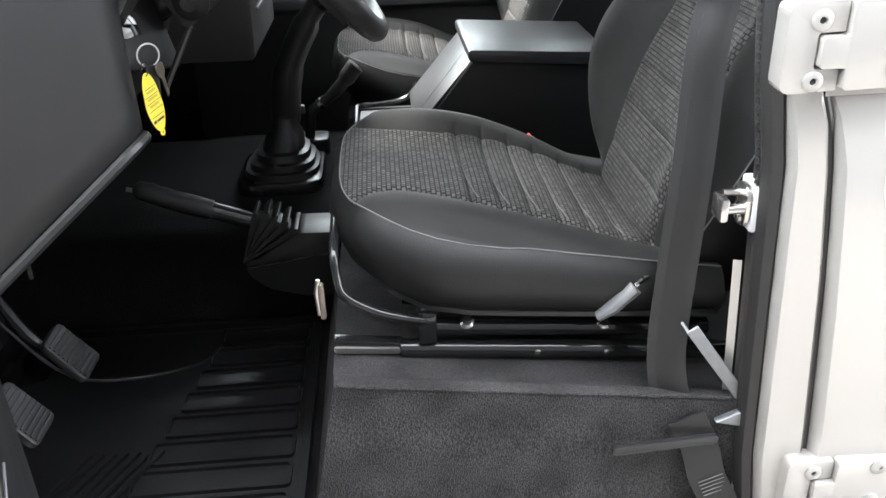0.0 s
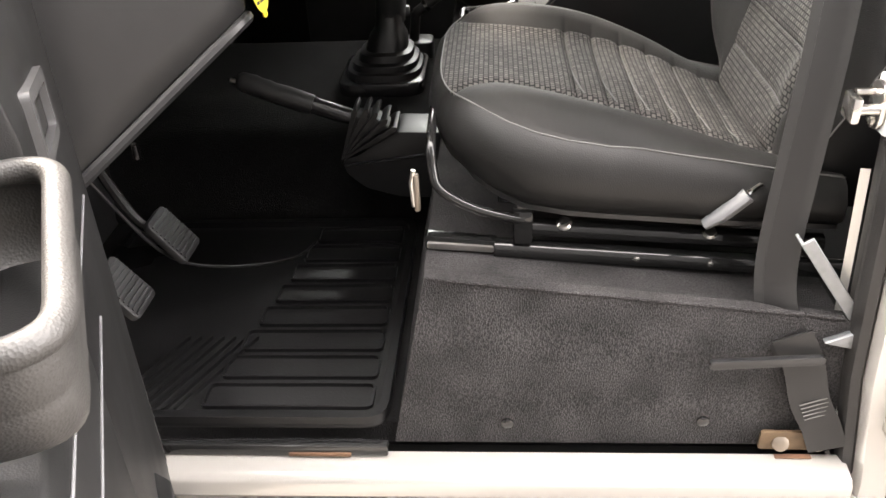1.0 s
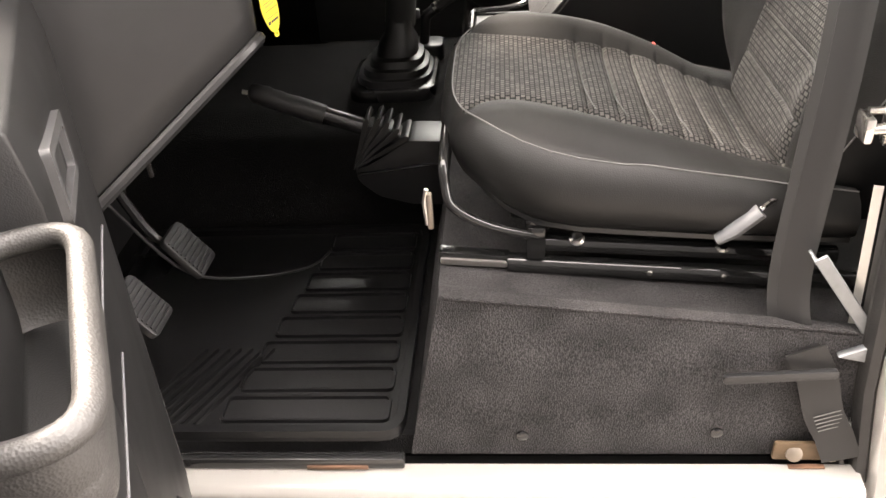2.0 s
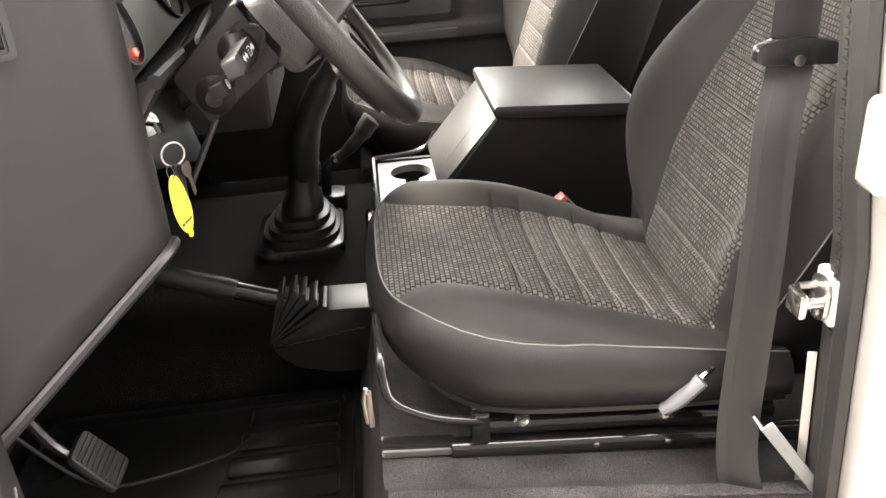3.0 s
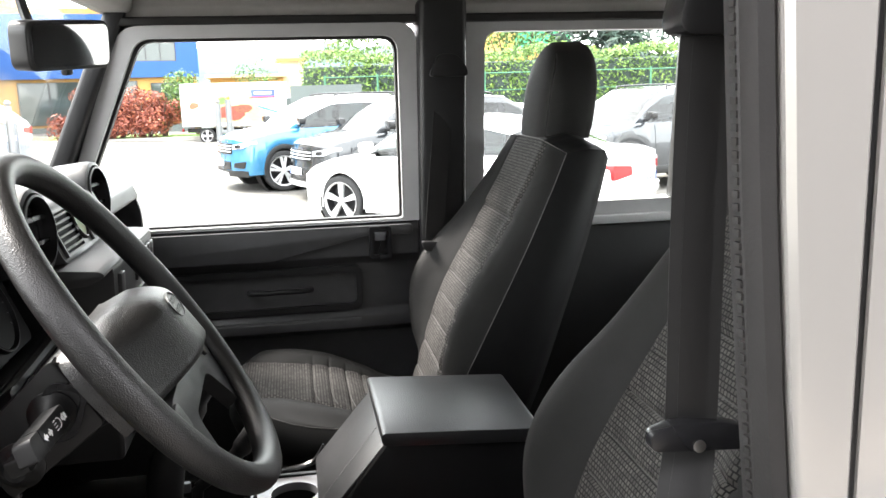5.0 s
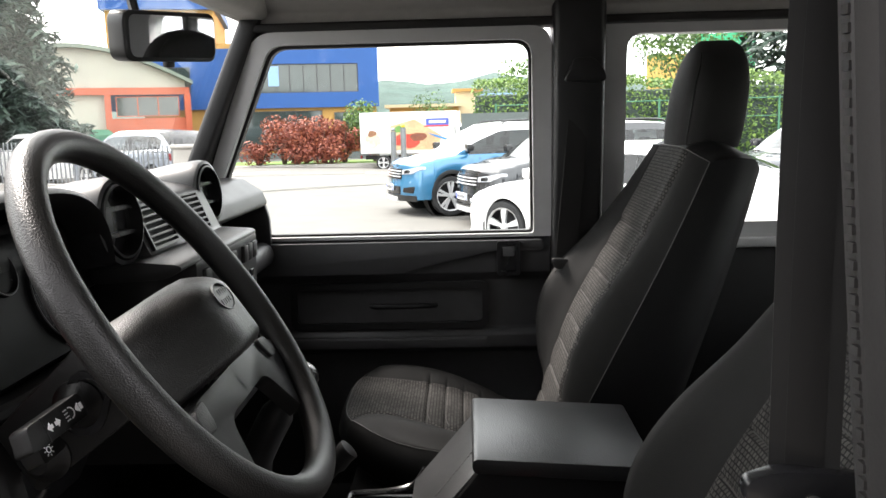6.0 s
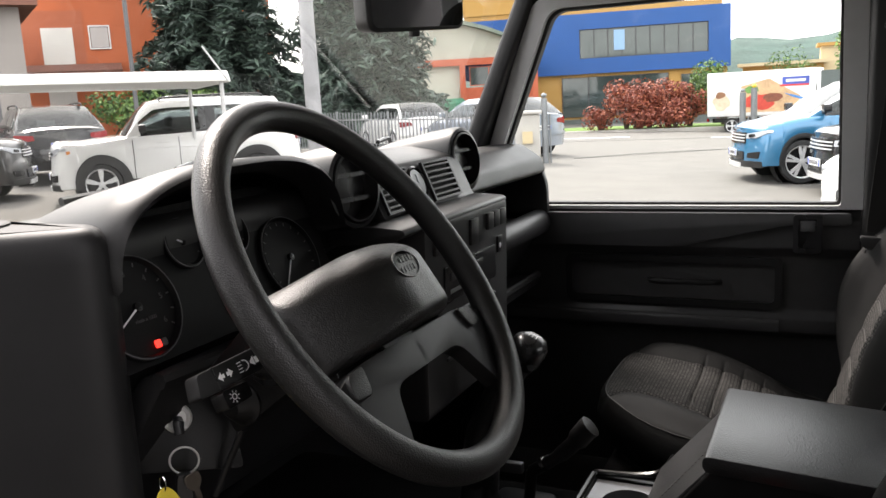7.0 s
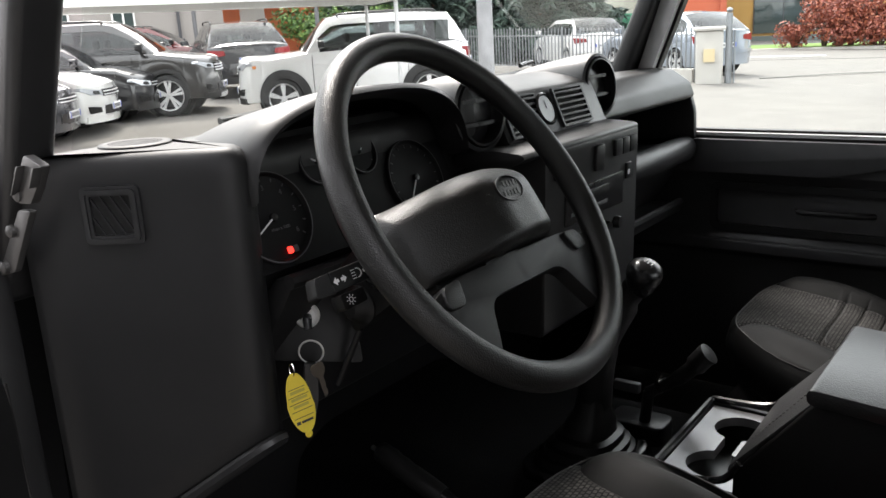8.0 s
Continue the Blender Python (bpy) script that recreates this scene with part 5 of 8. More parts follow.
for k, txt in ((3, "3"), (4, "4"), (5, "5"), (6, "6")):
    b = radians(125 - 250 * k / 6)
    p = Vector((0.036 * math.cos(b), 0.036 * math.sin(b), 0.002))
    lettering(txt, 0.009, tm @ Matrix.Translation(p) @ Matrix.Rotation(radians(-90), 4, "Z"), PLASTIC_GREY, cluster, "numeral", 0.0002)
lettering("r/min x 1000", 0.0055, tm @ Matrix.Translation((-0.014, -0.006, 0.002)) @ Matrix.Rotation(radians(-90), 4, "Z"), PLASTIC_GREY, cluster, "caption", 0.0002)
part("warning_lamp", prism(rounded([(-0.0455, -0.0105), (-0.0375, -0.0105), (-0.0375, -0.0025), (-0.0455, -0.0025)], 0.0015, 2), "z", 0.0025, 0.0045, 0.0008, 1, tm), RED_GLOW, cluster, "lit red warning lamp")
part("lamp_cell", prism(rounded([(-0.0455, -0.020), (-0.0375, -0.020), (-0.0375, -0.0125), (-0.0455, -0.0125)], 0.0015, 2), "z", 0.0015, 0.0035, 0.0005, 1, tm), PLASTIC_GREY, cluster)
gauge(-0.118, -0.006, 0.052, 140, 15)
gauge(0.052, 0.046, 0.026, 60, 5)
gauge(-0.028, 0.046, 0.026, -40, 5)

# driver-side pod with its square vent and speaker
pod = thing("dash_side_pod", (-0.5, 1.05, 1.05), "dark moulded side pod with a square air vent", "dashboard")
plan = rounded([(-0.352, 1.092), (-0.528, 0.975), (-0.560, 0.962), (-0.576, 0.962), (-0.576, 1.142), (-0.385, 1.142)], [0.050, 0.02, 0.004, 0.003, 0.003, 0.030], 7)
plan = [p for i, p in enumerate(plan) if (Vector(p) - Vector(plan[i - 1])).length > 0.0006]
def inset(outline, d):
    """The outline drawn in by d."""
    out = []
    n = len(outline)
    for i in range(n):
        p, a, b = Vector(outline[i]), Vector(outline[i - 1]), Vector(outline[(i + 1) % n])
        t, u = (p - a).normalized(), (b - p).normalized()
        w = Vector((t.y + u.y, -t.x - u.x)) / max(0.6, 1 + t.dot(u))
        out.append(tuple(p + w * d))
    return out
pod_rows = []
for z, d in [(0.0, 0.034), (0.0, 0.012), (0.006, 0.004), (0.016, 0.0), (0.12, 0.0), (0.25, 0.0), (1.390, 0.0), (1.401, 0.0018), (1.410, 0.0055), (1.416, 0.010), (1.4195, 0.016), (1.4205, 0.022)]:
    line = []
    for x, y in inset(plan, d):
        low = 1.085 + 0.80 * max(-0.22, x + 0.365)
        line.append((x, y, z if z > 1 else low + (1.37 - low) * z))
    pod_rows.append(line + line[:1])
bmp = surface(pod_rows, bmesh.new())
bmp.faces.new([bmp.verts.new(p) for p in pod_rows[-1][:-1]])
part("pod_body", bmp, POD_PLASTIC, pod, "smooth dark pod", 60)
lip = [(x, y + 0.003, 1.078 + 0.80 * max(-0.22, x + 0.365)) for x, y in plan if y < 1.12]
part("pod_lip", tube(lip, 0.008, 8), PLASTIC, pod, "rolled lower lip of the pod")
VENT_FRAME = mat("satin black vent frame", (0.016, 0.016, 0.017), 0.36, bump=0.1, bscale=600)
# A near-black plate and dots take the place of deep, unlit openings.
HOLE_BLACK = mat("near-black for unlit openings", (0.004, 0.004, 0.004), 0.9)
PN = Vector((0.5536, -0.8328, 0.0))
pm = Matrix.Translation(Vector((-0.4715, 1.0122, 1.3575))) @ basis(PN, (0, 0, 1))
def square_ring(o, i, z0, z1, r=0.007):
    def corners(h):
        return [(-h, -h * 1.02), (h, -h * 1.02), (h, h * 1.02), (-h, h * 1.02)]
    bm = frame_ring(rounded(corners(o), r), rounded(corners(i), r * 0.5), "z", z0, z1)
    bm.transform(pm)
    return bm
sv = part("square_vent", square_ring(0.0315, 0.0265, -0.004, 0.005), VENT_FRAME, pod, "square demister vent")
part("vent_bezel", square_ring(0.0285, 0.0245, 0.003, 0.0095), VENT_FRAME, sv)
part("vent_bezel", square_ring(0.0247, 0.0215, 0.001, 0.0065, 0.004), VENT_FRAME, sv)
part("vent_back", prism([(-0.0222, -0.0226), (0.0222, -0.0226), (0.0222, 0.0226), (-0.0222, 0.0226)], "z", 0.0003, 0.0008, 0, 1, pm), HOLE_BLACK, sv)
for k in range(5):
    c = -0.0225 + 0.01125 * k
    lo_h = max(-0.0215, (-0.0215 - c) / 0.55)
    hi_h = min(0.0215, (0.0215 - c) / 0.55)
    part("vent_slat", prism([(lo_h, c + lo_h * 0.55 - 0.0007), (hi_h, c + hi_h * 0.55 - 0.0007), (hi_h, c + hi_h * 0.55 + 0.0007), (lo_h, c + lo_h * 0.55 + 0.0007)], "z", 0.001, 0.0042, 0, 1, pm), VENT_FRAME, sv)
spm = Matrix.Translation((-0.5206, 1.082, 1.4200))
spk = part("speaker_grille", turned([(0.041, 0.0), (0.0405, 0.0025), (0.038, 0.0035), (0.034, 0.0040), (0.032, 0.0034), (0.0, 0.0044)], spm, 40, cap=False), POD_PLASTIC, pod, "round dotted speaker grille")
dots = bmesh.new()
for ring in range(1, 9):
    for k in range(6 * ring):
        a = 2 * math.pi * k / (6 * ring)
        r = 0.0036 * ring
        turned([(0.0011, 0.0), (0.0, 0.0002)], spm @ Matrix.Translation((r * math.cos(a), r * math.sin(a), 0.0046 - 0.001 * r / 0.032)), 6, dots, False)
part("speaker_holes", dots, HOLE_BLACK, spk, "rows of small round holes")
part("top_screw", turned([(0.010, 0), (0.010, 0.003), (0.006, 0.004)], Matrix.Translation((-0.50, 1.20, 1.417)), 14), PLASTIC_GREY, pod)

# ---- steering column ----
column = thing("steering_column", (-0.3, 1.27, 1.2), "black steering column shroud with stalks", "steering column")
cx, cz = -math.cos(radians(34)), -math.sin(radians(34))
def along(d, up=0.0, y=1.287):
    return Vector((WHEEL_C.x + cx * d - math.sin(radians(34)) * up, y, WHEEL_C.z + cz * d + math.cos(radians(34)) * up))
sh = [(-0.346, 1.250), (-0.260, 1.333), (-0.215, 1.262), (-0.310, 1.190)]
part("shroud", prism(rounded(sh, 0.008, 3), "y", 1.195, 1.385, 0.006, 3), SHADED_PLASTIC, column, "black shroud with a flat side")
part("shroud_bezel", frame_ring(rounded([(-0.289, 1.262), (-0.262, 1.313), (-0.226, 1.302), (-0.240, 1.254), (-0.262, 1.246)], 0.014, 4), rounded([(-0.281, 1.264), (-0.259, 1.305), (-0.232, 1.297), (-0.245, 1.260), (-0.262, 1.254)], 0.012, 4), "y", 1.190, 1.197), PLASTIC_GLOSS, column, "rounded stalk bezel")
# Grey plastic stands in for the bright reflection on a dark collar.
part("upper_cone", turned([(0.054, 0.045), (0.052, 0.075), (0.046, 0.085)], WM @ Matrix.Translation((-0.036, 0, 0)) @ Matrix.Rotation(math.pi, 4, "X"), 24), PLASTIC_GREY, column, "collar behind the wheel, its bright reflection painted grey")
part("shaft_tube", tube([along(0.15), along(0.50)], 0.03, 14), PLASTIC_GLOSS, column)
def stalk(c, name):
    c = Vector(c)
    part(name + "_collar", turned([(0.024, 0), (0.024, 0.004), (0.019, 0.008), (0.016, 0.014), (0.010, 0.020)], Matrix.Translation(c) @ basis((0, -1, 0), (0, 0, 1)), 24), SHADED_PLASTIC, column, "ribbed round collar")
stalk((-0.263, 1.196, 1.277), "stalk")
part("stalk", tube([(-0.262, 1.19, 1.278), (-0.252, 1.150, 1.283), (-0.250, 1.145, 1.284)], [0.008, 0.007, 0.007], 10), PLASTIC, column)
# indicator handle: a bar along the way to its tip
hx = Vector((0.10, 0.985, 0.07)).normalized()
hz = Vector((0.90, -0.10, 0.38))
hz = (hz - hx * hz.dot(hx)).normalized()
hy = hz.cross(hx)
HM = Matrix.Translation((-0.252, 1.118, 1.285)) @ Matrix((hx, hy, hz)).transposed().to_4x4()
hd = part("stalk_handle", prism(rounded([(-0.040, -0.010), (0.040, -0.011), (0.040, 0.011), (-0.034, 0.011)], 0.004, 3), "z", -0.009, 0.009, 0.003, 2, HM), SHADED_PLASTIC, column, "indicator stalk with white symbols")
part("stalk_joint", prism([(-0.0165, -0.0112), (-0.0155, -0.0112), (-0.0155, 0.0112), (-0.0165, 0.0112)], "z", -0.0092, 0.0093, 0, 1, HM), PLASTIC_GLOSS, hd)
def mark(outline, dx, dy, name="symbol", m=HM, parent=None, h=0.0091):
    part(name, prism([(u + dx, v + dy) for u, v in outline], "z", h, h + 0.0003, 0, 1, m), WHITE_MARK, parent or hd)
for sgn, dx in ((-1, -0.0095), (1, -0.0005)):
    mark([(sgn * u, v) for u, v in ((0.0, 0.0042), (0.0045, 0.0), (0.0, -0.0042))], dx, 0.0)
    mark([(sgn * u, v) for u, v in ((-0.003, 0.0018), (0.0002, 0.0018), (0.0002, -0.0018), (-0.003, -0.0018))], dx, 0.0)
for k in range(4):
    mark([(-0.0025, 0.0005), (0.0025, 0.0005), (0.0025, -0.0005), (-0.0025, -0.0005)], 0.0135, -0.0045 + 0.003 * k)
arc = [(0.001 + 0.0065 * math.cos(a), 0.0055 * math.sin(a)) for a in (math.pi * (0.5 - k / 8) for k in range(9))]
arc_in = [(0.001 + 0.0052 * math.cos(a), 0.0044 * math.sin(a)) for a in (math.pi * (0.5 - k / 8) for k in range(9))]
mark(arc + arc_in[::-1], 0.017, 0.0)
mark([(0.0, 0.001), (0.005, 0.0045), (0.005, -0.0045), (0.0, -0.001)], 0.0265, 0.0)
mark([(0.0, 0.003), (0.004, 0.003), (0.004, -0.003), (0.0, -0.003)], 0.0325, 0.0)
stalk((-0.298, 1.196, 1.227), "light_switch")
KM = Matrix.Translation((-0.287, 1.142, 1.243)) @ Matrix((hx, hy, hz)).transposed().to_4x4()
lk = part("light_switch", prism(rounded([(0.006, -0.009), (0.040, -0.008), (0.040, 0.008), (0.006, 0.009)], 0.003, 3), "z", -0.010, 0.010, 0.003, 2, KM), SHADED_PLASTIC, column, "light switch with a lamp symbol")
ringo = [(0.0032 * math.cos(a), 0.0032 * math.sin(a)) for a in (2 * math.pi * k / 16 for k in range(16))]
ringi = [(0.0022 * math.cos(a), 0.0022 * math.sin(a)) for a in (2 * math.pi * k / 16 for k in range(16))]
rg = part("symbol", frame_ring(ringo, ringi, "z", 0.0102, 0.0105), WHITE_MARK, lk)
KM = KM @ Matrix.Translation((0.018, 0, 0))
rg.data.transform(KM)
for k in range(8):
    a = math.pi * k / 4
    rm = KM @ Matrix.Rotation(a, 4, "Z")
    part("symbol", prism([(0.0042, -0.0004), (0.0062, -0.0004), (0.0062, 0.0004), (0.0042, 0.0004)], "z", 0.0102, 0.0105, 0, 1, rm), WHITE_MARK, lk)
# ignition panel
BRIGHT = mat("bright lock steel", (0.78, 0.77, 0.75), 0.38, metal=0.3, vary=0.06)
SATIN = mat("satin steel", (0.55, 0.54, 0.52), 0.5, metal=0.4, vary=0.1)
IN = Vector((0.68, -0.67, 0.26)).normalized()
IM = Matrix.Translation((-0.383, 1.195, 1.190)) @ basis(IN, (0, 0, 1))
part("switch_panel", prism(rounded([(-0.055, -0.060), (0.040, -0.050), (0.045, 0.045), (-0.040, 0.055)], 0.006, 3), "z", -0.02, 0.0, 0.003, 2, IM), SHADED_PLASTIC, column, "flat dark ignition panel")
part("ignition_ring", turned([(0.0155, 0.0), (0.0155, 0.004), (0.0135, 0.006), (0.010, 0.005), (0.0095, 0.002), (0.0, 0.002)], IM @ Matrix.Translation((0.01, 0.003, 0)), 32, cap=False), BRIGHT, column, "bright steel ignition lock ring")
part("support_rod", tube([(-0.305, 1.20, 1.195), (-0.350, 1.20, 1.115)], 0.004, 8), PLASTIC, column)

# ---- keys ----
keys = thing("car_keys", (-0.36, 1.165, 1.10), "ignition key with ring, spare keys and yellow tag", "keys")
k0 = IM @ Vector((0.01, 0.003, 0.005))
part("ignition_key", tube([k0, k0 + IN * 0.020 + Vector((0, 0, -0.004)), k0 + IN * 0.026 + Vector((0, 0, -0.016))], [0.005, 0.006, 0.005], 10, flat=0.5), PLASTIC_GLOSS, keys, "black key bow")
rc = Vector((-0.356, 1.166, 1.168))
part("ring", tube([rc + Vector((0.0145 * math.cos(a) * 0.80, 0.0145 * math.cos(a) * 0.60, 0.0145 * math.sin(a))) for a in (2 * math.pi * k / 28 for k in range(28))], 0.0011, 6, True), SATIN, keys, "steel split ring")
def flat_piece(name, outline, at, material, yaw=35, thick=0.0016, parent=None, label="", tilt=0):
    m = Matrix.Translation(at) @ Matrix.Rotation(radians(yaw), 4, "Z") @ Matrix.Rotation(radians(tilt), 4, "Y")
    return part(name, prism(outline, "y", -thick / 2, thick / 2, thick * 0.2, 1, m), material, parent or keys, label), m
lc = Vector((-0.355, 1.132, 1.158))
part("small_ring", tube([lc + Vector((0.004 * math.cos(a), 0, 0.008 * math.sin(a))) for a in (2 * math.pi * k / 16 for k in range(16))], 0.0008, 6, True), CHROME, keys)
tag_out = [(0.0165 * math.sin(a) * (0.92 if math.cos(a) > 0 else 1.0), -0.040 + 0.040 * math.cos(a)) for a in (2 * math.pi * k / 32 for k in range(32))]
tag, tmx = flat_piece("tag", tag_out, lc + Vector((0.0, 0.0, -0.004)), YELLOW, 66, 0.0014, None, "yellow oval tag with printed lines", -9)
part("tag_eye", turned([(0.0045, -0.0007), (0.0045, 0.0007), (0.002, 0.0007), (0.002, -0.0007)], tmx @ Matrix.Translation((0, 0, -0.082)) @ Matrix.Rotation(radians(90), 4, "X"), 16), YELLOW, tag)
for z, w in ((-0.020, 0.020), (-0.030, 0.026), (-0.039, 0.027), (-0.049, 0.026), (-0.058, 0.024)):
    part("tag_line", new_box((-w / 2, -0.0011, z), (w / 2, -0.0007, z + 0.0006), 0, 1, tmx), INK, tag)
for z, w in ((-0.026, 0.018), (-0.035, 0.020), (-0.0445, 0.019)):
    part("tag_scrawl", new_box((-w / 2, -0.0010, z), (w / 2, -0.0007, z + 0.0035), 0, 1, tmx), mat("faint pencil", (0.45, 0.38, 0.08), 0.7), tag)
part("tag_bar", new_box((-0.011, -0.0011, -0.066), (-0.006, -0.0007, -0.062), 0, 1, tmx), INK, tag)
part("tag_bar", new_box((-0.0045, -0.0011, -0.0655), (0.010, -0.0007, -0.0625), 0, 1, tmx), INK, tag)
flat_piece("fob", rounded([(-0.008, 0.0), (0.008, 0.0), (0.010, -0.046), (0.008, -0.064), (-0.007, -0.064), (-0.009, -0.040)], 0.004, 3), rc + Vector((0.002, -0.004, -0.012)), PLASTIC, 52, 0.008, None, "black plastic fob", 6)
sk, skm = flat_piece("spare_key", rounded([(-0.008, 0.0), (0.008, 0.0), (0.009, -0.012), (0.003, -0.020), (-0.003, -0.020), (-0.009, -0.012)], 0.004, 3), rc + Vector((0.012, -0.006, -0.010)), STEEL_DULL, 70, 0.002, None, "dull steel spare key", -14)
part("blade", prism([(-0.003, -0.019), (0.003, -0.019), (0.003, -0.030), (0.0015, -0.034), (0.003, -0.037), (0.002, -0.043), (-0.003, -0.046)], "y", -0.0009, 0.0009, 0, 1, skm), STEEL_DULL, sk)

# ---- levers on the tunnel ----
gear = thing("gear_lever", (-0.27, 1.70, 0.77), "black gear lever with a round knob and rubber gaiter", "gear lever")
frame_o = rounded([(-0.365, 1.615), (-0.195, 1.615), (-0.195, 1.815), (-0.365, 1.815)], 0.04, 5)
part("gaiter_base", prism(frame_o, "z", 0.772, 0.800, 0.006), PLASTIC_GLOSS, gear, "glossy gaiter surround")
bm = bmesh.new()
prev = None
for k, (r, z) in enumerate([(0.080, 0.80), (0.078, 0.812), (0.070, 0.814), (0.068, 0.826), (0.058, 0.829), (0.055, 0.842), (0.044, 0.846), (0.040, 0.868), (0.030, 0.885), (0.026, 0.93), (0.0, 0.93)]):
    ring = []
    for j in range(28):
        a = 2 * math.pi * j / 28
        c, s = math.cos(a), math.sin(a)
        ring.append(bm.verts.new((-0.278 + 0.02 * (z - 0.80) / 0.13 + r * math.copysign(abs(c) ** 0.7, c) * 0.95, 1.712 + r * 1.1 * math.copysign(abs(s) ** 0.7, s), z)))
    if prev:
        for j in range(28):
            bm.faces.new((prev[j], prev[(j + 1) % 28], ring[(j + 1) % 28], ring[j]))
    prev = ring
part("gaiter", bm, RUBBER, gear, "stepped black rubber gaiter")
part("shaft", tube(smooth_line([(-0.262, 1.712, 0.90), (-0.245, 1.70, 1.0), (-0.20, 1.69, 1.09), (-0.172, 1.683, 1.13)], 5), [0.030] * 6 + [0.026] * 5 + [0.020] * 5, 14), PLASTIC, gear, "padded black shaft")
part("knob", turned([(0.014, -0.038), (0.022, -0.025), (0.027, -0.008), (0.028, 0.004), (0.024, 0.014), (0.014, 0.020), (0.0, 0.021)], Matrix.Translation((-0.160, 1.682, 1.150)) @ basis((0.35, -0.05, 0.93)), 24, cap=False), PLASTIC_GLOSS, gear, "glossy round knob")
for k in range(3):
    part("knob_mark", new_box((-0.008 + 0.006 * k, -0.006, 0.0205), (-0.0068 + 0.006 * k, 0.006, 0.0212), 0, 1, Matrix.Translation((-0.160, 1.682, 1.150)) @ basis((0.35, -0.05, 0.93))), WHITE_MARK, gear)
transfer = thing("transfer_lever", (-0.24, 1.86, 0.78), "short black transfer lever with a bent grip", "gear lever")
part("lever_shaft", tube([(-0.235, 1.855, 0.78), (-0.225, 1.855, 0.865), (-0.19, 1.86, 0.893)], 0.011, 10), PLASTIC, transfer)
part("grip", tube(smooth_line([(-0.225, 1.855, 0.868), (-0.18, 1.86, 0.898), (-0.148, 1.863, 0.928), (-0.128, 1.865, 0.952), (-0.118, 1.866, 0.962)], 4), [0.011] * 5 + [0.014] * 4 + [0.019] * 4 + [0.020] * 3 + [0.012], 14), PLASTIC, transfer, "black plastic grip")
part("collar", turned([(0.013, 0), (0.013, 0.008)], Matrix.Translation((-0.205, 1.857, 0.882)) @ basis((0.8, 0, 0.6)), 16), STEEL, transfer)
part("boot", prism(rounded([(-0.30, 1.83), (-0.19, 1.83), (-0.19, 1.90), (-0.30, 1.90)], 0.02, 3), "z", 0.77, 0.81, 0.012, 3), RUBBER, transfer)
part("boot_clip", new_box((-0.285, 1.835, 0.868), (-0.235, 1.850, 0.888), 0.004, 2), PLASTIC_GREY, transfer)

# ---- handbrake ----
brake = thing("handbrake", (-0.28, 1.42, 0.7), "black handbrake lever with a pleated gaiter", "handbrake")
part("grip", tube(smooth_line([(-0.490, 1.41, 0.887), (-0.47, 1.41, 0.883), (-0.43, 1.41, 0.866), (-0.367, 1.412, 0.842)], 4), [0.008, 0.013, 0.016, 0.017, 0.0165, 0.0178, 0.0165, 0.0178, 0.0168, 0.018, 0.018, 0.0175, 0.017], 12, flat=1.0), PLASTIC, brake, "ribbed plastic grip")
part("button", turned([(0.004, 0), (0.004, 0.01)], Matrix.Translation((-0.491, 1.41, 0.8875)) @ basis((-0.95, 0, 0.2)), 10), STEEL, brake)
part("lever_arm", tube([(-0.371, 1.412, 0.8435), (-0.300, 1.414, 0.816)], 0.015, 10, flat=1.0), PLASTIC_GLOSS, brake)
base_x, base_z = -0.322, 0.752
for k, (tx, tz) in enumerate(((-0.292, 0.838), (-0.272, 0.838), (-0.257, 0.832), (-0.241, 0.821), (-0.227, 0.808))):
    d = Vector((tx - base_x, tz - base_z)).normalized()
    nx, nz = d.y * 0.0045, -d.x * 0.0045
    leaf = rounded([(base_x - nx * 0.3, base_z - nz * 0.3), (tx - nx, tz - nz), (tx + d.x * 0.006, tz + d.y * 0.006), (tx + nx, tz + nz), (base_x + nx * 0.3, base_z + nz * 0.3)], 0.002, 2)
    part("pleat", prism(leaf, "y", 1.388 - 0.002 * k, 1.442 + 0.002 * k, 0.0012, 1), RUBBER, brake)
part("gaiter_core", prism([(base_x, base_z), (-0.296, 0.826), (-0.262, 0.826), (-0.232, 0.802), (-0.215, 0.785)], "y", 1.394, 1.438, 0.004), RUBBER, brake)
part("housing", prism(rounded([(-0.322, 0.748), (-0.318, 0.722), (-0.285, 0.692), (-0.225, 0.674), (-0.160, 0.672), (-0.150, 0.795), (-0.226, 0.798), (-0.30, 0.752)], 0.010, 3), "y", 1.392, 1.475, 0.008, 3), RUBBER, brake, "black handbrake housing")
part("housing_crease", tube([(-0.319, 1.391, 0.737), (-0.165, 1.391, 0.757)], 0.003, 6), PLASTIC_GLOSS, brake)

# front latch on the seat box
clip_t = thing("seat_box_clip", (-0.155, 1.0, 0.86), "bare steel over-centre clip on the seat box front", "clip")
part("plate", new_box((-0.158, 0.996, 0.862), (-0.151, 1.006, 0.912), 0.002), STEEL_DULL, clip_t)
part("hook", tube([(-0.157, 1.0, 0.918), (-0.161, 1.0, 0.90), (-0.159, 1.0, 0.868)], 0.003, 8), STEEL, clip_t)

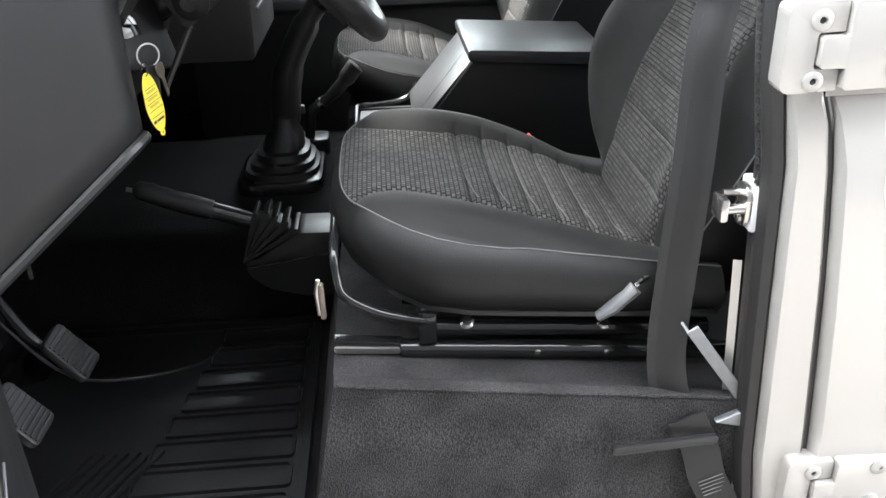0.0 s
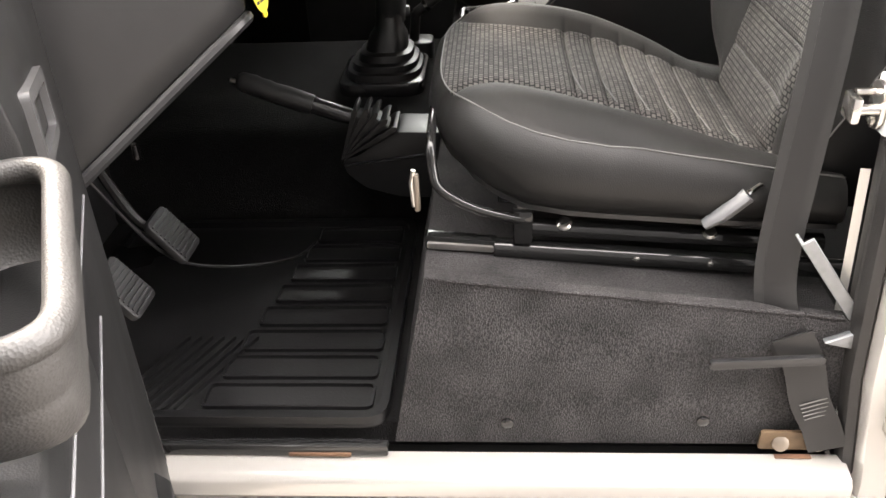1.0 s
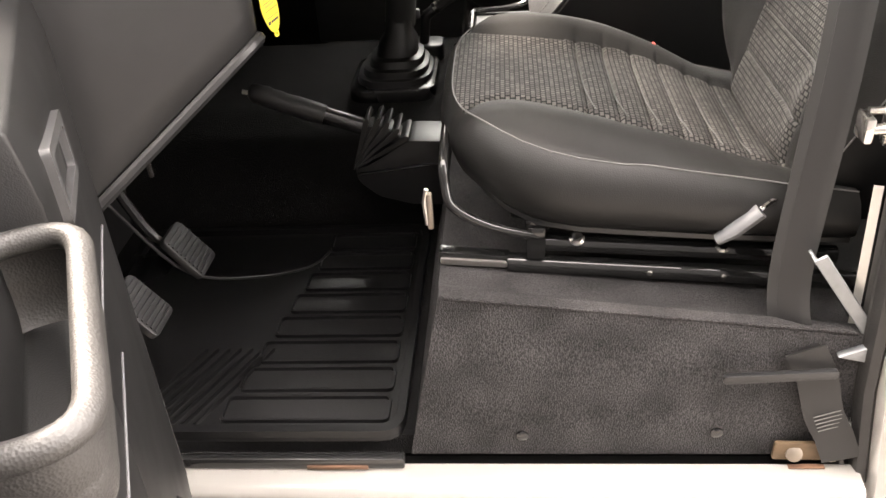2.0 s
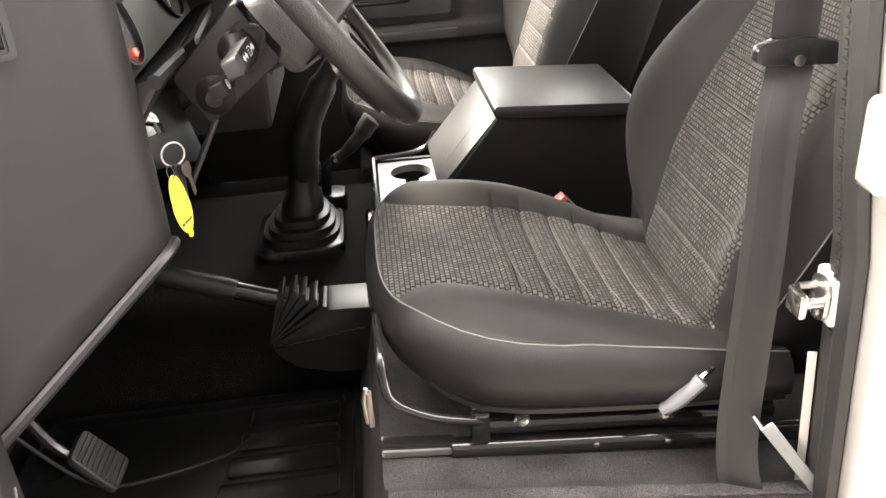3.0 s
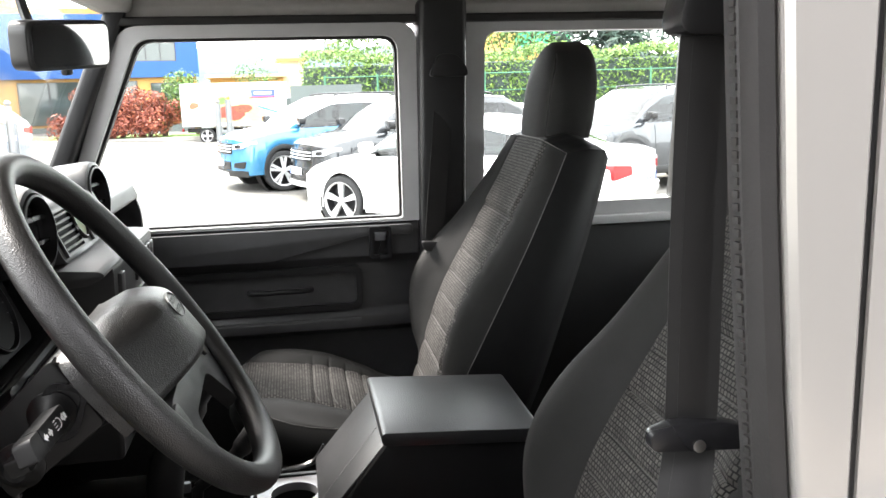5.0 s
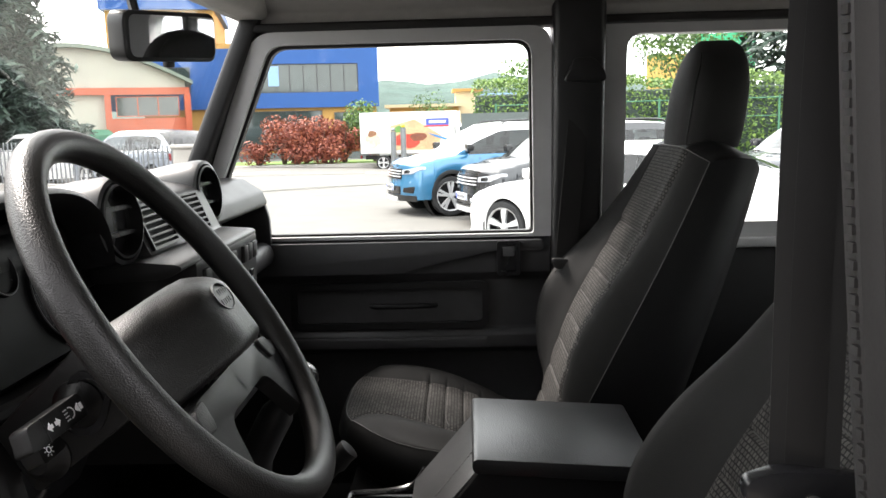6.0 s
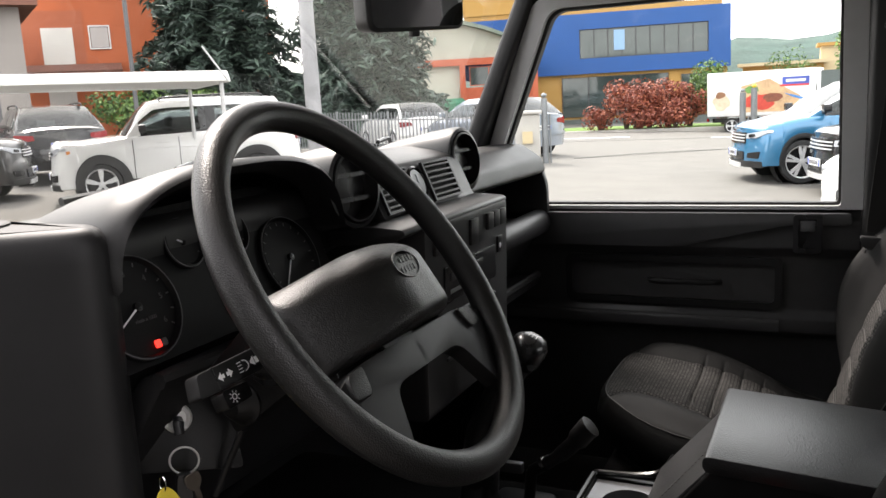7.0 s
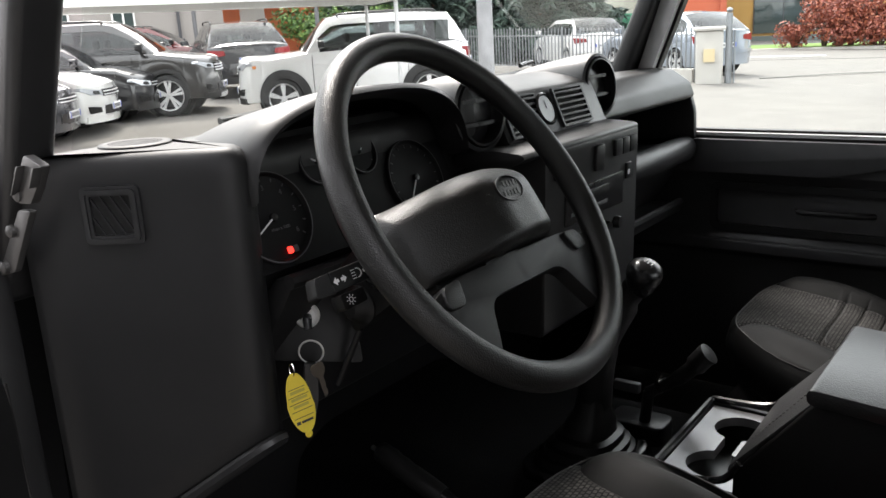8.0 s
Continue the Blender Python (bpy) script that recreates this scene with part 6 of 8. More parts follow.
# ---- pedals ----
pedals = []
def pedal(name, y, z, x, label):
    p = thing(name, (x, y, z - 0.05), label, "pedal")
    m = Matrix.Translation((x, y, z)) @ basis(Vector((0.80, -0.05, 0.60)), (-0.5, 0, 0.8))
    pad = part("pad", prism(rounded([(-0.040, -0.032), (0.040, -0.030), (0.040, 0.030), (-0.040, 0.032)], 0.010, 3), "z", -0.008, 0.004, 0.003, 2, m), RUBBER, p, "ribbed rubber pad")
    for k in range(9):
        part("rib", new_box((-0.034 + 0.0078 * k, -0.027, 0.004), (-0.031 + 0.0078 * k, 0.027, 0.0065), 0, 1, m), PLASTIC, pad)
    part("arm", tube(smooth_line([m @ Vector((0.0, 0, -0.01)), (x - 0.06, y + 0.01, z + 0.03), (x - 0.11, y + 0.02, z + 0.16), (x - 0.10, y + 0.02, z + 0.32)], 5), 0.008, 8), STEEL_BLACK, p)
pedal("brake_pedal", 1.13, 0.755, -0.535, "ribbed black brake pedal on a bent arm")
pedal("clutch_pedal", 0.99, 0.755, -0.555, "ribbed black clutch pedal on a bent arm")
part_cable = thing("pedal_cable", (-0.5, 1.25, 0.62), "thin black cable over the footwell", "cable")
part("cable", tube(smooth_line([(-0.60, 1.02, 0.95), (-0.58, 1.05, 0.86), (-0.54, 1.12, 0.72), (-0.48, 1.22, 0.64), (-0.40, 1.27, 0.625), (-0.36, 1.28, 0.65)], 5), 0.0025, 6), RUBBER, part_cable)
part("bright_pin", turned([(0.004, 0), (0.004, 0.03)], Matrix.Translation((-0.565, 1.14, 0.875)) @ basis((0.2, -0.4, 0.9)), 8), STEEL, part_cable)

# ---- rubber mat ----
matg = thing("floor_mat", (-0.4, 1.2, 0.575), "black ribbed rubber floor mat", "floor mat")
outl = rounded([(-0.205, 0.912), (-0.205, 1.455), (-0.75, 1.455), (-0.75, 0.912)], 0.035, 4)
outi = rounded([(-0.217, 0.926), (-0.217, 1.443), (-0.738, 1.443), (-0.738, 0.926)], 0.028, 4)
part("mat_base", prism(outl, "z", 0.576, 0.584, 0.002), MAT_RUBBER, matg)
part("mat_rim", frame_ring(outl, outi, "z", 0.584, 0.596), MAT_RUBBER, matg, "raised mat rim")
for k in range(8):
    y = 0.940 + 0.063 * k
    x0 = -0.47 + 0.012 * k
    o = rounded([(-0.228, y), (-0.228, y + 0.052), (x0, y + 0.052), (x0, y)], 0.010, 3)
    i = rounded([(-0.232, y + 0.004), (-0.232, y + 0.048), (x0 + 0.004, y + 0.048), (x0 + 0.004, y + 0.004)], 0.008, 3)
    part("rib", frame_ring(o, i, "z", 0.584, 0.590), MAT_RUBBER, matg)
for k in range(7):
    x = -0.50 - 0.018 * k
    part("rib", prism(rounded([(x, 0.935), (x - 0.006, 0.935), (x + 0.070, 1.10), (x + 0.076, 1.10)], 0.002, 2), "z", 0.584, 0.590), MAT_RUBBER, matg)

# ---- driver's door, standing open ----
ddoor = thing("driver_door", (-0.51, 0.89, 0.4), "open driver's door with black trim and a worn grab handle", "car door", kind="structure")
du, dn = Vector((0.429, -0.903, 0)), Vector((0.903, 0.429, 0))
DM = Matrix.Translation((-0.512, 0.896, 0)) @ Matrix((du, dn, Vector((0, 0, 1)))).transposed().to_4x4()
# own axes: x from the hinge outwards, y into the cabin, z up
part("door_skin", new_box((-0.02, -0.075, 0.30), (0.80, -0.035, 1.20), 0.01, 2, DM), SILVER, ddoor, "silver outer skin")
part("trim_panel", prism([(-0.035, 0.45), (-0.002, 0.47), (0.0, 1.17), (-0.006, 1.22), (-0.03, 1.235), (-0.036, 1.235)], "x", 0.01, 0.405, 0.004, 2, DM), SHADED_DOOR_TRIM, ddoor, "moulded black door trim")
part("trim_panel", prism([(-0.035, 0.45), (-0.002, 0.47), (0.0, 1.085), (-0.006, 1.100), (-0.030, 1.105), (-0.030, 1.235), (-0.036, 1.235)], "x", 0.406, 0.78, 0.003, 2, DM), SHADED_DOOR_TRIM, ddoor, "moulded black door trim with a hand recess")
part("edge_strip", prism([(-0.06, 0.45), (-0.036, 0.45), (-0.036, 1.235), (-0.06, 1.235)], "x", -0.015, 0.012, 0.004, 2, DM), SEAL, ddoor, "rubber edge seal")
part("edge_bead", tube([DM @ Vector((0.006, -0.004, 0.46)), DM @ Vector((0.006, -0.004, 1.0)), DM @ Vector((0.004, -0.010, 1.2))], 0.003, 6), SEAL, ddoor)
bz = part("latch_bezel", frame_ring(rounded([(0.195, 1.096), (0.344, 1.122), (0.342, 1.180), (0.191, 1.153)], 0.007), rounded([(0.208, 1.108), (0.330, 1.130), (0.328, 1.168), (0.205, 1.144)], 0.005), "y", -0.012, 0.006), BEZEL, ddoor, "grey latch bezel")
bz.data.transform(DM)
part("latch_lever", prism(rounded([(0.25, 1.122), (0.322, 1.134), (0.320, 1.160), (0.25, 1.148)], 0.004, 2), "y", -0.006, 0.003, 0.002, 2, DM), PLASTIC, bz)
for seam in (((0.085, 0.984), (0.36, 1.036), (0.63, 1.085)), ((0.277, 0.958), (0.567, 1.018))):
    part("trim_seam", tube([DM @ Vector((u, 0.0005, z)) for u, z in seam], 0.0012, 6), PLASTIC_GREY, ddoor)
WORN = mat("worn grey grab handle", (0.020, 0.019, 0.018), 0.48, bump=0.4, bscale=600, kind="leather", vary=0.25)
ring = rounded([(0.435, -0.042), (0.435, 0.018), (0.620, 0.018), (0.620, -0.042)], 0.028, 6)
part("grab_handle", tube([DM @ Vector((u, n, 1.166)) for u, n in ring], 0.0078, 12, True, up=(0, 0, 1)), WORN, ddoor, "worn grey grab handle")
skirt = [[DM @ Vector((0.5275 + (u - 0.5275) * k, -0.012 + (n + 0.012) * k, 1.166 - dz)) for u, n in ring + ring[:1]] for k, dz in ((1.06, 0.0), (1.07, 0.012), (1.05, 0.026), (1.045, 0.0275), (1.05, 0.029), (1.02, 0.046), (0.94, 0.056))]
part("handle_skirt", surface(skirt, bmesh.new()), WORN, ddoor, "creased grey lower side of the handle")
part("low_pocket", prism(rounded([(-0.002, 0.52), (0.010, 0.54), (0.012, 0.70), (-0.002, 0.72)], 0.005, 3), "x", 0.22, 0.76, 0.003, 2, DM), SHADED_DOOR_TRIM, ddoor, "door pocket")
wfo = [(0.0, 1.235), (0.14, 1.745), (0.78, 1.745), (0.78, 1.235)]
wfi = [(0.07, 1.245), (0.185, 1.715), (0.745, 1.715), (0.745, 1.245)]
wf = part("window_frame", frame_ring(wfo, wfi, "y", -0.06, -0.025), GREY_PAINT, ddoor)
wf.data.transform(DM)
gp = part("window_pane", prism(wfi, "y", -0.045, -0.041, 0, 1, DM), GLASS, ddoor)
gp.visible_shadow = False
hg = part("hinge", prism(rounded([(-0.492, 1.424), (-0.484, 1.433), (-0.454, 1.423), (-0.471, 1.400), (-0.488, 1.383), (-0.513, 1.382)], 0.003, 2), "y", 0.934, 0.944, 0.002), HINGE_STEEL, ddoor, "bare steel hinge plate")
part("hinge_flange", prism([(-0.4875, 1.4225), (-0.485, 1.4225), (-0.507, 1.392), (-0.5095, 1.392)], "y", 0.926, 0.936, 0.0005), HINGE_STEEL, hg)
part("hinge_flange", prism([(-0.4575, 1.4225), (-0.454, 1.4225), (-0.468, 1.402), (-0.4715, 1.402)], "y", 0.926, 0.936, 0.0005), HINGE_STEEL, hg)
part("hinge_strap", prism(rounded([(-0.522, 1.374), (-0.497, 1.375), (-0.554, 1.303), (-0.588, 1.294), (-0.580, 1.309)], 0.004, 2), "y", 0.937, 0.945, 0.002), HINGE_STEEL, hg)
for x, z in ((-0.510, 1.391), (-0.540, 1.350), (-0.570, 1.307)):
    part("bolt", turned([(0.007, 0), (0.007, 0.005), (0.004, 0.007)], Matrix.Translation((x, 0.937, z)) @ basis((0, -1, 0)), 10), HINGE_STEEL, hg)
low = part("hinge", new_box((-0.03, -0.02, 0.72), (0.0, 0.012, 0.84), 0.005, 2, Matrix.Translation((-0.548, 0.930, 0)) @ Matrix.Rotation(radians(-40), 4, "Z")), STEEL_BLACK, ddoor, "steel door check")
part("bolt", turned([(0.007, 0), (0.007, 0.005)], Matrix.Translation((-0.553, 0.925, 0.75)) @ basis((0.8, -0.2, 0.2)), 10), STEEL_DULL, low)

# ---- wipers on the scuttle ----
for y0, y1 in ((1.30, 1.72), (1.95, 2.30)):
    w = thing("wiper", (-0.65, y0, 1.40), "black wiper arm resting on the windscreen", "wiper")
    part("blade", tube([(-0.640, y0, 1.418), (-0.628, y1, 1.430)], 0.006, 6), RUBBER, w)
    part("arm", tube(smooth_line([(-0.68, (y0 + y1) / 2 + 0.12, 1.392), (-0.655, (y0 + y1) / 2 + 0.08, 1.44), (-0.640, (y0 + y1) / 2, 1.438)], 4), 0.005, 8), STEEL_BLACK, w)

# ==== outside ====
TYRE = mat("tyre rubber", (0.02, 0.02, 0.021), 0.75, vary=0.2, bump=0.2, bscale=60)
ALLOY = mat("silver alloy", (0.70, 0.70, 0.71), 0.36, metal=0.45, vary=0.06)
CAR_GLASS = glass_mat("tinted car glass", (0.36, 0.40, 0.40), 0.20)
OFFICE_GLASS = mat("dark office glass", (0.035, 0.05, 0.048), 0.05, vary=0.3, scale=1.2, spec=0.8, rvary=0.02)
# The barrel behind the spokes has its shade put into the colour.
RIM_SHADE = mat("wheel barrel darkened as shade", (0.03, 0.03, 0.032), 0.4, metal=0.5)
INTERIOR = mat("dark car interior", (0.025, 0.024, 0.023), 0.8, vary=0.2)
LAMP_GLASS = mat("headlamp glass", (0.55, 0.57, 0.6), 0.12, metal=0.3, vary=0.1)
TAIL_RED = mat("red lamp glass", (0.20, 0.008, 0.010), 0.2, vary=0.1)
AMBER = mat("amber lamp glass", (0.7, 0.22, 0.03), 0.25, vary=0.1)
PLATE = mat("number plate white", (0.7, 0.7, 0.7), 0.5, vary=0.03)
PLATE_BLUE = mat("number plate blue", (0.03, 0.08, 0.45), 0.5, vary=0.03)


def paint(name, color, metal=0.0, rough=0.28):
    return mat(name, color, rough, metal=metal, coat=1.0, vary=0.05, scale=2)


P_WHITE = paint("white car paint", (0.75, 0.75, 0.74))
P_BLUE = paint("light blue metallic paint", (0.035, 0.175, 0.33), 0.25)
P_DARK = paint("dark grey metallic paint", (0.03, 0.032, 0.036), 0.4)
P_GREY = paint("slate grey metallic paint", (0.05, 0.055, 0.062), 0.4)
P_UMBER = paint("brownish black metallic paint", (0.012, 0.0112, 0.0108), 0.0)
P_BLACK = paint("black car paint", (0.012, 0.012, 0.014), 0.1)
P_RED = paint("dark red car paint", (0.085, 0.008, 0.008), 0.1)
P_SILVER = paint("silver blue car paint", (0.36, 0.40, 0.46), 0.5)


def car_wheel(parent, x, y, r, out, spokes):
    """A wheel at x, y; out is +1 or -1, the side it faces."""
    m = Matrix.Translation((x, y, r)) @ basis((0, out, 0), (0, 0, 1))
    tyre = part("tyre", turned([(r * 0.68, -0.10), (r * 0.93, -0.11), (r * 0.985, -0.09), (r, -0.05), (r, 0.05), (r * 0.985, 0.08), (r * 0.93, 0.10), (r * 0.76, 0.103), (r * 0.735, 0.085)], m, 36, cap=False), TYRE, parent, "black tyre")
    part("rim", turned([(r * 0.745, 0.088), (r * 0.70, 0.078), (r * 0.66, 0.0), (r * 0.60, -0.04), (0.0, -0.045)], m, 36, cap=False), RIM_SHADE, tyre)
    bm = bmesh.new()
    pairs = spokes >= 8
    n = spokes // 2 if pairs else spokes
    for k in range(n):
        a = 2 * math.pi * k / n
        for d in ((-0.17, 0.17) if pairs else (0.0,)):
            w = 0.058 if pairs else 0.10
            prism([(r * 0.10, -r * 0.05), (r * 0.42, -r * w), (r * 0.715, -r * w * 1.25), (r * 0.715, r * w * 1.25), (r * 0.42, r * w), (r * 0.10, r * 0.05)], "z", 0.035, 0.075, 0, 1, m @ Matrix.Rotation(a + d, 4, "Z"), bm)
    turned([(r * 0.685, 0.060), (r * 0.70, 0.084), (r * 0.745, 0.092), (r * 0.765, 0.084)], m, 36, bm, False)
    turned([(0.0, 0.088), (r * 0.12, 0.086), (r * 0.16, 0.05)], m, 16, bm, False)
    part("alloy", bm, ALLOY, tyre, "spoked alloy")
    return tyre


def car(label, wheel_at, heading, side, spec, coat, roof=None, plate=True, clad=True, group="parked cars", square=False):
    """A parked car. wheel_at: where its front wheel on the given side (+1 its left, -1 its right) stands."""
    L, W, H, hood, belt, r, front, axle, xa, xb, xc, xd, spokes = spec
    h = Vector((*heading, 0)).normalized()
    ob = thing("car", (0, 0, 0), label, "car", group)
    hw = W / 2
    zb = 0.30 if clad else 0.20
    back = front - L
    R = r * (1.20 if clad else 1.13)
    tall = H > 1.55
    def warp(p):
        """Draws the nose and tail in at their corners and leans them back."""
        x, y, z = p
        a = min(1.3, abs(y) / hw)
        f = max(0.0, min(1.0, (x - front + 1.1) / 1.1)) ** 2
        b = max(0.0, min(1.0, (back + 0.8 - x) / 0.8)) ** 2
        x -= f * ((0.20 if square else 0.30) * a ** (3.6 if square else 2.6) + (0.10 if square else 0.16) * max(0.0, z - 0.55) + 0.10 * max(0.0, 0.42 - z))
        x += b * (0.15 * a ** 3 + (0.10 if tall else 0.05) * max(0.0, z - 0.6) + 0.15 * max(0.0, 0.45 - z))
        return Vector((x, y, z))
    def warped(bm):
        for v in bm.verts:
            v.co = warp(v.co)
        return bm
    # waist line along the car
    nose_z = hood - (0.05 if square else 0.10 if tall else 0.15)
    waist = [(back, belt - 0.02), (back + 0.25, belt + 0.04), (xd + 0.3, belt + 0.05), (-axle * 0.5, belt), (xa - 0.25, belt - 0.02), (xa + 0.25, hood), (front - 0.45, hood - 0.03), (front - 0.12, nose_z + 0.03), (front, nose_z - 0.03)]
    def sill(x):
        z = zb
        for xw in (0.0, -axle):
            d = abs(x - xw)
            if d < R:
                z = max(z, r + math.sqrt(max(0.0, R * R - d * d)))
        return z
    def flank(t, z):
        """Half width of the body at height z, t being the share from sill to waist."""
        return hw * (0.975 + 0.025 * math.sin(math.pi * min(1.0, t * 1.15)) - 0.030 * max(0.0, t - 0.80) / 0.20 - 0.02 * max(0.0, 0.45 - z))
    xs = {front, front - 0.04, front - 0.12, front - 0.25, back, back + 0.05, back + 0.15, back + 0.3}
    for xw in (0.0, -axle):
        xs |= {xw + R * math.cos(math.pi * k / 14) for k in range(15)} | {xw + R + 0.002, xw - R - 0.002}
    step = back + 0.4
    while step < front - 0.3:
        if all(abs(step - xw) > R for xw in (0.0, -axle)):
            xs.add(step)
        step += 0.16
    xs = sorted(xs)
    rows = []
    for x in xs:
        z0, z1 = sill(x), smooth_table(waist, x)
        pinch = 1.0 - 0.05 * max(0.0, (x - front + 0.06) / 0.06) ** 2 - 0.05 * max(0.0, (back + 0.06 - x) / 0.06) ** 2
        half = [(0.93 * hw, z0), (flank(0.0, z0), z0 + 0.012)]
        for t in (0.2, 0.42, 0.62, 0.80, 0.92):
            zz = z0 + (z1 - z0) * t
            half.append((flank(t, zz), zz))
        half += [(0.935 * hw, z1 - 0.012), (0.90 * hw, z1 + 0.004), (0.66 * hw, z1 + 0.030), (0.33 * hw, z1 + 0.046), (0.0, z1 + 0.050)]
        rows.append([warp((x, y * pinch, z)) for y, z in half] + [warp((x, -y * pinch, z)) for y, z in half[-2::-1]])
    bm = surface(rows, bmesh.new())
    for row in (rows[0], rows[-1]):
        surface([row, [warp((back if row is rows[0] else front, p.y * 0.6, p.z)) for p in row], [warp((back if row is rows[0] else front, 0, p.z)) for p in row]], bm)
    bmesh.ops.remove_doubles(bm, verts=bm.verts, dist=0.0005)
    body = part("body", bm, coat, ob, "", 38)
    # cabin
    top = [(xd, belt + 0.02), (xd + (xc - xd) * 0.55, belt + (H - belt) * 0.60), (xc, H - 0.045), (xc + (xb - xc) * 0.35, H), (xb - 0.30, H - 0.004), (xb, H - 0.045), (xb + (xa - xb) * 0.45, hood + (H - hood) * 0.60), (xa, hood + 0.02)]
    cx = sorted({xa, xb, xc, xd} | {xd + (xc - xd) * k / 5 for k in range(6)} | {xb + (xa - xb) * k / 6 for k in range(7)} | {xc + (xb - xc) * k / 14 for k in range(15)})
    grid = []
    for x in cx:
        z1 = lerp_table(top, x)
        zlo = smooth_table(waist, x) - 0.02
        lift = max(0.001, z1 - zlo)
        full = H - belt
        k = min(1.0, lift / full)
        ye = hw * (0.925 - 0.20 * k)
        half = []
        for t in (0.0, 0.10, 0.36, 0.62, 0.84):
            half.append((hw * 0.925 + (ye - hw * 0.925) * t ** 1.15 * 0.97, zlo + (lift - 0.05 * k) * t))
        half += [(ye * 0.985, z1 - 0.045 * k), (ye * 0.955, z1 - 0.014 * k), (ye * 0.86, z1 + 0.006 * k), (ye * 0.45, z1 + 0.022 * k), (0.0, z1 + 0.028 * k)]
        def place(y, z):
            a = abs(y) / hw
            d = 0.16 * (a ** 2) if x > xb - 0.05 else (-0.10 * a ** 2 if x < xc + 0.05 else 0.0)
            return (x - d, y, z)
        grid.append([place(y, z) for y, z in half] + [place(-y, z) for y, z in half[-2::-1]])
    nh = 10
    def zone(i, j):
        jj = j if j < nh - 1 else 2 * (nh - 1) - 1 - j
        x = (cx[i] + cx[i + 1]) / 2
        if jj >= 6:
            return "roof" if xc <= x <= xb else ("windscreen" if x > xb else "rear_window")
        if jj >= 4 or jj == 0:
            return "roof_rail" if jj else "window_seal"
        s = (x - xd) / (xa - xd)
        if abs(s - 0.49) < 0.022 or abs(s - 0.245) < 0.02:
            return "pillar"
        if s < 0.10 or s > 0.93:
            return "cabin_corner"
        return "side_window"
    mats = {"roof": roof or coat, "roof_rail": roof or coat, "windscreen": CAR_GLASS, "rear_window": CAR_GLASS, "side_window": CAR_GLASS, "pillar": PLASTIC_GLOSS, "cabin_corner": coat, "window_seal": PLASTIC_GLOSS}
    for name in mats:
        for sgn in ((1, -1) if name in ("side_window", "roof_rail", "pillar", "window_seal", "cabin_corner") else (0,)):
            def keep(i, j):
                return zone(i, j) == name and (sgn == 0 or (sgn > 0) == (j < nh - 1))
            b = surface(grid, bmesh.new(), keep)
            if b.faces:
                part(name, b, mats[name], ob, "", 40)
            else:
                b.free()
    # dark cabin floor and seats behind the glass
    part("cabin_deck", new_box((xd + 0.30, -hw * 0.86, belt - 0.10), (xa - 0.35, hw * 0.86, belt + 0.055), 0.02), INTERIOR, ob)
    for x in (-axle * 0.42, -axle * 0.78):
        for s in (1, -1):
            part("seat_back", new_box((x - 0.14, s * hw * 0.42 - 0.22, belt - 0.2), (x, s * hw * 0.42 + 0.22, belt + 0.10), 0.05, 3), INTERIOR, ob)
            part("headrest", new_box((x - 0.16, s * hw * 0.42 - 0.13, belt + 0.11), (x - 0.06, s * hw * 0.42 + 0.13, belt + 0.28), 0.04, 3), INTERIOR, ob)
    if H > 1.6:
        for s in (1, -1):
            part("roof_bar", tube(smooth_line([(xb - 0.25, s * hw * 0.69, H - 0.03), (xb - 0.38, s * hw * 0.69, H + 0.035), (xc + 0.45, s * hw * 0.69, H + 0.035), (xc + 0.28, s * hw * 0.69, H - 0.03)], 4), 0.018, 8), PLASTIC_GLOSS if clad else ALLOY, ob, "roof rail")
    # wheels in open arches
    for x in (0.0, -axle):
        for s in (1, -1):
            m = Matrix.Translation((x, s * (hw - 0.36), r)) @ basis((0, s, 0), (0, 0, 1))
            part("wheel_well", turned([(0.0, 0.0), (R * 1.02, 0.0), (R * 1.02, 0.30)], m, 28, cap=False), UNLIT_BLACK, body)
            arc = [(x + R * math.cos(a), s * flank(0.1, r), r + R * math.sin(a)) for a in (math.radians(-12) + math.radians(204) * k / 20 for k in range(21))]
            arc = [warp((px, py * (1.022 if square else 1.004), max(zb, pz))) for px, py, pz in arc]
            if clad:
                part("arch", ribbon(arc, 0.15 if square else 0.075, 0.03, [tuple((Vector((p.x - x, 0, p.z - r)) + Vector((0, 0, 1e-4))).normalized()) for p in arc]), PLASTIC, body, "dark plastic arch")
            else:
                part("arch", tube(arc, 0.014, 6), coat, body)
            car_wheel(ob, x, s * (hw - 0.105), r, s, spokes)
    # fittings on nose and tail, drawn in with the body
    def slab(name, x, y0, y1, z0, z1, off, material, parent, label="", n=10, depth=0.05):
        bm = bmesh.new()
        d = 1 if x > back + 1 else -1
        ring = []
        for k in range(n + 1):
            y = y0 + (y1 - y0) * k / n
            ring.append([warp((x, y, z0)) + Vector((d * (off - depth), 0, 0)), warp((x, y, z0)) + Vector((d * off, 0, 0)), warp((x, y, z1)) + Vector((d * off, 0, 0)), warp((x, y, z1)) + Vector((d * (off - depth), 0, 0)), warp((x, y, z0)) + Vector((d * (off - depth), 0, 0))])
        surface(ring, bm)
        for q in (ring[0], ring[-1]):
            bm.faces.new([bm.verts.new(p) for p in q[:4]])
        return part(name, bm, material, parent, label)
    def lamp(name, outline, x, off, material, parent, label="", depth=0.10):
        d = 1 if x > back + 1 else -1
        b = prism(rounded(outline, 0.018, 3), "x", 0.0, 1.0)
        for v in b.verts:
            t = v.co.x
            p = warp((x, v.co.y, v.co.z))
            v.co = p + Vector((d * (off if t > 0.5 else off - depth), 0, 0))
        return part(name, b, material, parent, label)
    z_top = nose_z - 0.05
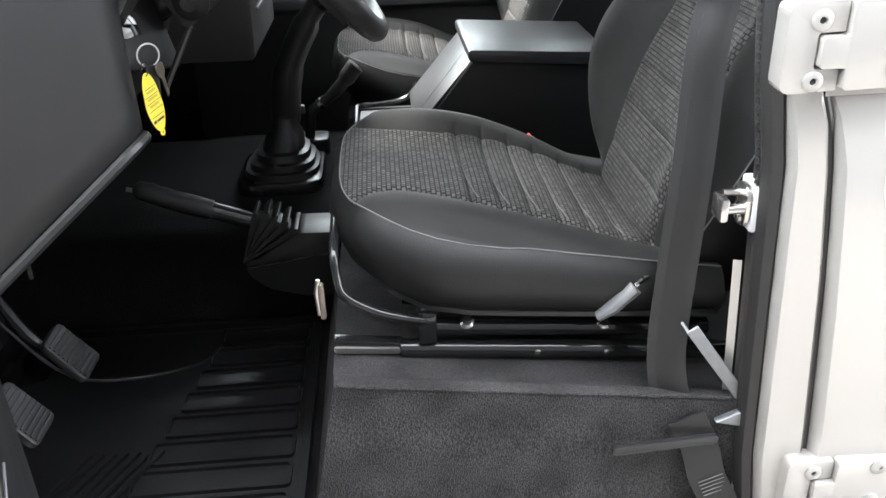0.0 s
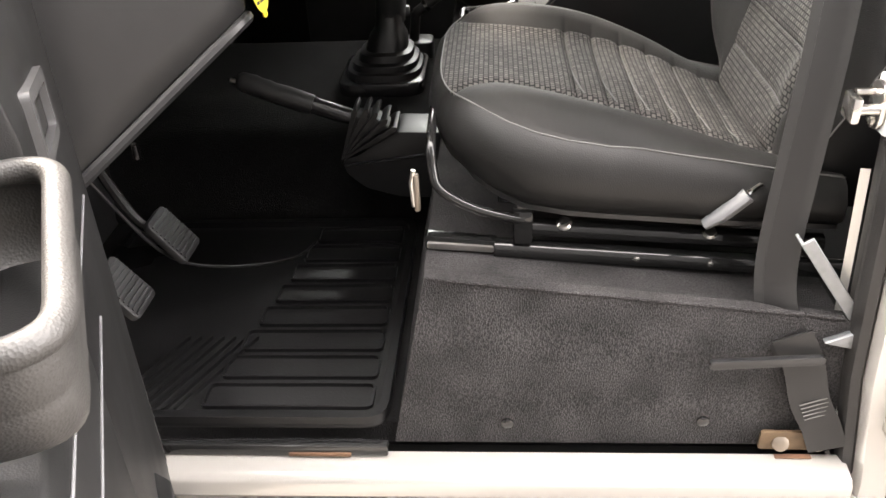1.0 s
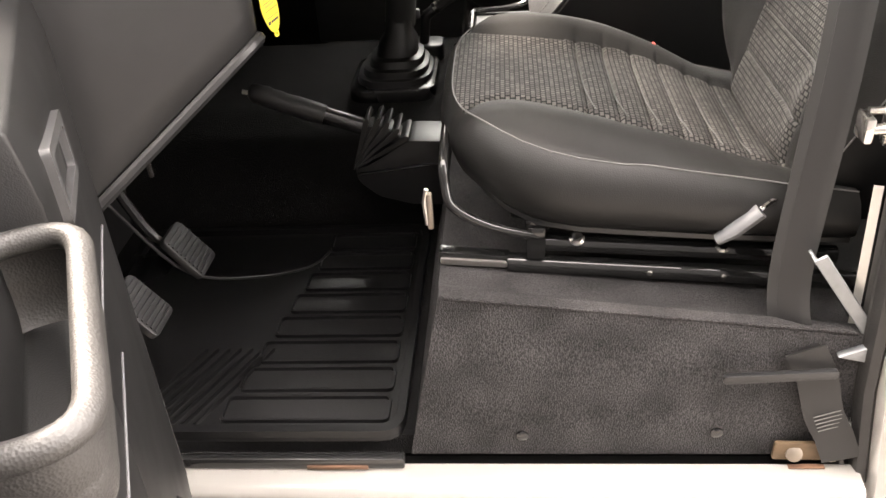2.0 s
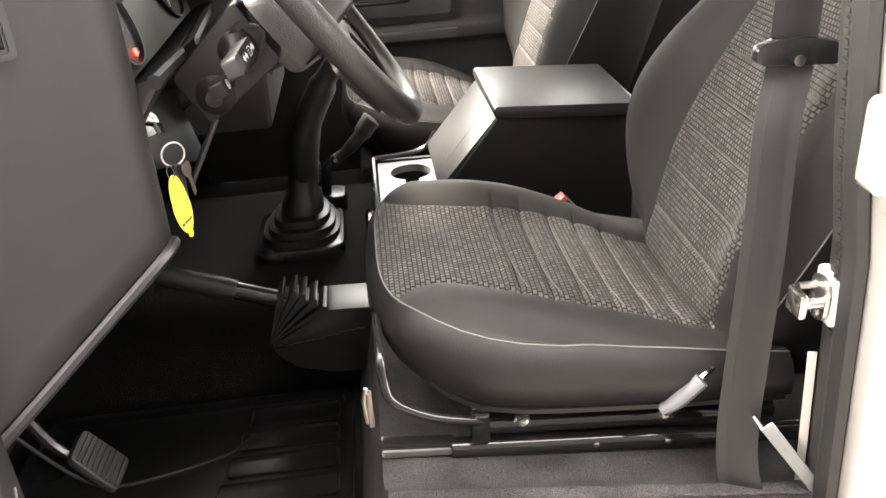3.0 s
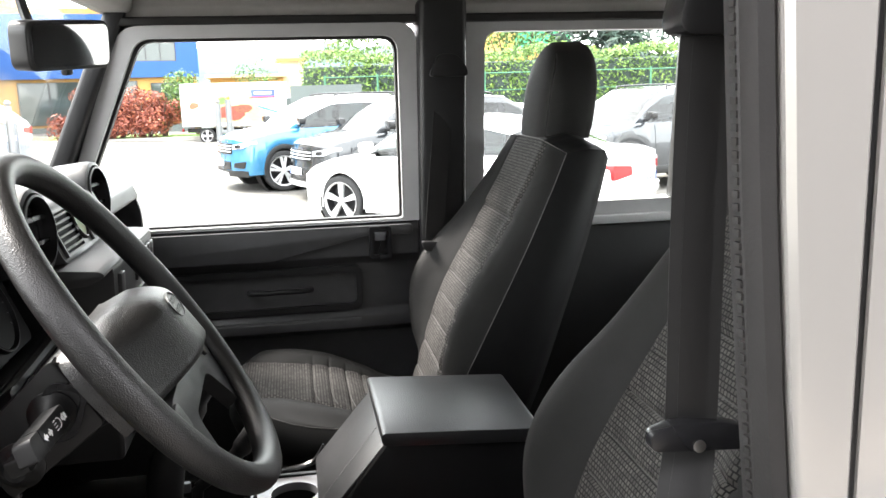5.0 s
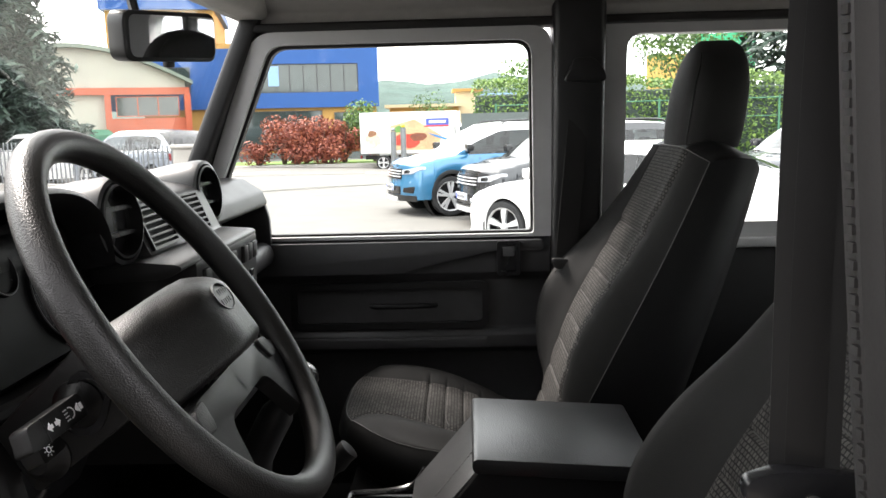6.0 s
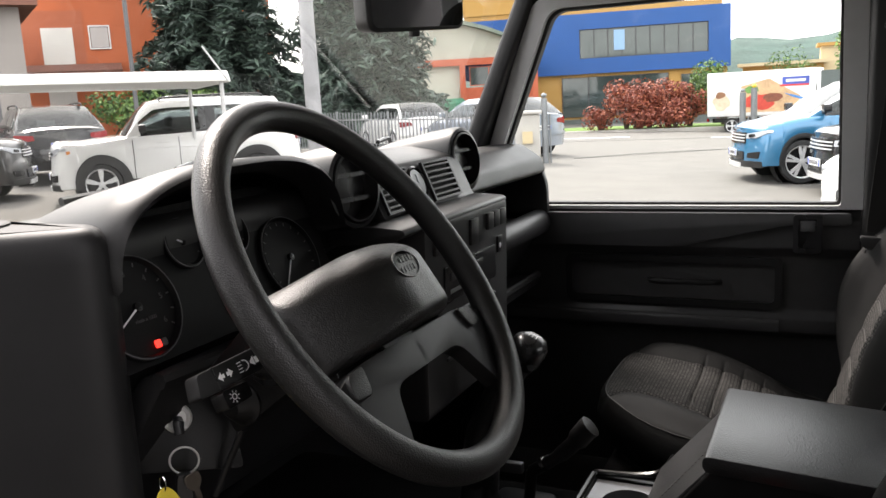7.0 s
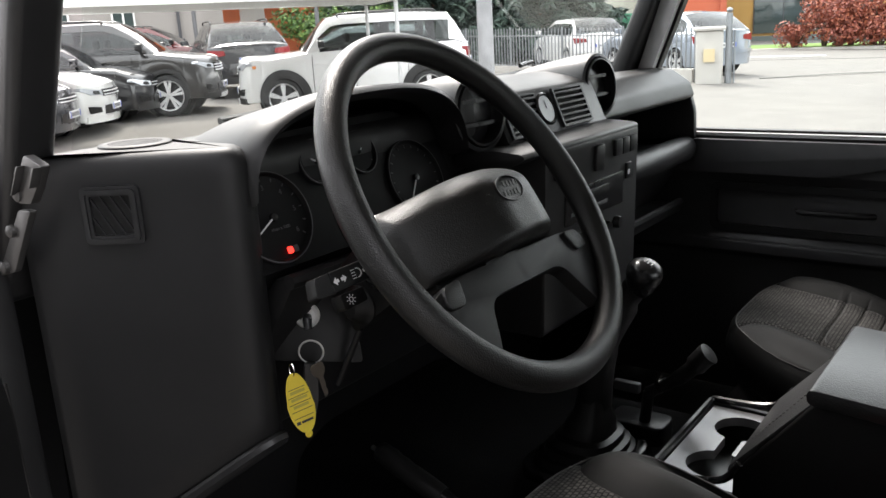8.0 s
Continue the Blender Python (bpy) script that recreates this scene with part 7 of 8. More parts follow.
    slab("grille", front, -hw * 0.52, hw * 0.52, z_top - (0.20 if tall else 0.13), z_top - 0.02, 0.010, PLASTIC_GLOSS, body, "dark grille")
    for k in range(3 if tall else 2):
        zz = z_top - 0.055 - 0.05 * k
        slab("grille_bar", front, -hw * 0.50, hw * 0.50, zz - 0.010, zz + 0.008, 0.024, ALLOY, body)
    slab("front_intake", front, -hw * 0.50, hw * 0.50, zb + 0.10, zb + 0.24, 0.012, PLASTIC_GLOSS, body, "lower air intake")
    slab("front_skirt", front, -hw * 0.93, hw * 0.93, zb - 0.02, zb + 0.085, 0.016, PLASTIC if clad else coat, body)
    if clad:
        slab("skid_plate", front, -hw * 0.42, hw * 0.42, zb - 0.03, zb + 0.05, 0.035, ALLOY, body, "pale skid plate")
        slab("rear_skirt", back, -hw * 0.93, hw * 0.93, zb - 0.02, zb + 0.16, 0.016, PLASTIC, body)
    slab("rear_bumper", back, -hw * 0.95, hw * 0.95, 0.48, 0.56, 0.035, coat, body)
    for s in (1, -1):
        hl = lamp("headlamp", [(s * hw * 0.54, z_top - 0.115), (s * hw * 0.80, z_top - 0.100), (s * hw * 0.985, z_top - 0.020), (s * hw * 0.965, z_top + 0.030), (s * hw * 0.80, z_top - 0.002), (s * hw * 0.54, z_top - 0.035)], front, 0.014, LAMP_GLASS, ob, "clear headlamp")
        lamp("lamp_core", [(s * hw * 0.62, z_top - 0.095), (s * hw * 0.74, z_top - 0.090), (s * hw * 0.74, z_top - 0.030), (s * hw * 0.62, z_top - 0.045)], front, 0.018, PLASTIC_GLOSS, hl)
        lamp("fog_lamp", [(s * hw * 0.62, zb + 0.14), (s * hw * 0.86, zb + 0.13), (s * hw * 0.90, zb + 0.25), (s * hw * 0.64, zb + 0.22)], front, 0.012, PLASTIC_GLOSS, ob)
        lamp("tail_lamp", [(s * hw * 0.58, belt - 0.19), (s * hw * 0.97, belt - 0.23), (s * hw * 0.97, belt - 0.06), (s * hw * 0.60, belt - 0.09)], back, 0.014, TAIL_RED, ob, "red tail lamp")
        yv = s * (hw + 0.015)
        part("mirror_stem", new_box((xa - 0.46, min(s * hw * 0.90, yv), belt + 0.02), (xa - 0.40, max(s * hw * 0.90, yv), belt + 0.055), 0.01), PLASTIC_GLOSS, ob)
        part("door_mirror", prism(rounded([(s * (hw - 0.01), belt + 0.045), (s * (hw + 0.19), belt + 0.05), (s * (hw + 0.20), belt + 0.17), (s * (hw + 0.02), belt + 0.18)], 0.04, 4), "x", xa - 0.47, xa - 0.36, 0.03, 3), PLASTIC_GLOSS if clad else coat, ob, "door mirror")
        for xh in (-axle * 0.40, -axle * 0.77):
            yh = s * flank(0.75, belt)
            part("door_handle", new_box((xh - 0.10, yh - 0.02, belt - 0.15), (xh + 0.10, yh + 0.028, belt - 0.122), 0.01), coat, ob)
        for xs0 in (-r * 1.55, -axle * 0.50, -axle * 0.86):
            run = []
            for t in (0.06, 0.2, 0.42, 0.62, 0.80, 0.92):
                zz = zb + (belt - zb) * t
                if sill(xs0) < zz:
                    run.append((xs0, s * (flank(t, zz) + 0.0012), zz))
            if len(run) > 1:
                part("door_seam", tube(run, 0.005, 4), UNLIT_BLACK, ob)
        run = [warp((x, s * (flank(0.55, 0.75) + 0.002), belt - 0.22 + 0.02 * (x / axle))) for x in (-0.55, -1.0, -1.5, -2.0, -axle + 0.5)]
        part("side_crease", tube(run, 0.006, 4), coat, ob)
        if square:
            c = warp((front - 0.20, s * flank(0.85, nose_z), nose_z - 0.14))
            part("marker_lamp", new_box((c.x - 0.035, c.y - 0.012, c.z - 0.06), (c.x + 0.035, c.y + 0.012, c.z + 0.06), 0.008), AMBER, ob, "amber side marker lamp")
        if clad:
            part("side_sill", new_box((-axle + R + 0.02, s * hw * 0.985 - 0.02, zb - 0.03), (-R - 0.02, s * hw * 0.985 + 0.02, zb + 0.11), 0.012), PLASTIC, body)
    if plate:
        for x, z in ((front, zb + 0.155), (back, belt - 0.36 if tall else 0.62)):
            d = 1 if x > back + 1 else -1
            px = warp((x, 0, z)).x
            a, b2 = sorted((px + d * 0.010, px + d * 0.030))
            pl = part("number_plate", new_box((a, -0.26, z), (b2, 0.26, z + 0.11), 0.003), PLATE, ob, "white plate with blue ends")
            a, b2 = sorted((px + d * 0.028, px + d * 0.0325))
            for s in (1, -1):
                part("plate_band", new_box((a, s * 0.24 - 0.018, z + 0.004), (b2, s * 0.24 + 0.018, z + 0.106)), PLATE_BLUE, pl)
            for k in range(7):
                part("plate_bar", new_box((a, -0.19 + 0.056 * k, z + 0.025), (b2, -0.158 + 0.056 * k, z + 0.085)), INK, pl)
    # set down with the chosen wheel on its place
    yaw = math.atan2(h.y, h.x)
    left = Vector((-h.y, h.x, 0))
    at = Vector((*wheel_at, 0)) - left * side * (hw - 0.02)
    ob.matrix_basis = Matrix.Translation((at.x, at.y, ground_z(at.x, at.y))) @ Matrix.Rotation(yaw, 4, "Z")
    return ob


#        L     W     H     hood  belt  r     front axle  xa    xb     xc     xd    spokes
SUV = (4.37, 1.90, 1.63, 1.02, 1.10, 0.36, 0.88, 2.66, 0.10, -0.85, -2.70, -3.36, 10)
SUV_BOXY = (4.25, 1.80, 1.69, 1.06, 1.12, 0.35, 0.80, 2.57, -0.30, -0.80, -3.05, -3.36, 5)
SUV_BIG = (4.85, 1.95, 1.76, 1.10, 1.18, 0.38, 0.92, 2.85, 0.02, -0.85, -3.25, -3.84, 10)
SEDAN = (4.60, 1.80, 1.40, 0.86, 0.94, 0.34, 0.82, 2.76, -0.10, -0.98, -2.15, -3.30, 5)
HATCH = (4.25, 1.78, 1.47, 0.92, 0.98, 0.32, 0.85, 2.60, 0.05, -0.80, -2.70, -3.32, 10)
car("light blue compact suv with a white roof, parked in a row", (-0.19, 15.4), (-0.95, -0.31), 1, SUV, P_BLUE, P_WHITE)
car("dark grey compact suv parked beside a blue one", (1.15, 13.4), (-0.95, -0.31), 1, SUV, P_DARK)
car("white saloon with star-spoked wheels, parked aslant", (0.55, 11.25), (-0.78, 0.63), 1, SEDAN, P_WHITE, None, True, False)
car("slate grey large suv parked before the hedge", (5.65, 14.0), (-0.95, -0.31), 1, SUV_BIG, P_GREY)
car("white hatchback parked before the hedge", (2.1, 15.2), (-0.95, -0.31), 1, HATCH, P_WHITE, None, True, False)
car("white boxy small suv with black arches", (-10.71, 10.74), (-0.70, -0.71), 1, SUV_BOXY, P_WHITE, square=True)
car("black suv seen from behind at the fence", (-17.96, 14.35), (-0.86, 0.51), 1, SUV, P_BLACK)
car("brownish black suv parked in the far row", (-13.3, 10.25), (0.72, 0.69), -1, SUV_BIG, P_UMBER)
car("black hatchback with chrome grille in the far row", (-13.57, 9.06), (0.72, 0.69), -1, HATCH, P_BLACK, None, True, False)
car("white small car in the far row", (-12.61, 7.47), (0.72, 0.69), -1, HATCH, P_WHITE, None, True, False)
car("dark grey hatchback at the end of the far row", (-11.96, 6.33), (0.72, 0.69), -1, HATCH, P_GREY, None, True, False)
car("dark red suv behind the far row", (-20.2, 15.9), (0.72, 0.69), -1, SUV, P_RED)
car("white small car behind the boxy suv", (-12.2, 12.55), (-0.70, -0.71), 1, HATCH, P_WHITE, None, True, False)
car("silver blue hatchback waiting beyond the gate", (-9.75, 21.9), (-0.86, 0.51), 1, HATCH, P_SILVER, None, True, False)
car("pale hatchback parked behind the railing", (-14.2, 25.6), (-0.75, 0.66), 1, HATCH, P_WHITE, None, True, False)

# white 4x4 with a slatted grille
def old_truck():
    ob = thing("car", (0, 0, 0), "white boxy off-roader with a slatted grille", "car", "parked cars")
    body = part("body", new_box((-3.9, -0.84, 0.45), (-0.15, 0.84, 1.18), 0.04, 3), P_WHITE, ob)
    part("cabin", prism([(-3.9, 1.18), (-3.9, 1.95), (-1.75, 1.95), (-1.45, 1.18)], "y", -0.80, 0.80, 0.04, 3), P_WHITE, ob)
    part("windscreen", prism([(-1.70, 1.86), (-1.46, 1.26), (-1.43, 1.26), (-1.67, 1.86)], "y", -0.70, 0.70), CAR_GLASS, ob)
    for s in (1, -1):
        part("wing", new_box((-1.35, s * 0.66 - 0.20, 0.62), (0.0, s * 0.66 + 0.20, 1.08), 0.03, 3), P_WHITE, body)
        part("headlamp", turned([(0.10, 0.0), (0.10, 0.02), (0.06, 0.05), (0.0, 0.055)], Matrix.Translation((0.0, s * 0.60, 0.88)) @ basis((1, 0, 0)), 24, cap=False), LAMP_GLASS, ob)
        part("indicator", turned([(0.04, 0.0), (0.035, 0.03)], Matrix.Translation((0.0, s * 0.78, 0.93)) @ basis((1, 0, 0)), 16), AMBER, ob, "amber indicator")
        part("side_window", new_box((-2.9, s * 0.80 - 0.012, 1.30), (-1.75, s * 0.80 + 0.012, 1.82), 0.01), CAR_GLASS, ob)
        for x in (-0.75, -3.1):
            car_wheel(ob, x, s * 0.74, 0.39, s, 6)
    g = part("grille", new_box((-0.16, -0.44, 0.62), (-0.04, 0.44, 1.12), 0.01), PLASTIC_GLOSS, ob, "black grille with pale slats")
    for k in range(9):
        part("grille_slat", new_box((-0.05, -0.42, 0.650 + 0.050 * k), (-0.015, 0.42, 0.672 + 0.050 * k), 0.004), PLASTIC_GREY if k % 4 == 3 else P_WHITE, g)
    part("bumper", new_box((-0.1, -0.86, 0.42), (0.16, 0.86, 0.58), 0.02), PLASTIC, ob)
    pl = part("number_plate", new_box((0.16, -0.26, 0.44), (0.172, 0.26, 0.55)), PLATE, ob)
    part("plate_band", new_box((0.17, -0.26, 0.44), (0.175, -0.21, 0.55)), PLATE_BLUE, pl)
    for k in range(7):
        part("plate_bar", new_box((0.171, -0.17 + 0.05 * k, 0.465), (0.175, -0.14 + 0.05 * k, 0.525)), INK, pl)
    h = Vector((-0.75, -0.66))
    ob.matrix_basis = Matrix.Translation((5.3, 9.7, ground_z(5.3, 9.7) - 0.02)) @ Matrix.Rotation(math.atan2(h.y, h.x), 4, "Z")
old_truck()

# delivery truck with a printed box
def delivery_truck():
    ob = thing("delivery_truck", (0, 0, 0), "white refrigerated delivery truck with food pictures on its box", "truck")
    WHITE_BOX = mat("white truck panel", (0.72, 0.72, 0.72), 0.35, vary=0.04)
    b = part("cargo_box", new_box((-2.4, -1.0, 0.80), (2.2, 1.0, 2.75), 0.03), WHITE_BOX, ob)
    def patch(name, outline, color, y=-1.004, rough=0.5, h=0.004):
        part(name, prism(outline, "y", y - h, y, 0, 1), mat("print " + name, color, rough, vary=0.35, scale=9), b)
    def blob(cx, cz, rx, rz, n=16, seed=1):
        rnd = random.Random(seed)
        return [(cx + rx * math.cos(a) * rnd.uniform(0.75, 1.1), cz + rz * math.sin(a) * rnd.uniform(0.75, 1.1)) for a in (2 * math.pi * k / n for k in range(n))]
    patch("picture_ground", [(-0.9, 0.95), (1.4, 0.95), (1.6, 1.6), (0.3, 2.4), (-0.9, 2.1)], (0.55, 0.36, 0.20))
    patch("red_food", blob(-0.1, 1.40, 0.75, 0.36, 18, 3), (0.50, 0.05, 0.03), -1.010)
    patch("dark_food", blob(0.45, 1.55, 0.45, 0.22, 14, 5), (0.20, 0.06, 0.03), -1.016)
    patch("green_food", blob(-0.45, 1.95, 0.35, 0.18, 12, 7), (0.12, 0.25, 0.06), -1.016)
    patch("pale_food", blob(-1.75, 1.45, 0.42, 0.40, 14, 9), (0.62, 0.52, 0.38), -1.010)
    patch("brown_food", blob(-1.8, 1.75, 0.25, 0.16, 12, 11), (0.25, 0.12, 0.06), -1.016)
    patch("red_band", [(0.75, 2.02), (1.95, 2.02), (1.95, 2.10), (0.75, 2.10)], (0.6, 0.05, 0.05), -1.010)
    patch("blue_band", [(0.85, 2.10), (1.95, 2.10), (1.95, 2.42), (0.85, 2.42)], (0.06, 0.10, 0.42), -1.010)
    patch("label_bar", [(1.0, 2.20), (1.8, 2.20), (1.8, 2.32), (1.0, 2.32)], (0.75, 0.75, 0.78), -1.016)
    patch("blue_sweep", [(0.9, 1.75), (1.3, 1.55), (2.1, 1.30), (2.1, 1.38), (1.4, 1.62)], (0.05, 0.22, 0.55), -1.016)
    cab = part("cab", prism(rounded([(2.25, 0.55), (2.25, 2.15), (2.75, 2.15), (3.35, 1.45), (3.85, 1.20), (3.95, 0.55)], 0.06, 4), "y", -0.95, 0.95, 0.05, 3), P_WHITE, ob)
    part("cab_window", prism([(2.45, 1.45), (2.45, 2.0), (2.75, 2.0), (3.20, 1.45)], "y", -0.965, 0.965), CAR_GLASS, cab)
    part("windscreen", prism([(2.84, 2.06), (3.36, 1.48), (3.40, 1.50), (2.88, 2.08)], "y", -0.80, 0.80), CAR_GLASS, cab)
    part("lower_trim", new_box((2.3, -0.97, 0.48), (3.97, 0.97, 0.72), 0.03), PLASTIC, cab)
    part("chassis", new_box((-2.3, -0.45, 0.50), (2.4, 0.45, 0.70)), STEEL_BLACK, ob)
    for s in (1, -1):
        part("side_guard", new_box((-0.7, s * 0.95 - 0.03, 0.45), (1.7, s * 0.95 + 0.03, 0.62), 0.01), ZINC, ob)
        for k in range(5):
            part("guard_post", new_box((-0.6 + 0.5 * k, s * 0.95 - 0.02, 0.6), (-0.55 + 0.5 * k, s * 0.95 + 0.02, 0.82)), ZINC, ob)
        part("tail_lamp", new_box((-2.43, s * 0.85 - 0.12, 0.58), (-2.36, s * 0.85 + 0.12, 0.72), 0.01), TAIL_RED, ob)
        for x in (3.1, -1.3):
            car_wheel(ob, x, s * 0.86, 0.36, s, 8)
    ob.matrix_basis = Matrix.Translation((-2.5, 41.7, ground_z(-2.5, 41.7))) @ Matrix.Rotation(radians(-8), 4, "Z")
delivery_truck()

# ---- buildings ----
def at_frame(px, py, rx, ry):
    """A building's own axes: x along its front, y away from the yard, z up."""
    r = Vector((rx, ry, 0)).normalized()
    a = Vector((-r.y, r.x, 0))
    return Matrix.Translation((px, py, 0)) @ Matrix((r, a, Vector((0, 0, 1)))).transposed().to_4x4()


def wall_part(name, m, x0, z0, x1, z1, y0, y1, material, parent, bevel=0.0, label=""):
    return part(name, new_box((x0, y0, z0), (x1, y1, z1), bevel, 1, m), material, parent, label)


def window_part(m, x0, z0, x1, z1, y, parent, frame_material, panes=1, glass=None):
    f = 0.05
    w = part("window", frame_ring([(x0, z0), (x1, z0), (x1, z1), (x0, z1)], [(x0 + f, z0 + f), (x1 - f, z0 + f), (x1 - f, z1 - f), (x0 + f, z1 - f)], "y", y - 0.06, y + 0.06), frame_material, parent)
    w.data.transform(m)
    for k in range(panes):
        a, b = x0 + f + (x1 - x0 - 2 * f) * k / panes, x0 + f + (x1 - x0 - 2 * f) * (k + 1) / panes
        part("pane", new_box((a + 0.01, y - 0.01, z0 + f), (b - 0.01, y + 0.01, z1 - f), 0, 1, m), glass or OFFICE_GLASS, w)
        if k:
            part("mullion", new_box((a - 0.03, y - 0.05, z0 + f), (a + 0.03, y + 0.03, z1 - f), 0, 1, m), frame_material, w)
    return w


BLUE_WALL = mat("cobalt blue cladding", (0.004, 0.065, 0.25), 0.55, vary=0.08, scale=0.6)
YELLOW_WALL = mat("ochre render", (0.42, 0.24, 0.07), 0.85, vary=0.12, scale=0.8)
ORANGE_WALL = mat("terracotta render", (0.50, 0.13, 0.05), 0.85, vary=0.12, scale=0.7, bump=0.2, bscale=40)
GREY_WALL = mat("grey render", (0.24, 0.22, 0.205), 0.9, vary=0.12, scale=0.8)
WHITE_FRAME = mat("white window frame", (0.7, 0.7, 0.68), 0.5, vary=0.04)
DARK_FRAME = mat("dark window frame", (0.04, 0.04, 0.045), 0.5, vary=0.1)
SHUTTER = mat("white roller shutter", (0.62, 0.60, 0.56), 0.6, vary=0.06)
ROOF_TILE = mat("brown roof tiles", (0.16, 0.07, 0.05), 0.85, vary=0.2, scale=6, bump=0.5, bscale=12)
BEIGE_WALL = mat("beige render", (0.52, 0.42, 0.26), 0.85, vary=0.1, scale=0.8)
PALE_BLUE = mat("pale blue panel", (0.22, 0.36, 0.55), 0.6, vary=0.08)
GREEN_ROOF = mat("pale green corrugated roof", (0.17, 0.21, 0.17), 0.6, vary=0.15, scale=0.8)
HALL_WALL = mat("translucent corrugated wall", (0.42, 0.42, 0.36), 0.6, vary=0.15, scale=1.0)
RED_BEAM = mat("red concrete frame", (0.42, 0.10, 0.05), 0.8, vary=0.12, scale=1)
SHELTER = mat("grey-green canvas", (0.10, 0.115, 0.11), 0.8, vary=0.1, scale=2)

# blue office building
m = at_frame(-12.15, 57.2, 0.977, 0.212)
blue = thing("office_building", (-12.15, 57.2, -0.9), "blue and ochre office building with ribbon windows", "building")
wall_part("lower_wall", m, -9.0, -1.2, 6.3, 2.75, 0.35, 12, YELLOW_WALL, blue)
wall_part("blue_storey", m, -11.0, 2.75, 6.47, 3.75, 0.0, 12, BLUE_WALL, blue, 0, "cobalt blue upper storey")
wall_part("blue_storey", m, -11.0, 5.65, 6.47, 6.67, 0.0, 12, BLUE_WALL, blue)
wall_part("blue_storey", m, 5.10, 3.75, 6.47, 5.65, 0.0, 12, BLUE_WALL, blue)
wall_part("blue_storey", m, -11.0, 3.75, -3.15, 5.65, 0.0, 12, BLUE_WALL, blue)
wall_part("top_storey", m, -11.0, 6.67, 6.0, 7.05, 0.5, 12, YELLOW_WALL, blue)
wall_part("stair_tower", m, -11.0, 7.05, -4.2, 9.2, 0.4, 12, YELLOW_WALL, blue, 0, "ochre stair tower")
wall_part("tower_cap", m, -11.3, 9.2, -3.9, 9.8, 0.0, 12, BLUE_WALL, blue)
window_part(m, -3.15, 3.75, 5.10, 5.65, 0.15, blue, DARK_FRAME, 9)
window_part(m, -4.4, -0.1, 2.6, 2.55, 0.30, blue, DARK_FRAME, 4)
window_part(m, 3.4, -0.1, 6.0, 2.4, 0.30, blue, DARK_FRAME, 2)
for x in (-9.6, -7.4):
    window_part(m, x, 3.9, x + 1.5, 5.5, -0.02, blue, DARK_FRAME, 2)
wall_part("blind", m, -0.9, 4.2, -0.2, 5.5, 0.05, 0.12, PALE_BLUE, blue)
wall_part("plinth", m, -4.6, -1.2, 6.4, -0.25, -0.05, 0.6, SHELTER, blue)

# arched hall with a red frame
m = at_frame(-20.9, 48.07, 0.914, 0.405)
hall = thing("hall", (-20.9, 48.07, -0.6), "arched hall with pale corrugated gable and red frame", "building")
arch = [(-7.5, 3.9)] + [(-7.5 + 12.5 * k / 24, 3.9 + 2.25 * math.sin(math.pi * (0.06 + 0.88 * k / 24))) for k in range(25)] + [(5.0, 3.9)]
part("gable", prism(arch, "y", 0.3, 0.5, 0, 1, m), HALL_WALL, hall, "corrugated translucent gable")
for k in range(40):
    x = -7.3 + 0.31 * k
    top = 3.9 + 2.25 * math.sin(math.pi * (0.06 + 0.88 * (x + 7.5) / 12.5))
    part("gable_rib", new_box((x - 0.03, 0.24, 3.95), (x + 0.03, 0.30, top - 0.1), 0, 1, m), HALL_WALL, hall)
ro = [(-7.9 + 13.3 * k / 24, 3.95 + 2.45 * math.sin(math.pi * (0.05 + 0.9 * k / 24))) for k in range(25)]
ri = [(x, z - 0.22) for x, z in ro]
part("arched_roof", prism(ro + ri[::-1], "y", -0.2, 18, 0, 1, m), GREEN_ROOF, hall, "curved green roof")
wall_part("beam", m, -8, 3.55, 5.2, 3.95, 0.1, 0.6, RED_BEAM, hall)
wall_part("lower_wall", m, -8, -0.8, 0.6, 3.55, 0.45, 0.7, HALL_WALL, hall)
wall_part("red_wall", m, 0.6, -0.8, 5.2, 2.2, 0.2, 0.7, RED_BEAM, hall)
window_part(m, 1.1, 2.3, 4.6, 3.45, 0.3, hall, RED_BEAM, 3)
for x in (-7.8, -3.6, 0.5, 4.9):
    wall_part("post", m, x, -0.8, x + 0.35, 3.6, 0.05, 0.6, RED_BEAM, hall)
wall_part("green_cover", m, -2.6, -0.6, 0.9, 1.6, -0.9, 0.2, mat("green tarpaulin", (0.03, 0.16, 0.09), 0.7, vary=0.2, scale=2), hall, 0.3)

# orange house
m = at_frame(-27.33, 26.7, 0.688, 0.725)
house = thing("house", (-27.33, 26.7, 0.4), "terracotta rendered house with white shutters", "building")
wall_part("wall", m, -3.46, -0.2, 3.9, 7.6, 0.0, 9.0, ORANGE_WALL, house)
wall_part("side_bay", m, 3.9, -0.2, 7.5, 7.2, 1.2, 9.0, ORANGE_WALL, house)
# Flat panel in darker terracotta paints the loggia's shade on the wall.
wall_part("loggia_back", m, -3.1, 3.72, -0.35, 5.9, -0.04, 0.02, mat("shaded terracotta render", (0.40, 0.12, 0.06), 0.85, vary=0.1, scale=0.9), house)
part("roof", prism([(-4.3, 7.5), (4.6, 7.5), (0.2, 9.4)], "y", -0.9, 9.8, 0, 1, m), ROOF_TILE, house, "brown tiled roof")
wall_part("roller_shutter", m, -1.95, 3.72, -0.78, 5.22, -0.10, -0.03, SHUTTER, house)
window_part(m, -0.18, 4.35, 0.64, 5.3, -0.02, house, WHITE_FRAME, 1)
wall_part("curtain", m, -0.1, 4.42, 0.56, 5.22, -0.05, -0.035, mat("pale curtain", (0.5, 0.46, 0.44), 0.9, vary=0.2, scale=8), house)
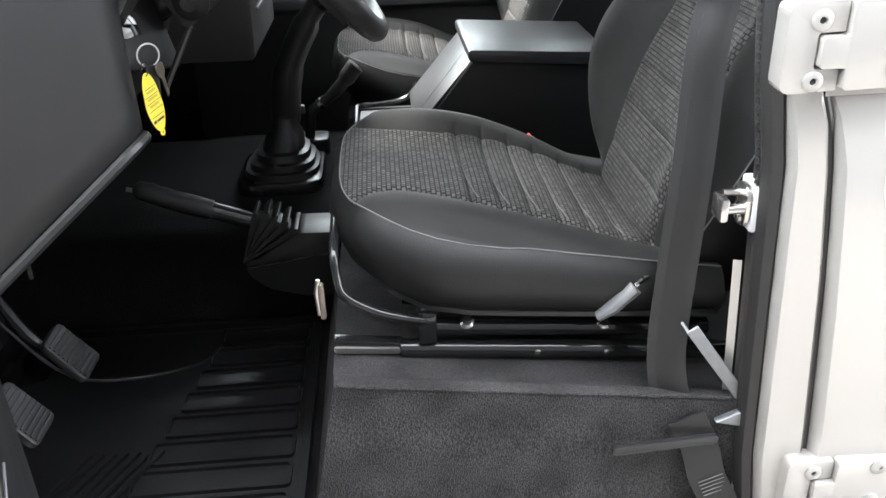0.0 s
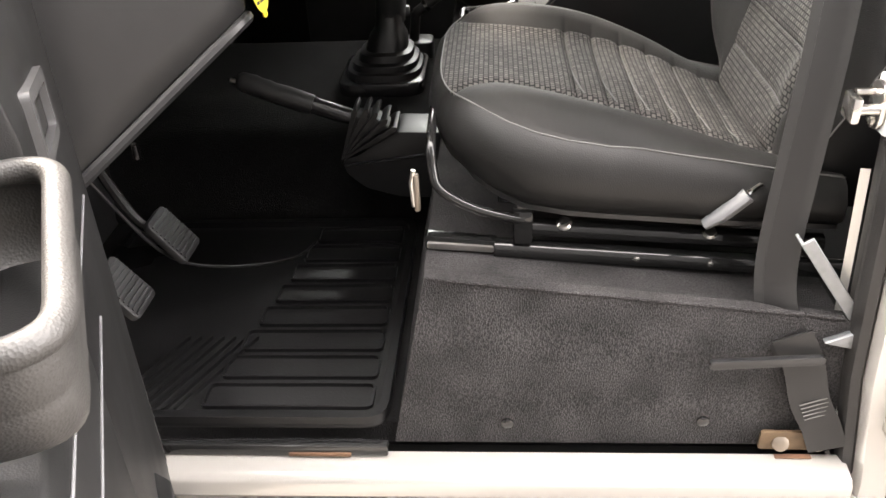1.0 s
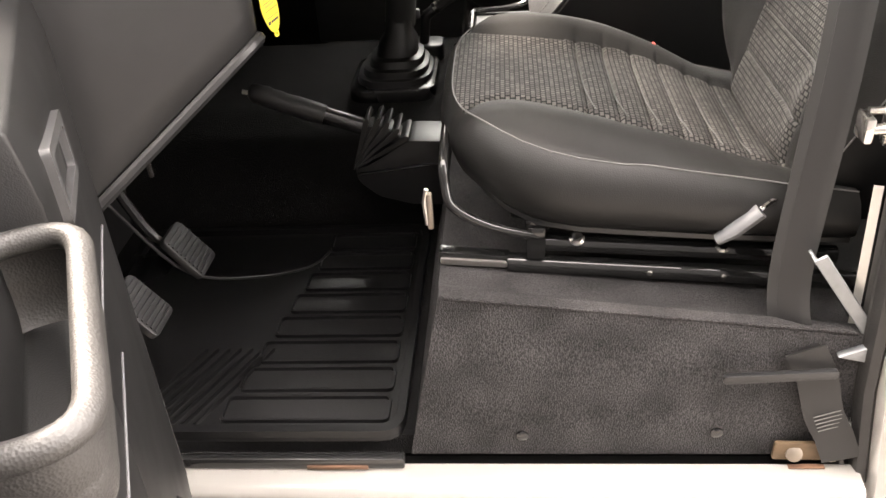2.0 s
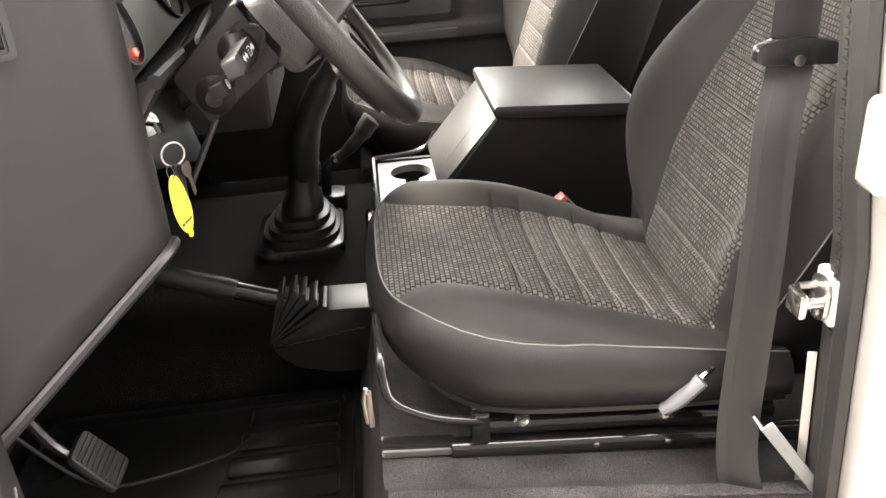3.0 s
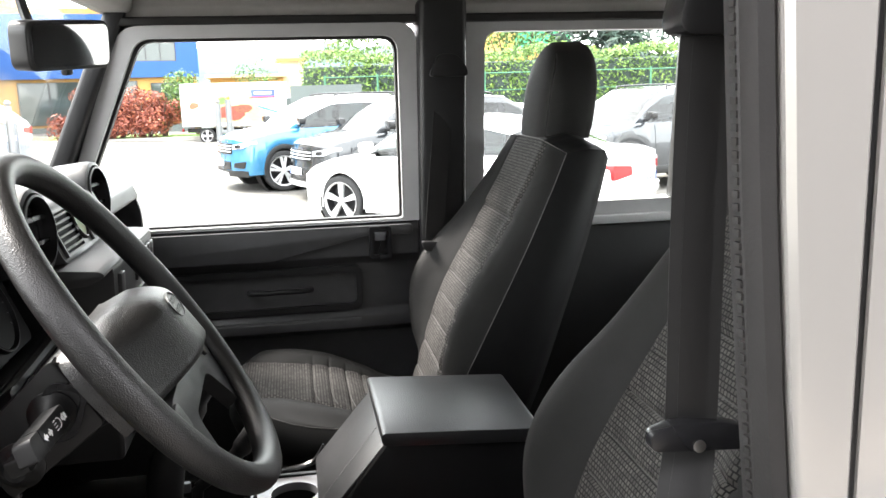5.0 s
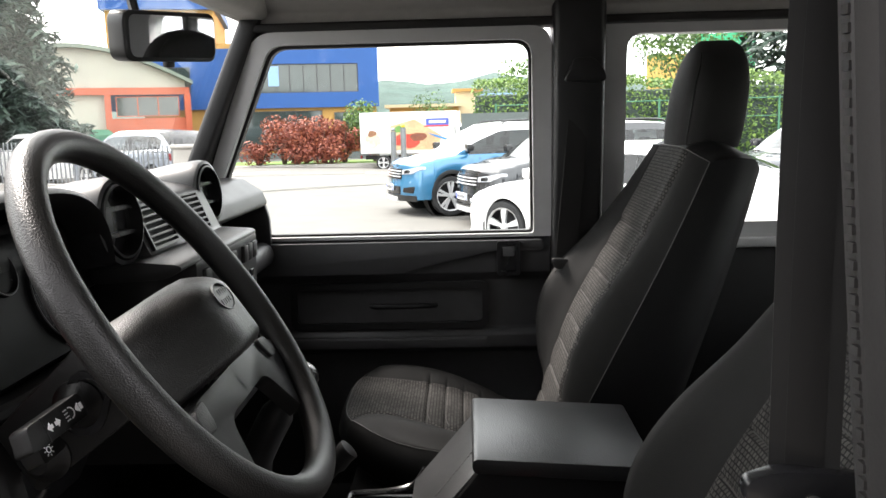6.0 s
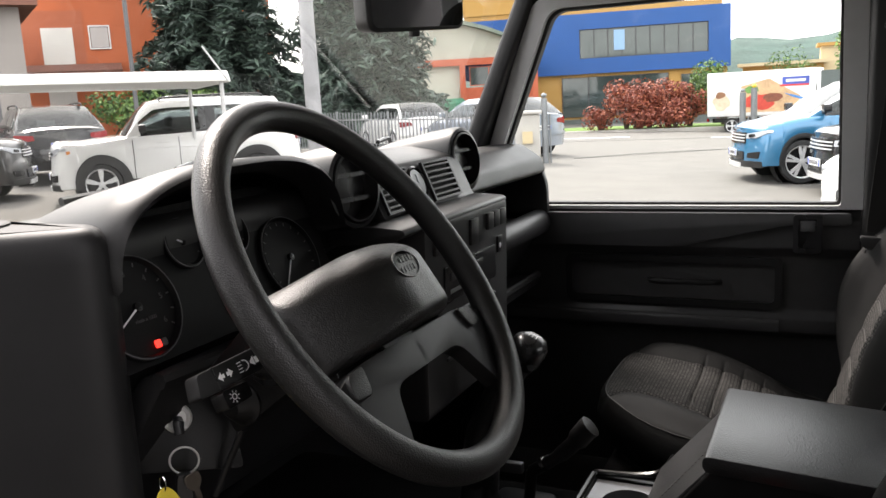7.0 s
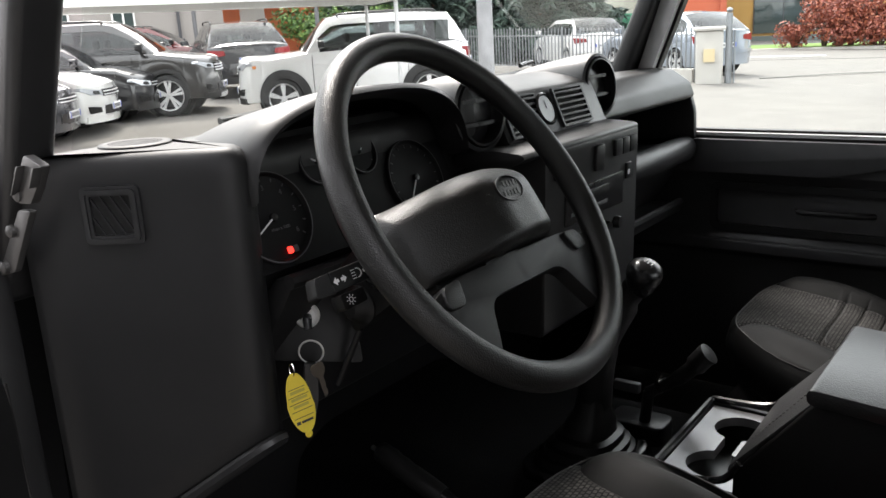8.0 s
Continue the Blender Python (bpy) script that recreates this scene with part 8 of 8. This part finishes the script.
window_part(m, 2.78, 2.0, 3.55, 5.41, -0.02, house, DARK_FRAME, 1)
wall_part("low_shutter", m, -1.94, 2.05, -0.9, 2.81, -0.08, 0.0, SHUTTER, house)
part("porch_roof", prism([(-1.3, 3.45), (-0.1, 3.78), (-0.1, 3.62), (-1.3, 3.30)], "x", -3.2, 0.95, 0, 1, m), ROOF_TILE, house, "tiled porch roof")
for x in (-3.0, 0.6):
    wall_part("porch_post", m, x, -0.2, x + 0.22, 3.4, -1.2, -0.95, ORANGE_WALL, house)

# grey shed
m = at_frame(-24.53, 17.37, 0.561, 0.828)
shed = thing("workshop", (-24.53, 17.37, 0.3), "grey rendered workshop with white framed windows", "building")
wall_part("wall", m, -9.0, -0.2, 2.8, 5.2, 0.0, 6, GREY_WALL, shed)
part("roof", prism([(-9.6, 5.1), (3.3, 5.1), (3.3, 5.3), (-3.0, 7.0), (-9.6, 5.3)], "y", -0.6, 6.5, 0, 1, m), ROOF_TILE, shed)
for x in (-4.5, -2.7, -0.72):
    window_part(m, x, 1.88, x + 0.72, 2.66, -0.03, shed, WHITE_FRAME, 2)
wall_part("drainpipe", m, 1.3, -0.1, 1.4, 5.1, -0.12, -0.02, DARK_FRAME, shed)

# small far buildings
m = at_frame(-3.12, 75.45, 0.999, 0.044)
far1 = thing("far_building", (-3.12, 75.45, -1), "low ochre shed with a flat roof", "building")
wall_part("wall", m, -3.5, -1.5, 2.6, 2.9, 0, 8, YELLOW_WALL, far1)
wall_part("roof", m, -3.9, 2.9, 2.9, 3.15, -0.8, 8, BEIGE_WALL, far1)
for k in range(3):
    window_part(m, -3.0 + 1.8 * k, 0.6, -1.6 + 1.8 * k, 2.0, -0.02, far1, DARK_FRAME, 2)
far2 = thing("far_building", (0.5, 76, -1), "cream and pale blue tower building", "building")
wall_part("wall", m, 2.7, -1.5, 9.5, 3.0, 1, 9, PALE_BLUE, far2)
wall_part("tower", m, 2.4, -1.5, 4.5, 4.2, 0.5, 4, BEIGE_WALL, far2)
wall_part("cap", m, 2.1, 4.2, 4.8, 4.45, 0.2, 4.3, YELLOW_WALL, far2)
wall_part("teal_roof", m, 4.5, 3.0, 10, 4.0, 1.0, 9, PALE_BLUE, far2)
m = at_frame(11.5, 40, 0.95, -0.3)
far3 = thing("far_building", (11.5, 40, -0.5), "yellow and green building behind the hedge", "building")
wall_part("wall", m, -3, -1.0, 1.2, 4.4, 0, 6, mat("bright yellow render", (0.55, 0.36, 0.10), 0.8, vary=0.06), far3)
wall_part("green_frame", m, -0.8, 3.3, 1.8, 5.2, -0.3, 0.0, mat("green panel", (0.03, 0.35, 0.16), 0.6, vary=0.08), far3)

# canopy roof over the yard
canopy = thing("yard_canopy", (-9, 8.2, 0.2), "white canvas canopy on steel posts", "canopy")
m = at_frame(-8.89, 8.25, 0.643, 0.766)
part("canvas", prism([(-4.5, 2.185), (2.36, 2.09), (2.40, 1.93), (2.33, 1.945), (-4.5, 2.055)], "y", 0.0, 3.0, 0.01, 1, m), mat("white canvas", (0.78, 0.78, 0.76), 0.8, vary=0.05, scale=1), canopy, "taut white canvas edge")
for x, y in ((2.28, 0.1), (-4.3, 0.1), (2.28, 2.9)):
    part("post", tube([m @ Vector((x, y, ground_z(-9, 8))), m @ Vector((x, y, 2.0))], 0.03, 8), GREY_PAINT, canopy)
part("tie_rod", tube([m @ Vector((2.36, 0.0, 1.95)), m @ Vector((2.05, 0.0, 2.42))], 0.012, 6), GREY_PAINT, canopy)

# lamp post and poles
lamp_post = thing("street_lamp", (-6.9, 11.41, 0.0), "grey tapered street lamp post", "lamp post")
part("pole", tube([(-6.9, 11.41, 0.0), (-6.9, 11.41, 7.5)], [0.125, 0.09], 14), mat("weathered grey pole", (0.30, 0.30, 0.31), 0.6, vary=0.25, scale=5), lamp_post)
part("arm", tube([(-6.9, 11.41, 7.4), (-6.5, 12.2, 7.7)], 0.05, 8), GREY_PAINT, lamp_post)
part("lamp_head", new_box((-6.6, 12.1, 7.62), (-6.35, 12.6, 7.75), 0.03), GREY_PAINT, lamp_post)
POLE_GREY = mat("dull grey pole paint", (0.10, 0.10, 0.105), 0.6, vary=0.2, scale=5)
for x, y in ((-17.3, 18.4), (-20.5, 16.6)):
    p = thing("slim_pole", (x, y, 0.2), "slim grey metal pole", "pole")
    part("pole", tube([(x, y, 0.1), (x, y, 8.0)], 0.06, 8), POLE_GREY, p)

# gate posts and railing
gate = thing("gate_post", (-5.75, 18.7, 0), "pale concrete gate post with a steel upright", "gate post", "gate posts")
m = at_frame(-5.74, 18.9, 0.951, 0.31)
STONE = mat("pale concrete", (0.40, 0.38, 0.35), 0.85, vary=0.15, scale=3, bump=0.3, bscale=30)
gz = ground_z(-5.7, 18.9)
wall_part("pillar", m, -0.62, gz - 0.1, -0.05, 1.10, 0.0, 0.5, STONE, gate, 0.02)
wall_part("cap", m, -0.68, 1.10, 0.0, 1.18, -0.06, 0.56, STONE, gate, 0.02)
part("upright", tube([m @ Vector((0.06, 0.1, gz)), m @ Vector((0.06, 0.1, 1.45))], 0.07, 12), ZINC, gate)
part("ball", turned([(0.0, 0.0), (0.05, 0.02), (0.07, 0.06), (0.05, 0.10), (0.0, 0.12)], m @ Matrix.Translation((0.06, 0.1, 1.45)), 14, cap=False), ZINC, gate)
wall_part("letter_box", m, -0.45, 0.45, -0.22, 0.72, -0.06, 0.02, BEIGE_WALL, gate)
for x in (0.12, 0.18):
    part("gate_bar", tube([m @ Vector((x, 0.15, gz)), m @ Vector((x, 0.15, 1.1))], 0.02, 8), ZINC, gate)
for k, (x, z1) in enumerate(((-2.45, 1.25), (-2.10, 1.38))):
    g2 = thing("gate_post", (x, 29.9, -0.3), "grey steel gate post with a cap", "gate post", "gate posts")
    part("upright", tube([(x, 29.9, -0.6), (x, 29.9, z1)], 0.10, 12), ZINC, g2)
    part("ball", turned([(0.0, 0.0), (0.06, 0.02), (0.08, 0.07), (0.05, 0.12), (0.0, 0.13)], Matrix.Translation((x, 29.9, z1)), 14, cap=False), ZINC if k == 0 else mat("yellow lamp cap", (0.7, 0.5, 0.05), 0.4), g2)


def railing(a, b, h, step, label):
    ob = thing("railing", (*a, ground_z(*a)), label, "fence")
    a, b = Vector((*a, 0)), Vector((*b, 0))
    n = int((b - a).length / step)
    d = (b - a) / n
    yaw = math.atan2(d.y, d.x)
    pk = bmesh.new()
    box(pk, (-0.012, -0.012, 0.12), (0.012, 0.012, h))
    prism([(-0.02, h), (0.02, h), (0.0, h + 0.05)], "y", -0.01, 0.01, 0, 1, None, pk)
    me = None
    for i in range(n + 1):
        p = a + d * i
        z = ground_z(p.x, p.y)
        if me is None:
            o = part("picket", pk, ZINC, ob)
            me = o.data
        else:
            o = new("picket", me)
            o.parent = ob
            o.matrix_parent_inverse = Matrix.Translation(-ob.location)
        o.matrix_basis = Matrix.Translation((p.x, p.y, z)) @ Matrix.Rotation(yaw, 4, "Z")
        if i % 16 == 0:
            part("post", tube([(p.x, p.y, z), (p.x, p.y, z + h + 0.08)], 0.035, 8), ZINC, ob)
    for hh in (0.2, h - 0.12):
        part("rail", tube([a + Vector((0, 0, ground_z(a.x, a.y) + hh)), b + Vector((0, 0, ground_z(b.x, b.y) + hh))], 0.018, 6), ZINC, ob)
    base = prism([(-0.12, -0.3), (0.12, -0.3), (0.12, 0.14), (-0.12, 0.14)], "x", 0.0, (b - a).length, 0, 1, Matrix.Translation((a.x, a.y, (ground_z(a.x, a.y) + ground_z(b.x, b.y)) / 2)) @ Matrix.Rotation(yaw, 4, "Z"))
    part("kerb_wall", base, STONE, ob, "low concrete footing")


railing((-6.5, 19.2), (-26.0, 26.6), 1.15, 0.14, "grey steel picket railing on a low footing")

# green screen fence before the hedge
scr = thing("screen_fence", (0.7, 20.3, -0.15), "dark green screened wire fence", "fence")
m = at_frame(0.74, 20.33, 0.999, -0.041)
wall_part("screen", m, -0.75, 0.0, 0.90, 1.72, 0, 0.04, SHELTER, scr)
m = at_frame(5.65, 20.0, 0.962, -0.273)
wf = thing("wire_fence", (5.6, 20.0, -0.2), "thin green wire fence along the hedge", "fence")
for k in range(10):
    part("post", tube([m @ Vector((-5.0 + 1.3 * k, 0, -0.3)), m @ Vector((-5.0 + 1.3 * k, 0, 1.95))], 0.025, 6), mat("green fence paint", (0.05, 0.16, 0.09), 0.6) if k == 0 else wf.children[0].data.materials[0], wf)
part("top_wire", tube([m @ Vector((-5, 0, 1.9)), m @ Vector((7, 0, 1.9))], 0.012, 6), wf.children[0].data.materials[0], wf)
part("mid_wire", tube([m @ Vector((-5, 0, 1.5)), m @ Vector((7, 0, 1.5))], 0.008, 6), wf.children[0].data.materials[0], wf)

# ---- plants ----
def leaf_mat(name, color, tint):
    m, t, b = nodes_of(name)
    g = t.nodes.new("ShaderNodeNewGeometry")
    r = t.nodes.new("ShaderNodeValToRGB")
    r.color_ramp.elements[0].color = (*[c * 0.55 for c in color], 1)
    r.color_ramp.elements[1].color = (*tint, 1)
    e = r.color_ramp.elements.new(0.5)
    e.color = (*color, 1)
    t.links.new(g.outputs["Random Per Island"], r.inputs[0])
    t.links.new(r.outputs[0], b.inputs["Base Color"])
    b.inputs["Roughness"].default_value = 0.6
    b.inputs["Transmission Weight"].default_value = 0.0
    return m


LEAF_HEDGE = leaf_mat("hedge leaves", (0.075, 0.15, 0.025), (0.18, 0.27, 0.05))
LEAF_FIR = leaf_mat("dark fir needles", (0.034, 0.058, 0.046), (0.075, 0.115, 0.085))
LEAF_RED = leaf_mat("reddish shrub leaves", (0.22, 0.05, 0.03), (0.36, 0.11, 0.05))
LEAF_GREEN = leaf_mat("green shrub leaves", (0.06, 0.13, 0.025), (0.15, 0.24, 0.05))
BARK = mat("brown bark", (0.09, 0.065, 0.045), 0.95, vary=0.3, scale=12, bump=0.6, bscale=40)
GRASS = mat("mown grass", (0.12, 0.20, 0.04), 0.95, vary=0.35, scale=4, bump=0.6, bscale=60)


def leaves(name, places, material, parent=None, label="", wide=0.30):
    """One mesh of many small folded leaves at (place, size, way)."""
    verts, faces = [], []
    for p, s, d in places:
        d = Vector(d).normalized()
        u = d.orthogonal().normalized()
        u = Matrix.Rotation(random.uniform(0, 6.28), 3, d) @ u
        v = d.cross(u)
        k = len(verts)
        verts += [p - u * s * 0.5, p + v * s * wide + d * s * 0.10, p + u * s * 0.5, p - v * s * wide + d * s * 0.10]
        faces += [(k, k + 1, k + 2, k + 3)]
    me = bpy.data.meshes.new(name)
    me.from_pydata([tuple(v) for v in verts], [], faces)
    me.materials.append(material)
    ob = new(name, me)
    if parent is not None:
        ob.parent = parent
        ob.matrix_parent_inverse = Matrix.Translation(-parent.location)
    if label:
        ob["label"] = label
    return ob


def rand_dir():
    v = Vector((random.gauss(0, 1), random.gauss(0, 1), random.gauss(0, 1)))
    return v.normalized()


def hedge(m, x0, x1, z0, z1, depth, n, label):
    pl = []
    for _ in range(n):
        x = random.uniform(x0, x1)
        bump = 0.20 * noise.noise(Vector((x * 0.7, 0, 0))) + 0.12 * noise.noise(Vector((x * 2.3, 4, 0)))
        if random.random() < 0.3:
            y, z = random.uniform(0, depth), z1 + bump + random.uniform(-0.12, 0.10)
        else:
            z = random.uniform(z0, z1 + bump)
            y = 0.16 * noise.noise(Vector((x * 1.5, z * 1.5, 7))) + random.uniform(-0.10, 0.14)
        pl.append((m @ Vector((x, y, z)), random.uniform(0.06, 0.13), rand_dir() + m.to_3x3() @ Vector((0, -0.7, 0.8))))
    # Solid dark box behind the leaves, in place of the hedge's shaded inside.
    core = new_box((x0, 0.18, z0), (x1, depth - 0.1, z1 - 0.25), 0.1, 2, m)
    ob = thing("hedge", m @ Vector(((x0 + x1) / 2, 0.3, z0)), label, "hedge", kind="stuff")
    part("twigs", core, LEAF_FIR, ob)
    leaves("foliage", pl, LEAF_HEDGE, ob)


m = at_frame(5.65, 20.8, 0.962, -0.273)
hedge(m, -5.6, 8.5, -0.3, 2.45, 1.2, 20000, "tall clipped green hedge along the yard")
hedge(at_frame(-17.5, 22.6, 0.93, -0.36), -6, 2, -0.1, 1.5, 0.8, 2500, "low dark green hedge behind the railing")


def fir(x, y, h, r, n, label):
    z = ground_z(x, y) - 0.2
    ob = thing("fir_tree", (x, y, z), label, "tree")
    part("trunk", tube([(x, y, z), (x + 0.05, y, z + h * 0.5), (x, y, z + h * 0.97)], [0.22, 0.14, 0.03], 10), BARK, ob)
    pl = []
    whorls = int(h / 0.42)
    for k in range(whorls):
        t = k / whorls
        zz = z + 0.5 + (h - 0.5) * t
        rr = r * (1 - t) ** 0.8 + 0.15
        for b in range(11):
            a = 2 * math.pi * (b + random.random()) / 11
            ln = rr * random.uniform(0.7, 1.12)
            for s in range(int(n / (whorls * 11))):
                q = random.random() ** 0.7
                d = ln * q
                pl.append((Vector((x + d * math.cos(a) + random.gauss(0, 0.10), y + d * math.sin(a) + random.gauss(0, 0.10), zz - 0.28 * q * q * rr + random.gauss(0, 0.09))), random.uniform(0.35, 0.75), Vector((math.cos(a) * 0.4, math.sin(a) * 0.4, 1)) + rand_dir() * 0.8))
    leaves("crown", pl, LEAF_FIR, ob, "dark drooping needles", 0.10)


fir(-21.5, 27.2, 11.0, 4.2, 40000, "tall dark fir tree with drooping boughs")
fir(-16.2, 29.0, 10.0, 3.6, 34000, "dark fir tree beside the street")
fir(-17.8, 31.5, 9.0, 3.2, 16000, "dark fir tree beside the street")
fir(10.5, 27.5, 9.5, 3.4, 7000, "dark fir tree behind the hedge")
fir(16.0, 27.0, 10.0, 3.6, 6000, "dark fir tree behind the hedge")


def shrub(x, y, h, r, n, material, label, kind="shrub"):
    z = ground_z(x, y)
    ob = thing(kind, (x, y, z), label, kind)
    for k in range(5):
        a = 2 * math.pi * k / 5
        part("stem", tube([(x, y, z - 0.1), (x + 0.2 * math.cos(a), y + 0.2 * math.sin(a), z + h * 0.3), (x + r * 0.5 * math.cos(a), y + r * 0.5 * math.sin(a), z + h * 0.7)], [0.06, 0.04, 0.015], 6), BARK, ob)
    clumps = [(Vector((x + random.uniform(-0.6, 0.6) * r, y + random.uniform(-0.6, 0.6) * r, z + h * random.uniform(0.30, 0.80))), r * random.uniform(0.35, 0.6)) for _ in range(12)]
    pl = []
    for _ in range(n):
        c, cr = random.choice(clumps)
        d = rand_dir()
        pl.append((c + Vector((d.x * cr, d.y * cr, d.z * cr * 0.75)) * random.uniform(0.75, 1.08), random.uniform(0.10, 0.22), d + rand_dir() * 0.6))
    leaves("crown", pl, material, ob)


shrub(-9.3, 43.6, 2.7, 1.5, 2200, LEAF_RED, "reddish maple shrub on the verge")
shrub(-7.3, 44.0, 2.9, 1.3, 2200, LEAF_RED, "reddish maple shrub on the verge")
shrub(-8.2, 43.9, 2.6, 1.3, 2000, LEAF_RED, "reddish maple shrub on the verge")
shrub(-6.2, 43.8, 2.7, 1.2, 1800, LEAF_RED, "reddish maple shrub on the verge")
shrub(-8.6, 43.3, 1.2, 1.0, 900, LEAF_RED, "low reddish shrub on the verge")
shrub(-10.5, 43.2, 1.3, 1.0, 900, LEAF_RED, "low reddish shrub on the verge")
shrub(-6.9, 43.2, 1.2, 0.9, 900, LEAF_RED, "low reddish shrub on the verge")
shrub(-4.7, 44.6, 3.6, 1.7, 2600, LEAF_GREEN, "bushy green tree on the verge", "tree")
shrub(-1.9, 62.0, 4.8, 2.2, 1800, LEAF_GREEN, "green tree before the low shed", "tree")
shrub(3.2, 58.0, 3.6, 1.8, 2000, LEAF_GREEN, "green tree behind the fence", "tree")
shrub(6.6, 58.0, 3.4, 2.2, 2000, LEAF_GREEN, "green tree behind the fence", "tree")
shrub(8.0, 30.0, 6.5, 2.6, 3500, LEAF_GREEN, "leafy tree behind the hedge", "tree")
shrub(3.6, 33.0, 5.0, 2.2, 2600, LEAF_GREEN, "leafy tree behind the hedge", "tree")
shrub(-22.5, 23.4, 2.6, 1.5, 1800, LEAF_GREEN, "green shrub before the house")
shrub(-20.3, 25.2, 2.2, 1.3, 1500, LEAF_GREEN, "green shrub before the house")
shrub(-28.5, 22.0, 3.0, 1.6, 1500, LEAF_GREEN, "green shrub before the house")

# verge with its kerb
verge = thing("verge", (-6, 43, -0.7), "grass verge behind a stone kerb", "verge", kind="structure")
vz = ground_z(-6, 42)
part("grass", new_box((-30, 43.2, vz - 0.3), (12, 47, vz + 0.22), 0.05), GRASS, verge, "mown grass strip")
part("kerb", new_box((-30, 42.9, vz - 0.3), (12, 43.2, vz + 0.20), 0.03), STONE, verge)

# road markings and seams
for k, (x0, x1, y) in enumerate(((-16, -13, 33.0), (-10, -7, 33.6), (-4, -1, 34.2))):
    part("lane_mark", new_box((x0, y, ground_z(x0, y) - 0.02), (x1, y + 0.15, ground_z(x0, y) + 0.006)), WHITE_MARK, verge)

# tar seams across the yard
TAR = mat("dark tar seam", (0.04, 0.04, 0.04), 0.8, vary=0.2)
for (ax, ay), (bx, by) in (((-9.2, 29.8), (-2.9, 34.6)), ((-5.4, 20.3), (-1.0, 25.6))):
    run = [(ax + (bx - ax) * k / 8, ay + (by - ay) * k / 8) for k in range(9)]
    part("tar_seam", ribbon([(x, y, ground_z(x, y) + 0.004) for x, y in run], 0.10, 0.006, (by - ay, ax - bx, 0)), TAR, verge)

# wooded hills
hill = bmesh.new()
rows = []
for j in range(14):
    t = j / 13
    row = []
    for i in range(90):
        x = -420 + 9.4 * i
        ridge = 13 + 7 * noise.noise(Vector((x * 0.012, 1.3, 0))) + 3.5 * noise.noise(Vector((x * 0.045, 5, 0))) + 0.9 * noise.noise(Vector((x * 0.3, 9, 0)))
        row.append((x, 280 + 90 * t, -4 + (ridge + 7) * math.sin(t * math.pi / 2) + 1.4 * noise.noise(Vector((x * 0.12, t * 9, 2)))))
    rows.append(row)
surface(rows, hill)
single("wooded_hill", hill, mat("hazy woodland", (0.040, 0.068, 0.058), 0.95, vary=0.5, scale=0.12, bump=1.0, bscale=0.6), "hazy green wooded hills on the horizon", "hill", kind="structure")

# unseen wall behind the walk, added to hold light off the driver's side
SHADE_WALL = mat("dark grey shade wall", (0.045, 0.047, 0.050), 0.9, vary=0.15, scale=0.8, bump=0.2, bscale=20)
single("yard_wall_side", new_box((-3.5, -2.9, -0.7), (5.0, -2.5, 6.3), 0.03), SHADE_WALL, "unseen dark wall added to shade the driver's side", "wall", kind="structure")

# own_wheels and underside of the vehicle
under = thing("underbody", (0.3, 1.765, 0.2), "black underside and wheels of the off-roader", "car body", kind="structure")
part("underside", new_box((-0.84, 0.93, 0.18), (1.66, 2.60, 0.53), 0.02), STEEL_BLACK, under)
for wx in (-1.15, 1.25):
    for wy, out in ((0.98, -1), (2.55, 1)):
        w = car_wheel(under, wx, wy, 0.38, out, 6)
        for ob in [w] + list(w.children):
            ob.data.transform(Matrix.Translation((0, 0, ground_z(wx, wy) - 0.0)))
part("front_axle", tube([(-1.15, 1.0, 0.24), (-1.15, 2.53, 0.24)], 0.05, 10), STEEL_BLACK, under)
part("chassis_rail", new_box((-1.5, 1.30, 0.22), (1.6, 1.38, 0.36)), STEEL_BLACK, under)
part("chassis_rail", new_box((-1.5, 2.15, 0.22), (1.6, 2.23, 0.36)), STEEL_BLACK, under)

# ---- ground ----
bmg = bmesh.new()
n = 40
pts = [-400, -200, -100, -60] + [-40 + 4 * k for k in range(21)] + [60, 100, 200, 400]
gridv = [[bmg.verts.new((x, y, ground_z(x, y))) for y in pts] for x in pts]
for i in range(len(pts) - 1):
    for j in range(len(pts) - 1):
        bmg.faces.new((gridv[i][j], gridv[i + 1][j], gridv[i + 1][j + 1], gridv[i][j + 1]))
CONCRETE = mat("worn pale asphalt", (0.130, 0.121, 0.110), 0.9, bump=0.4, bscale=30, vary=0.18, scale=1.5)
single("ground", bmg, CONCRETE, "worn pale asphalt yard", "ground", kind="structure")
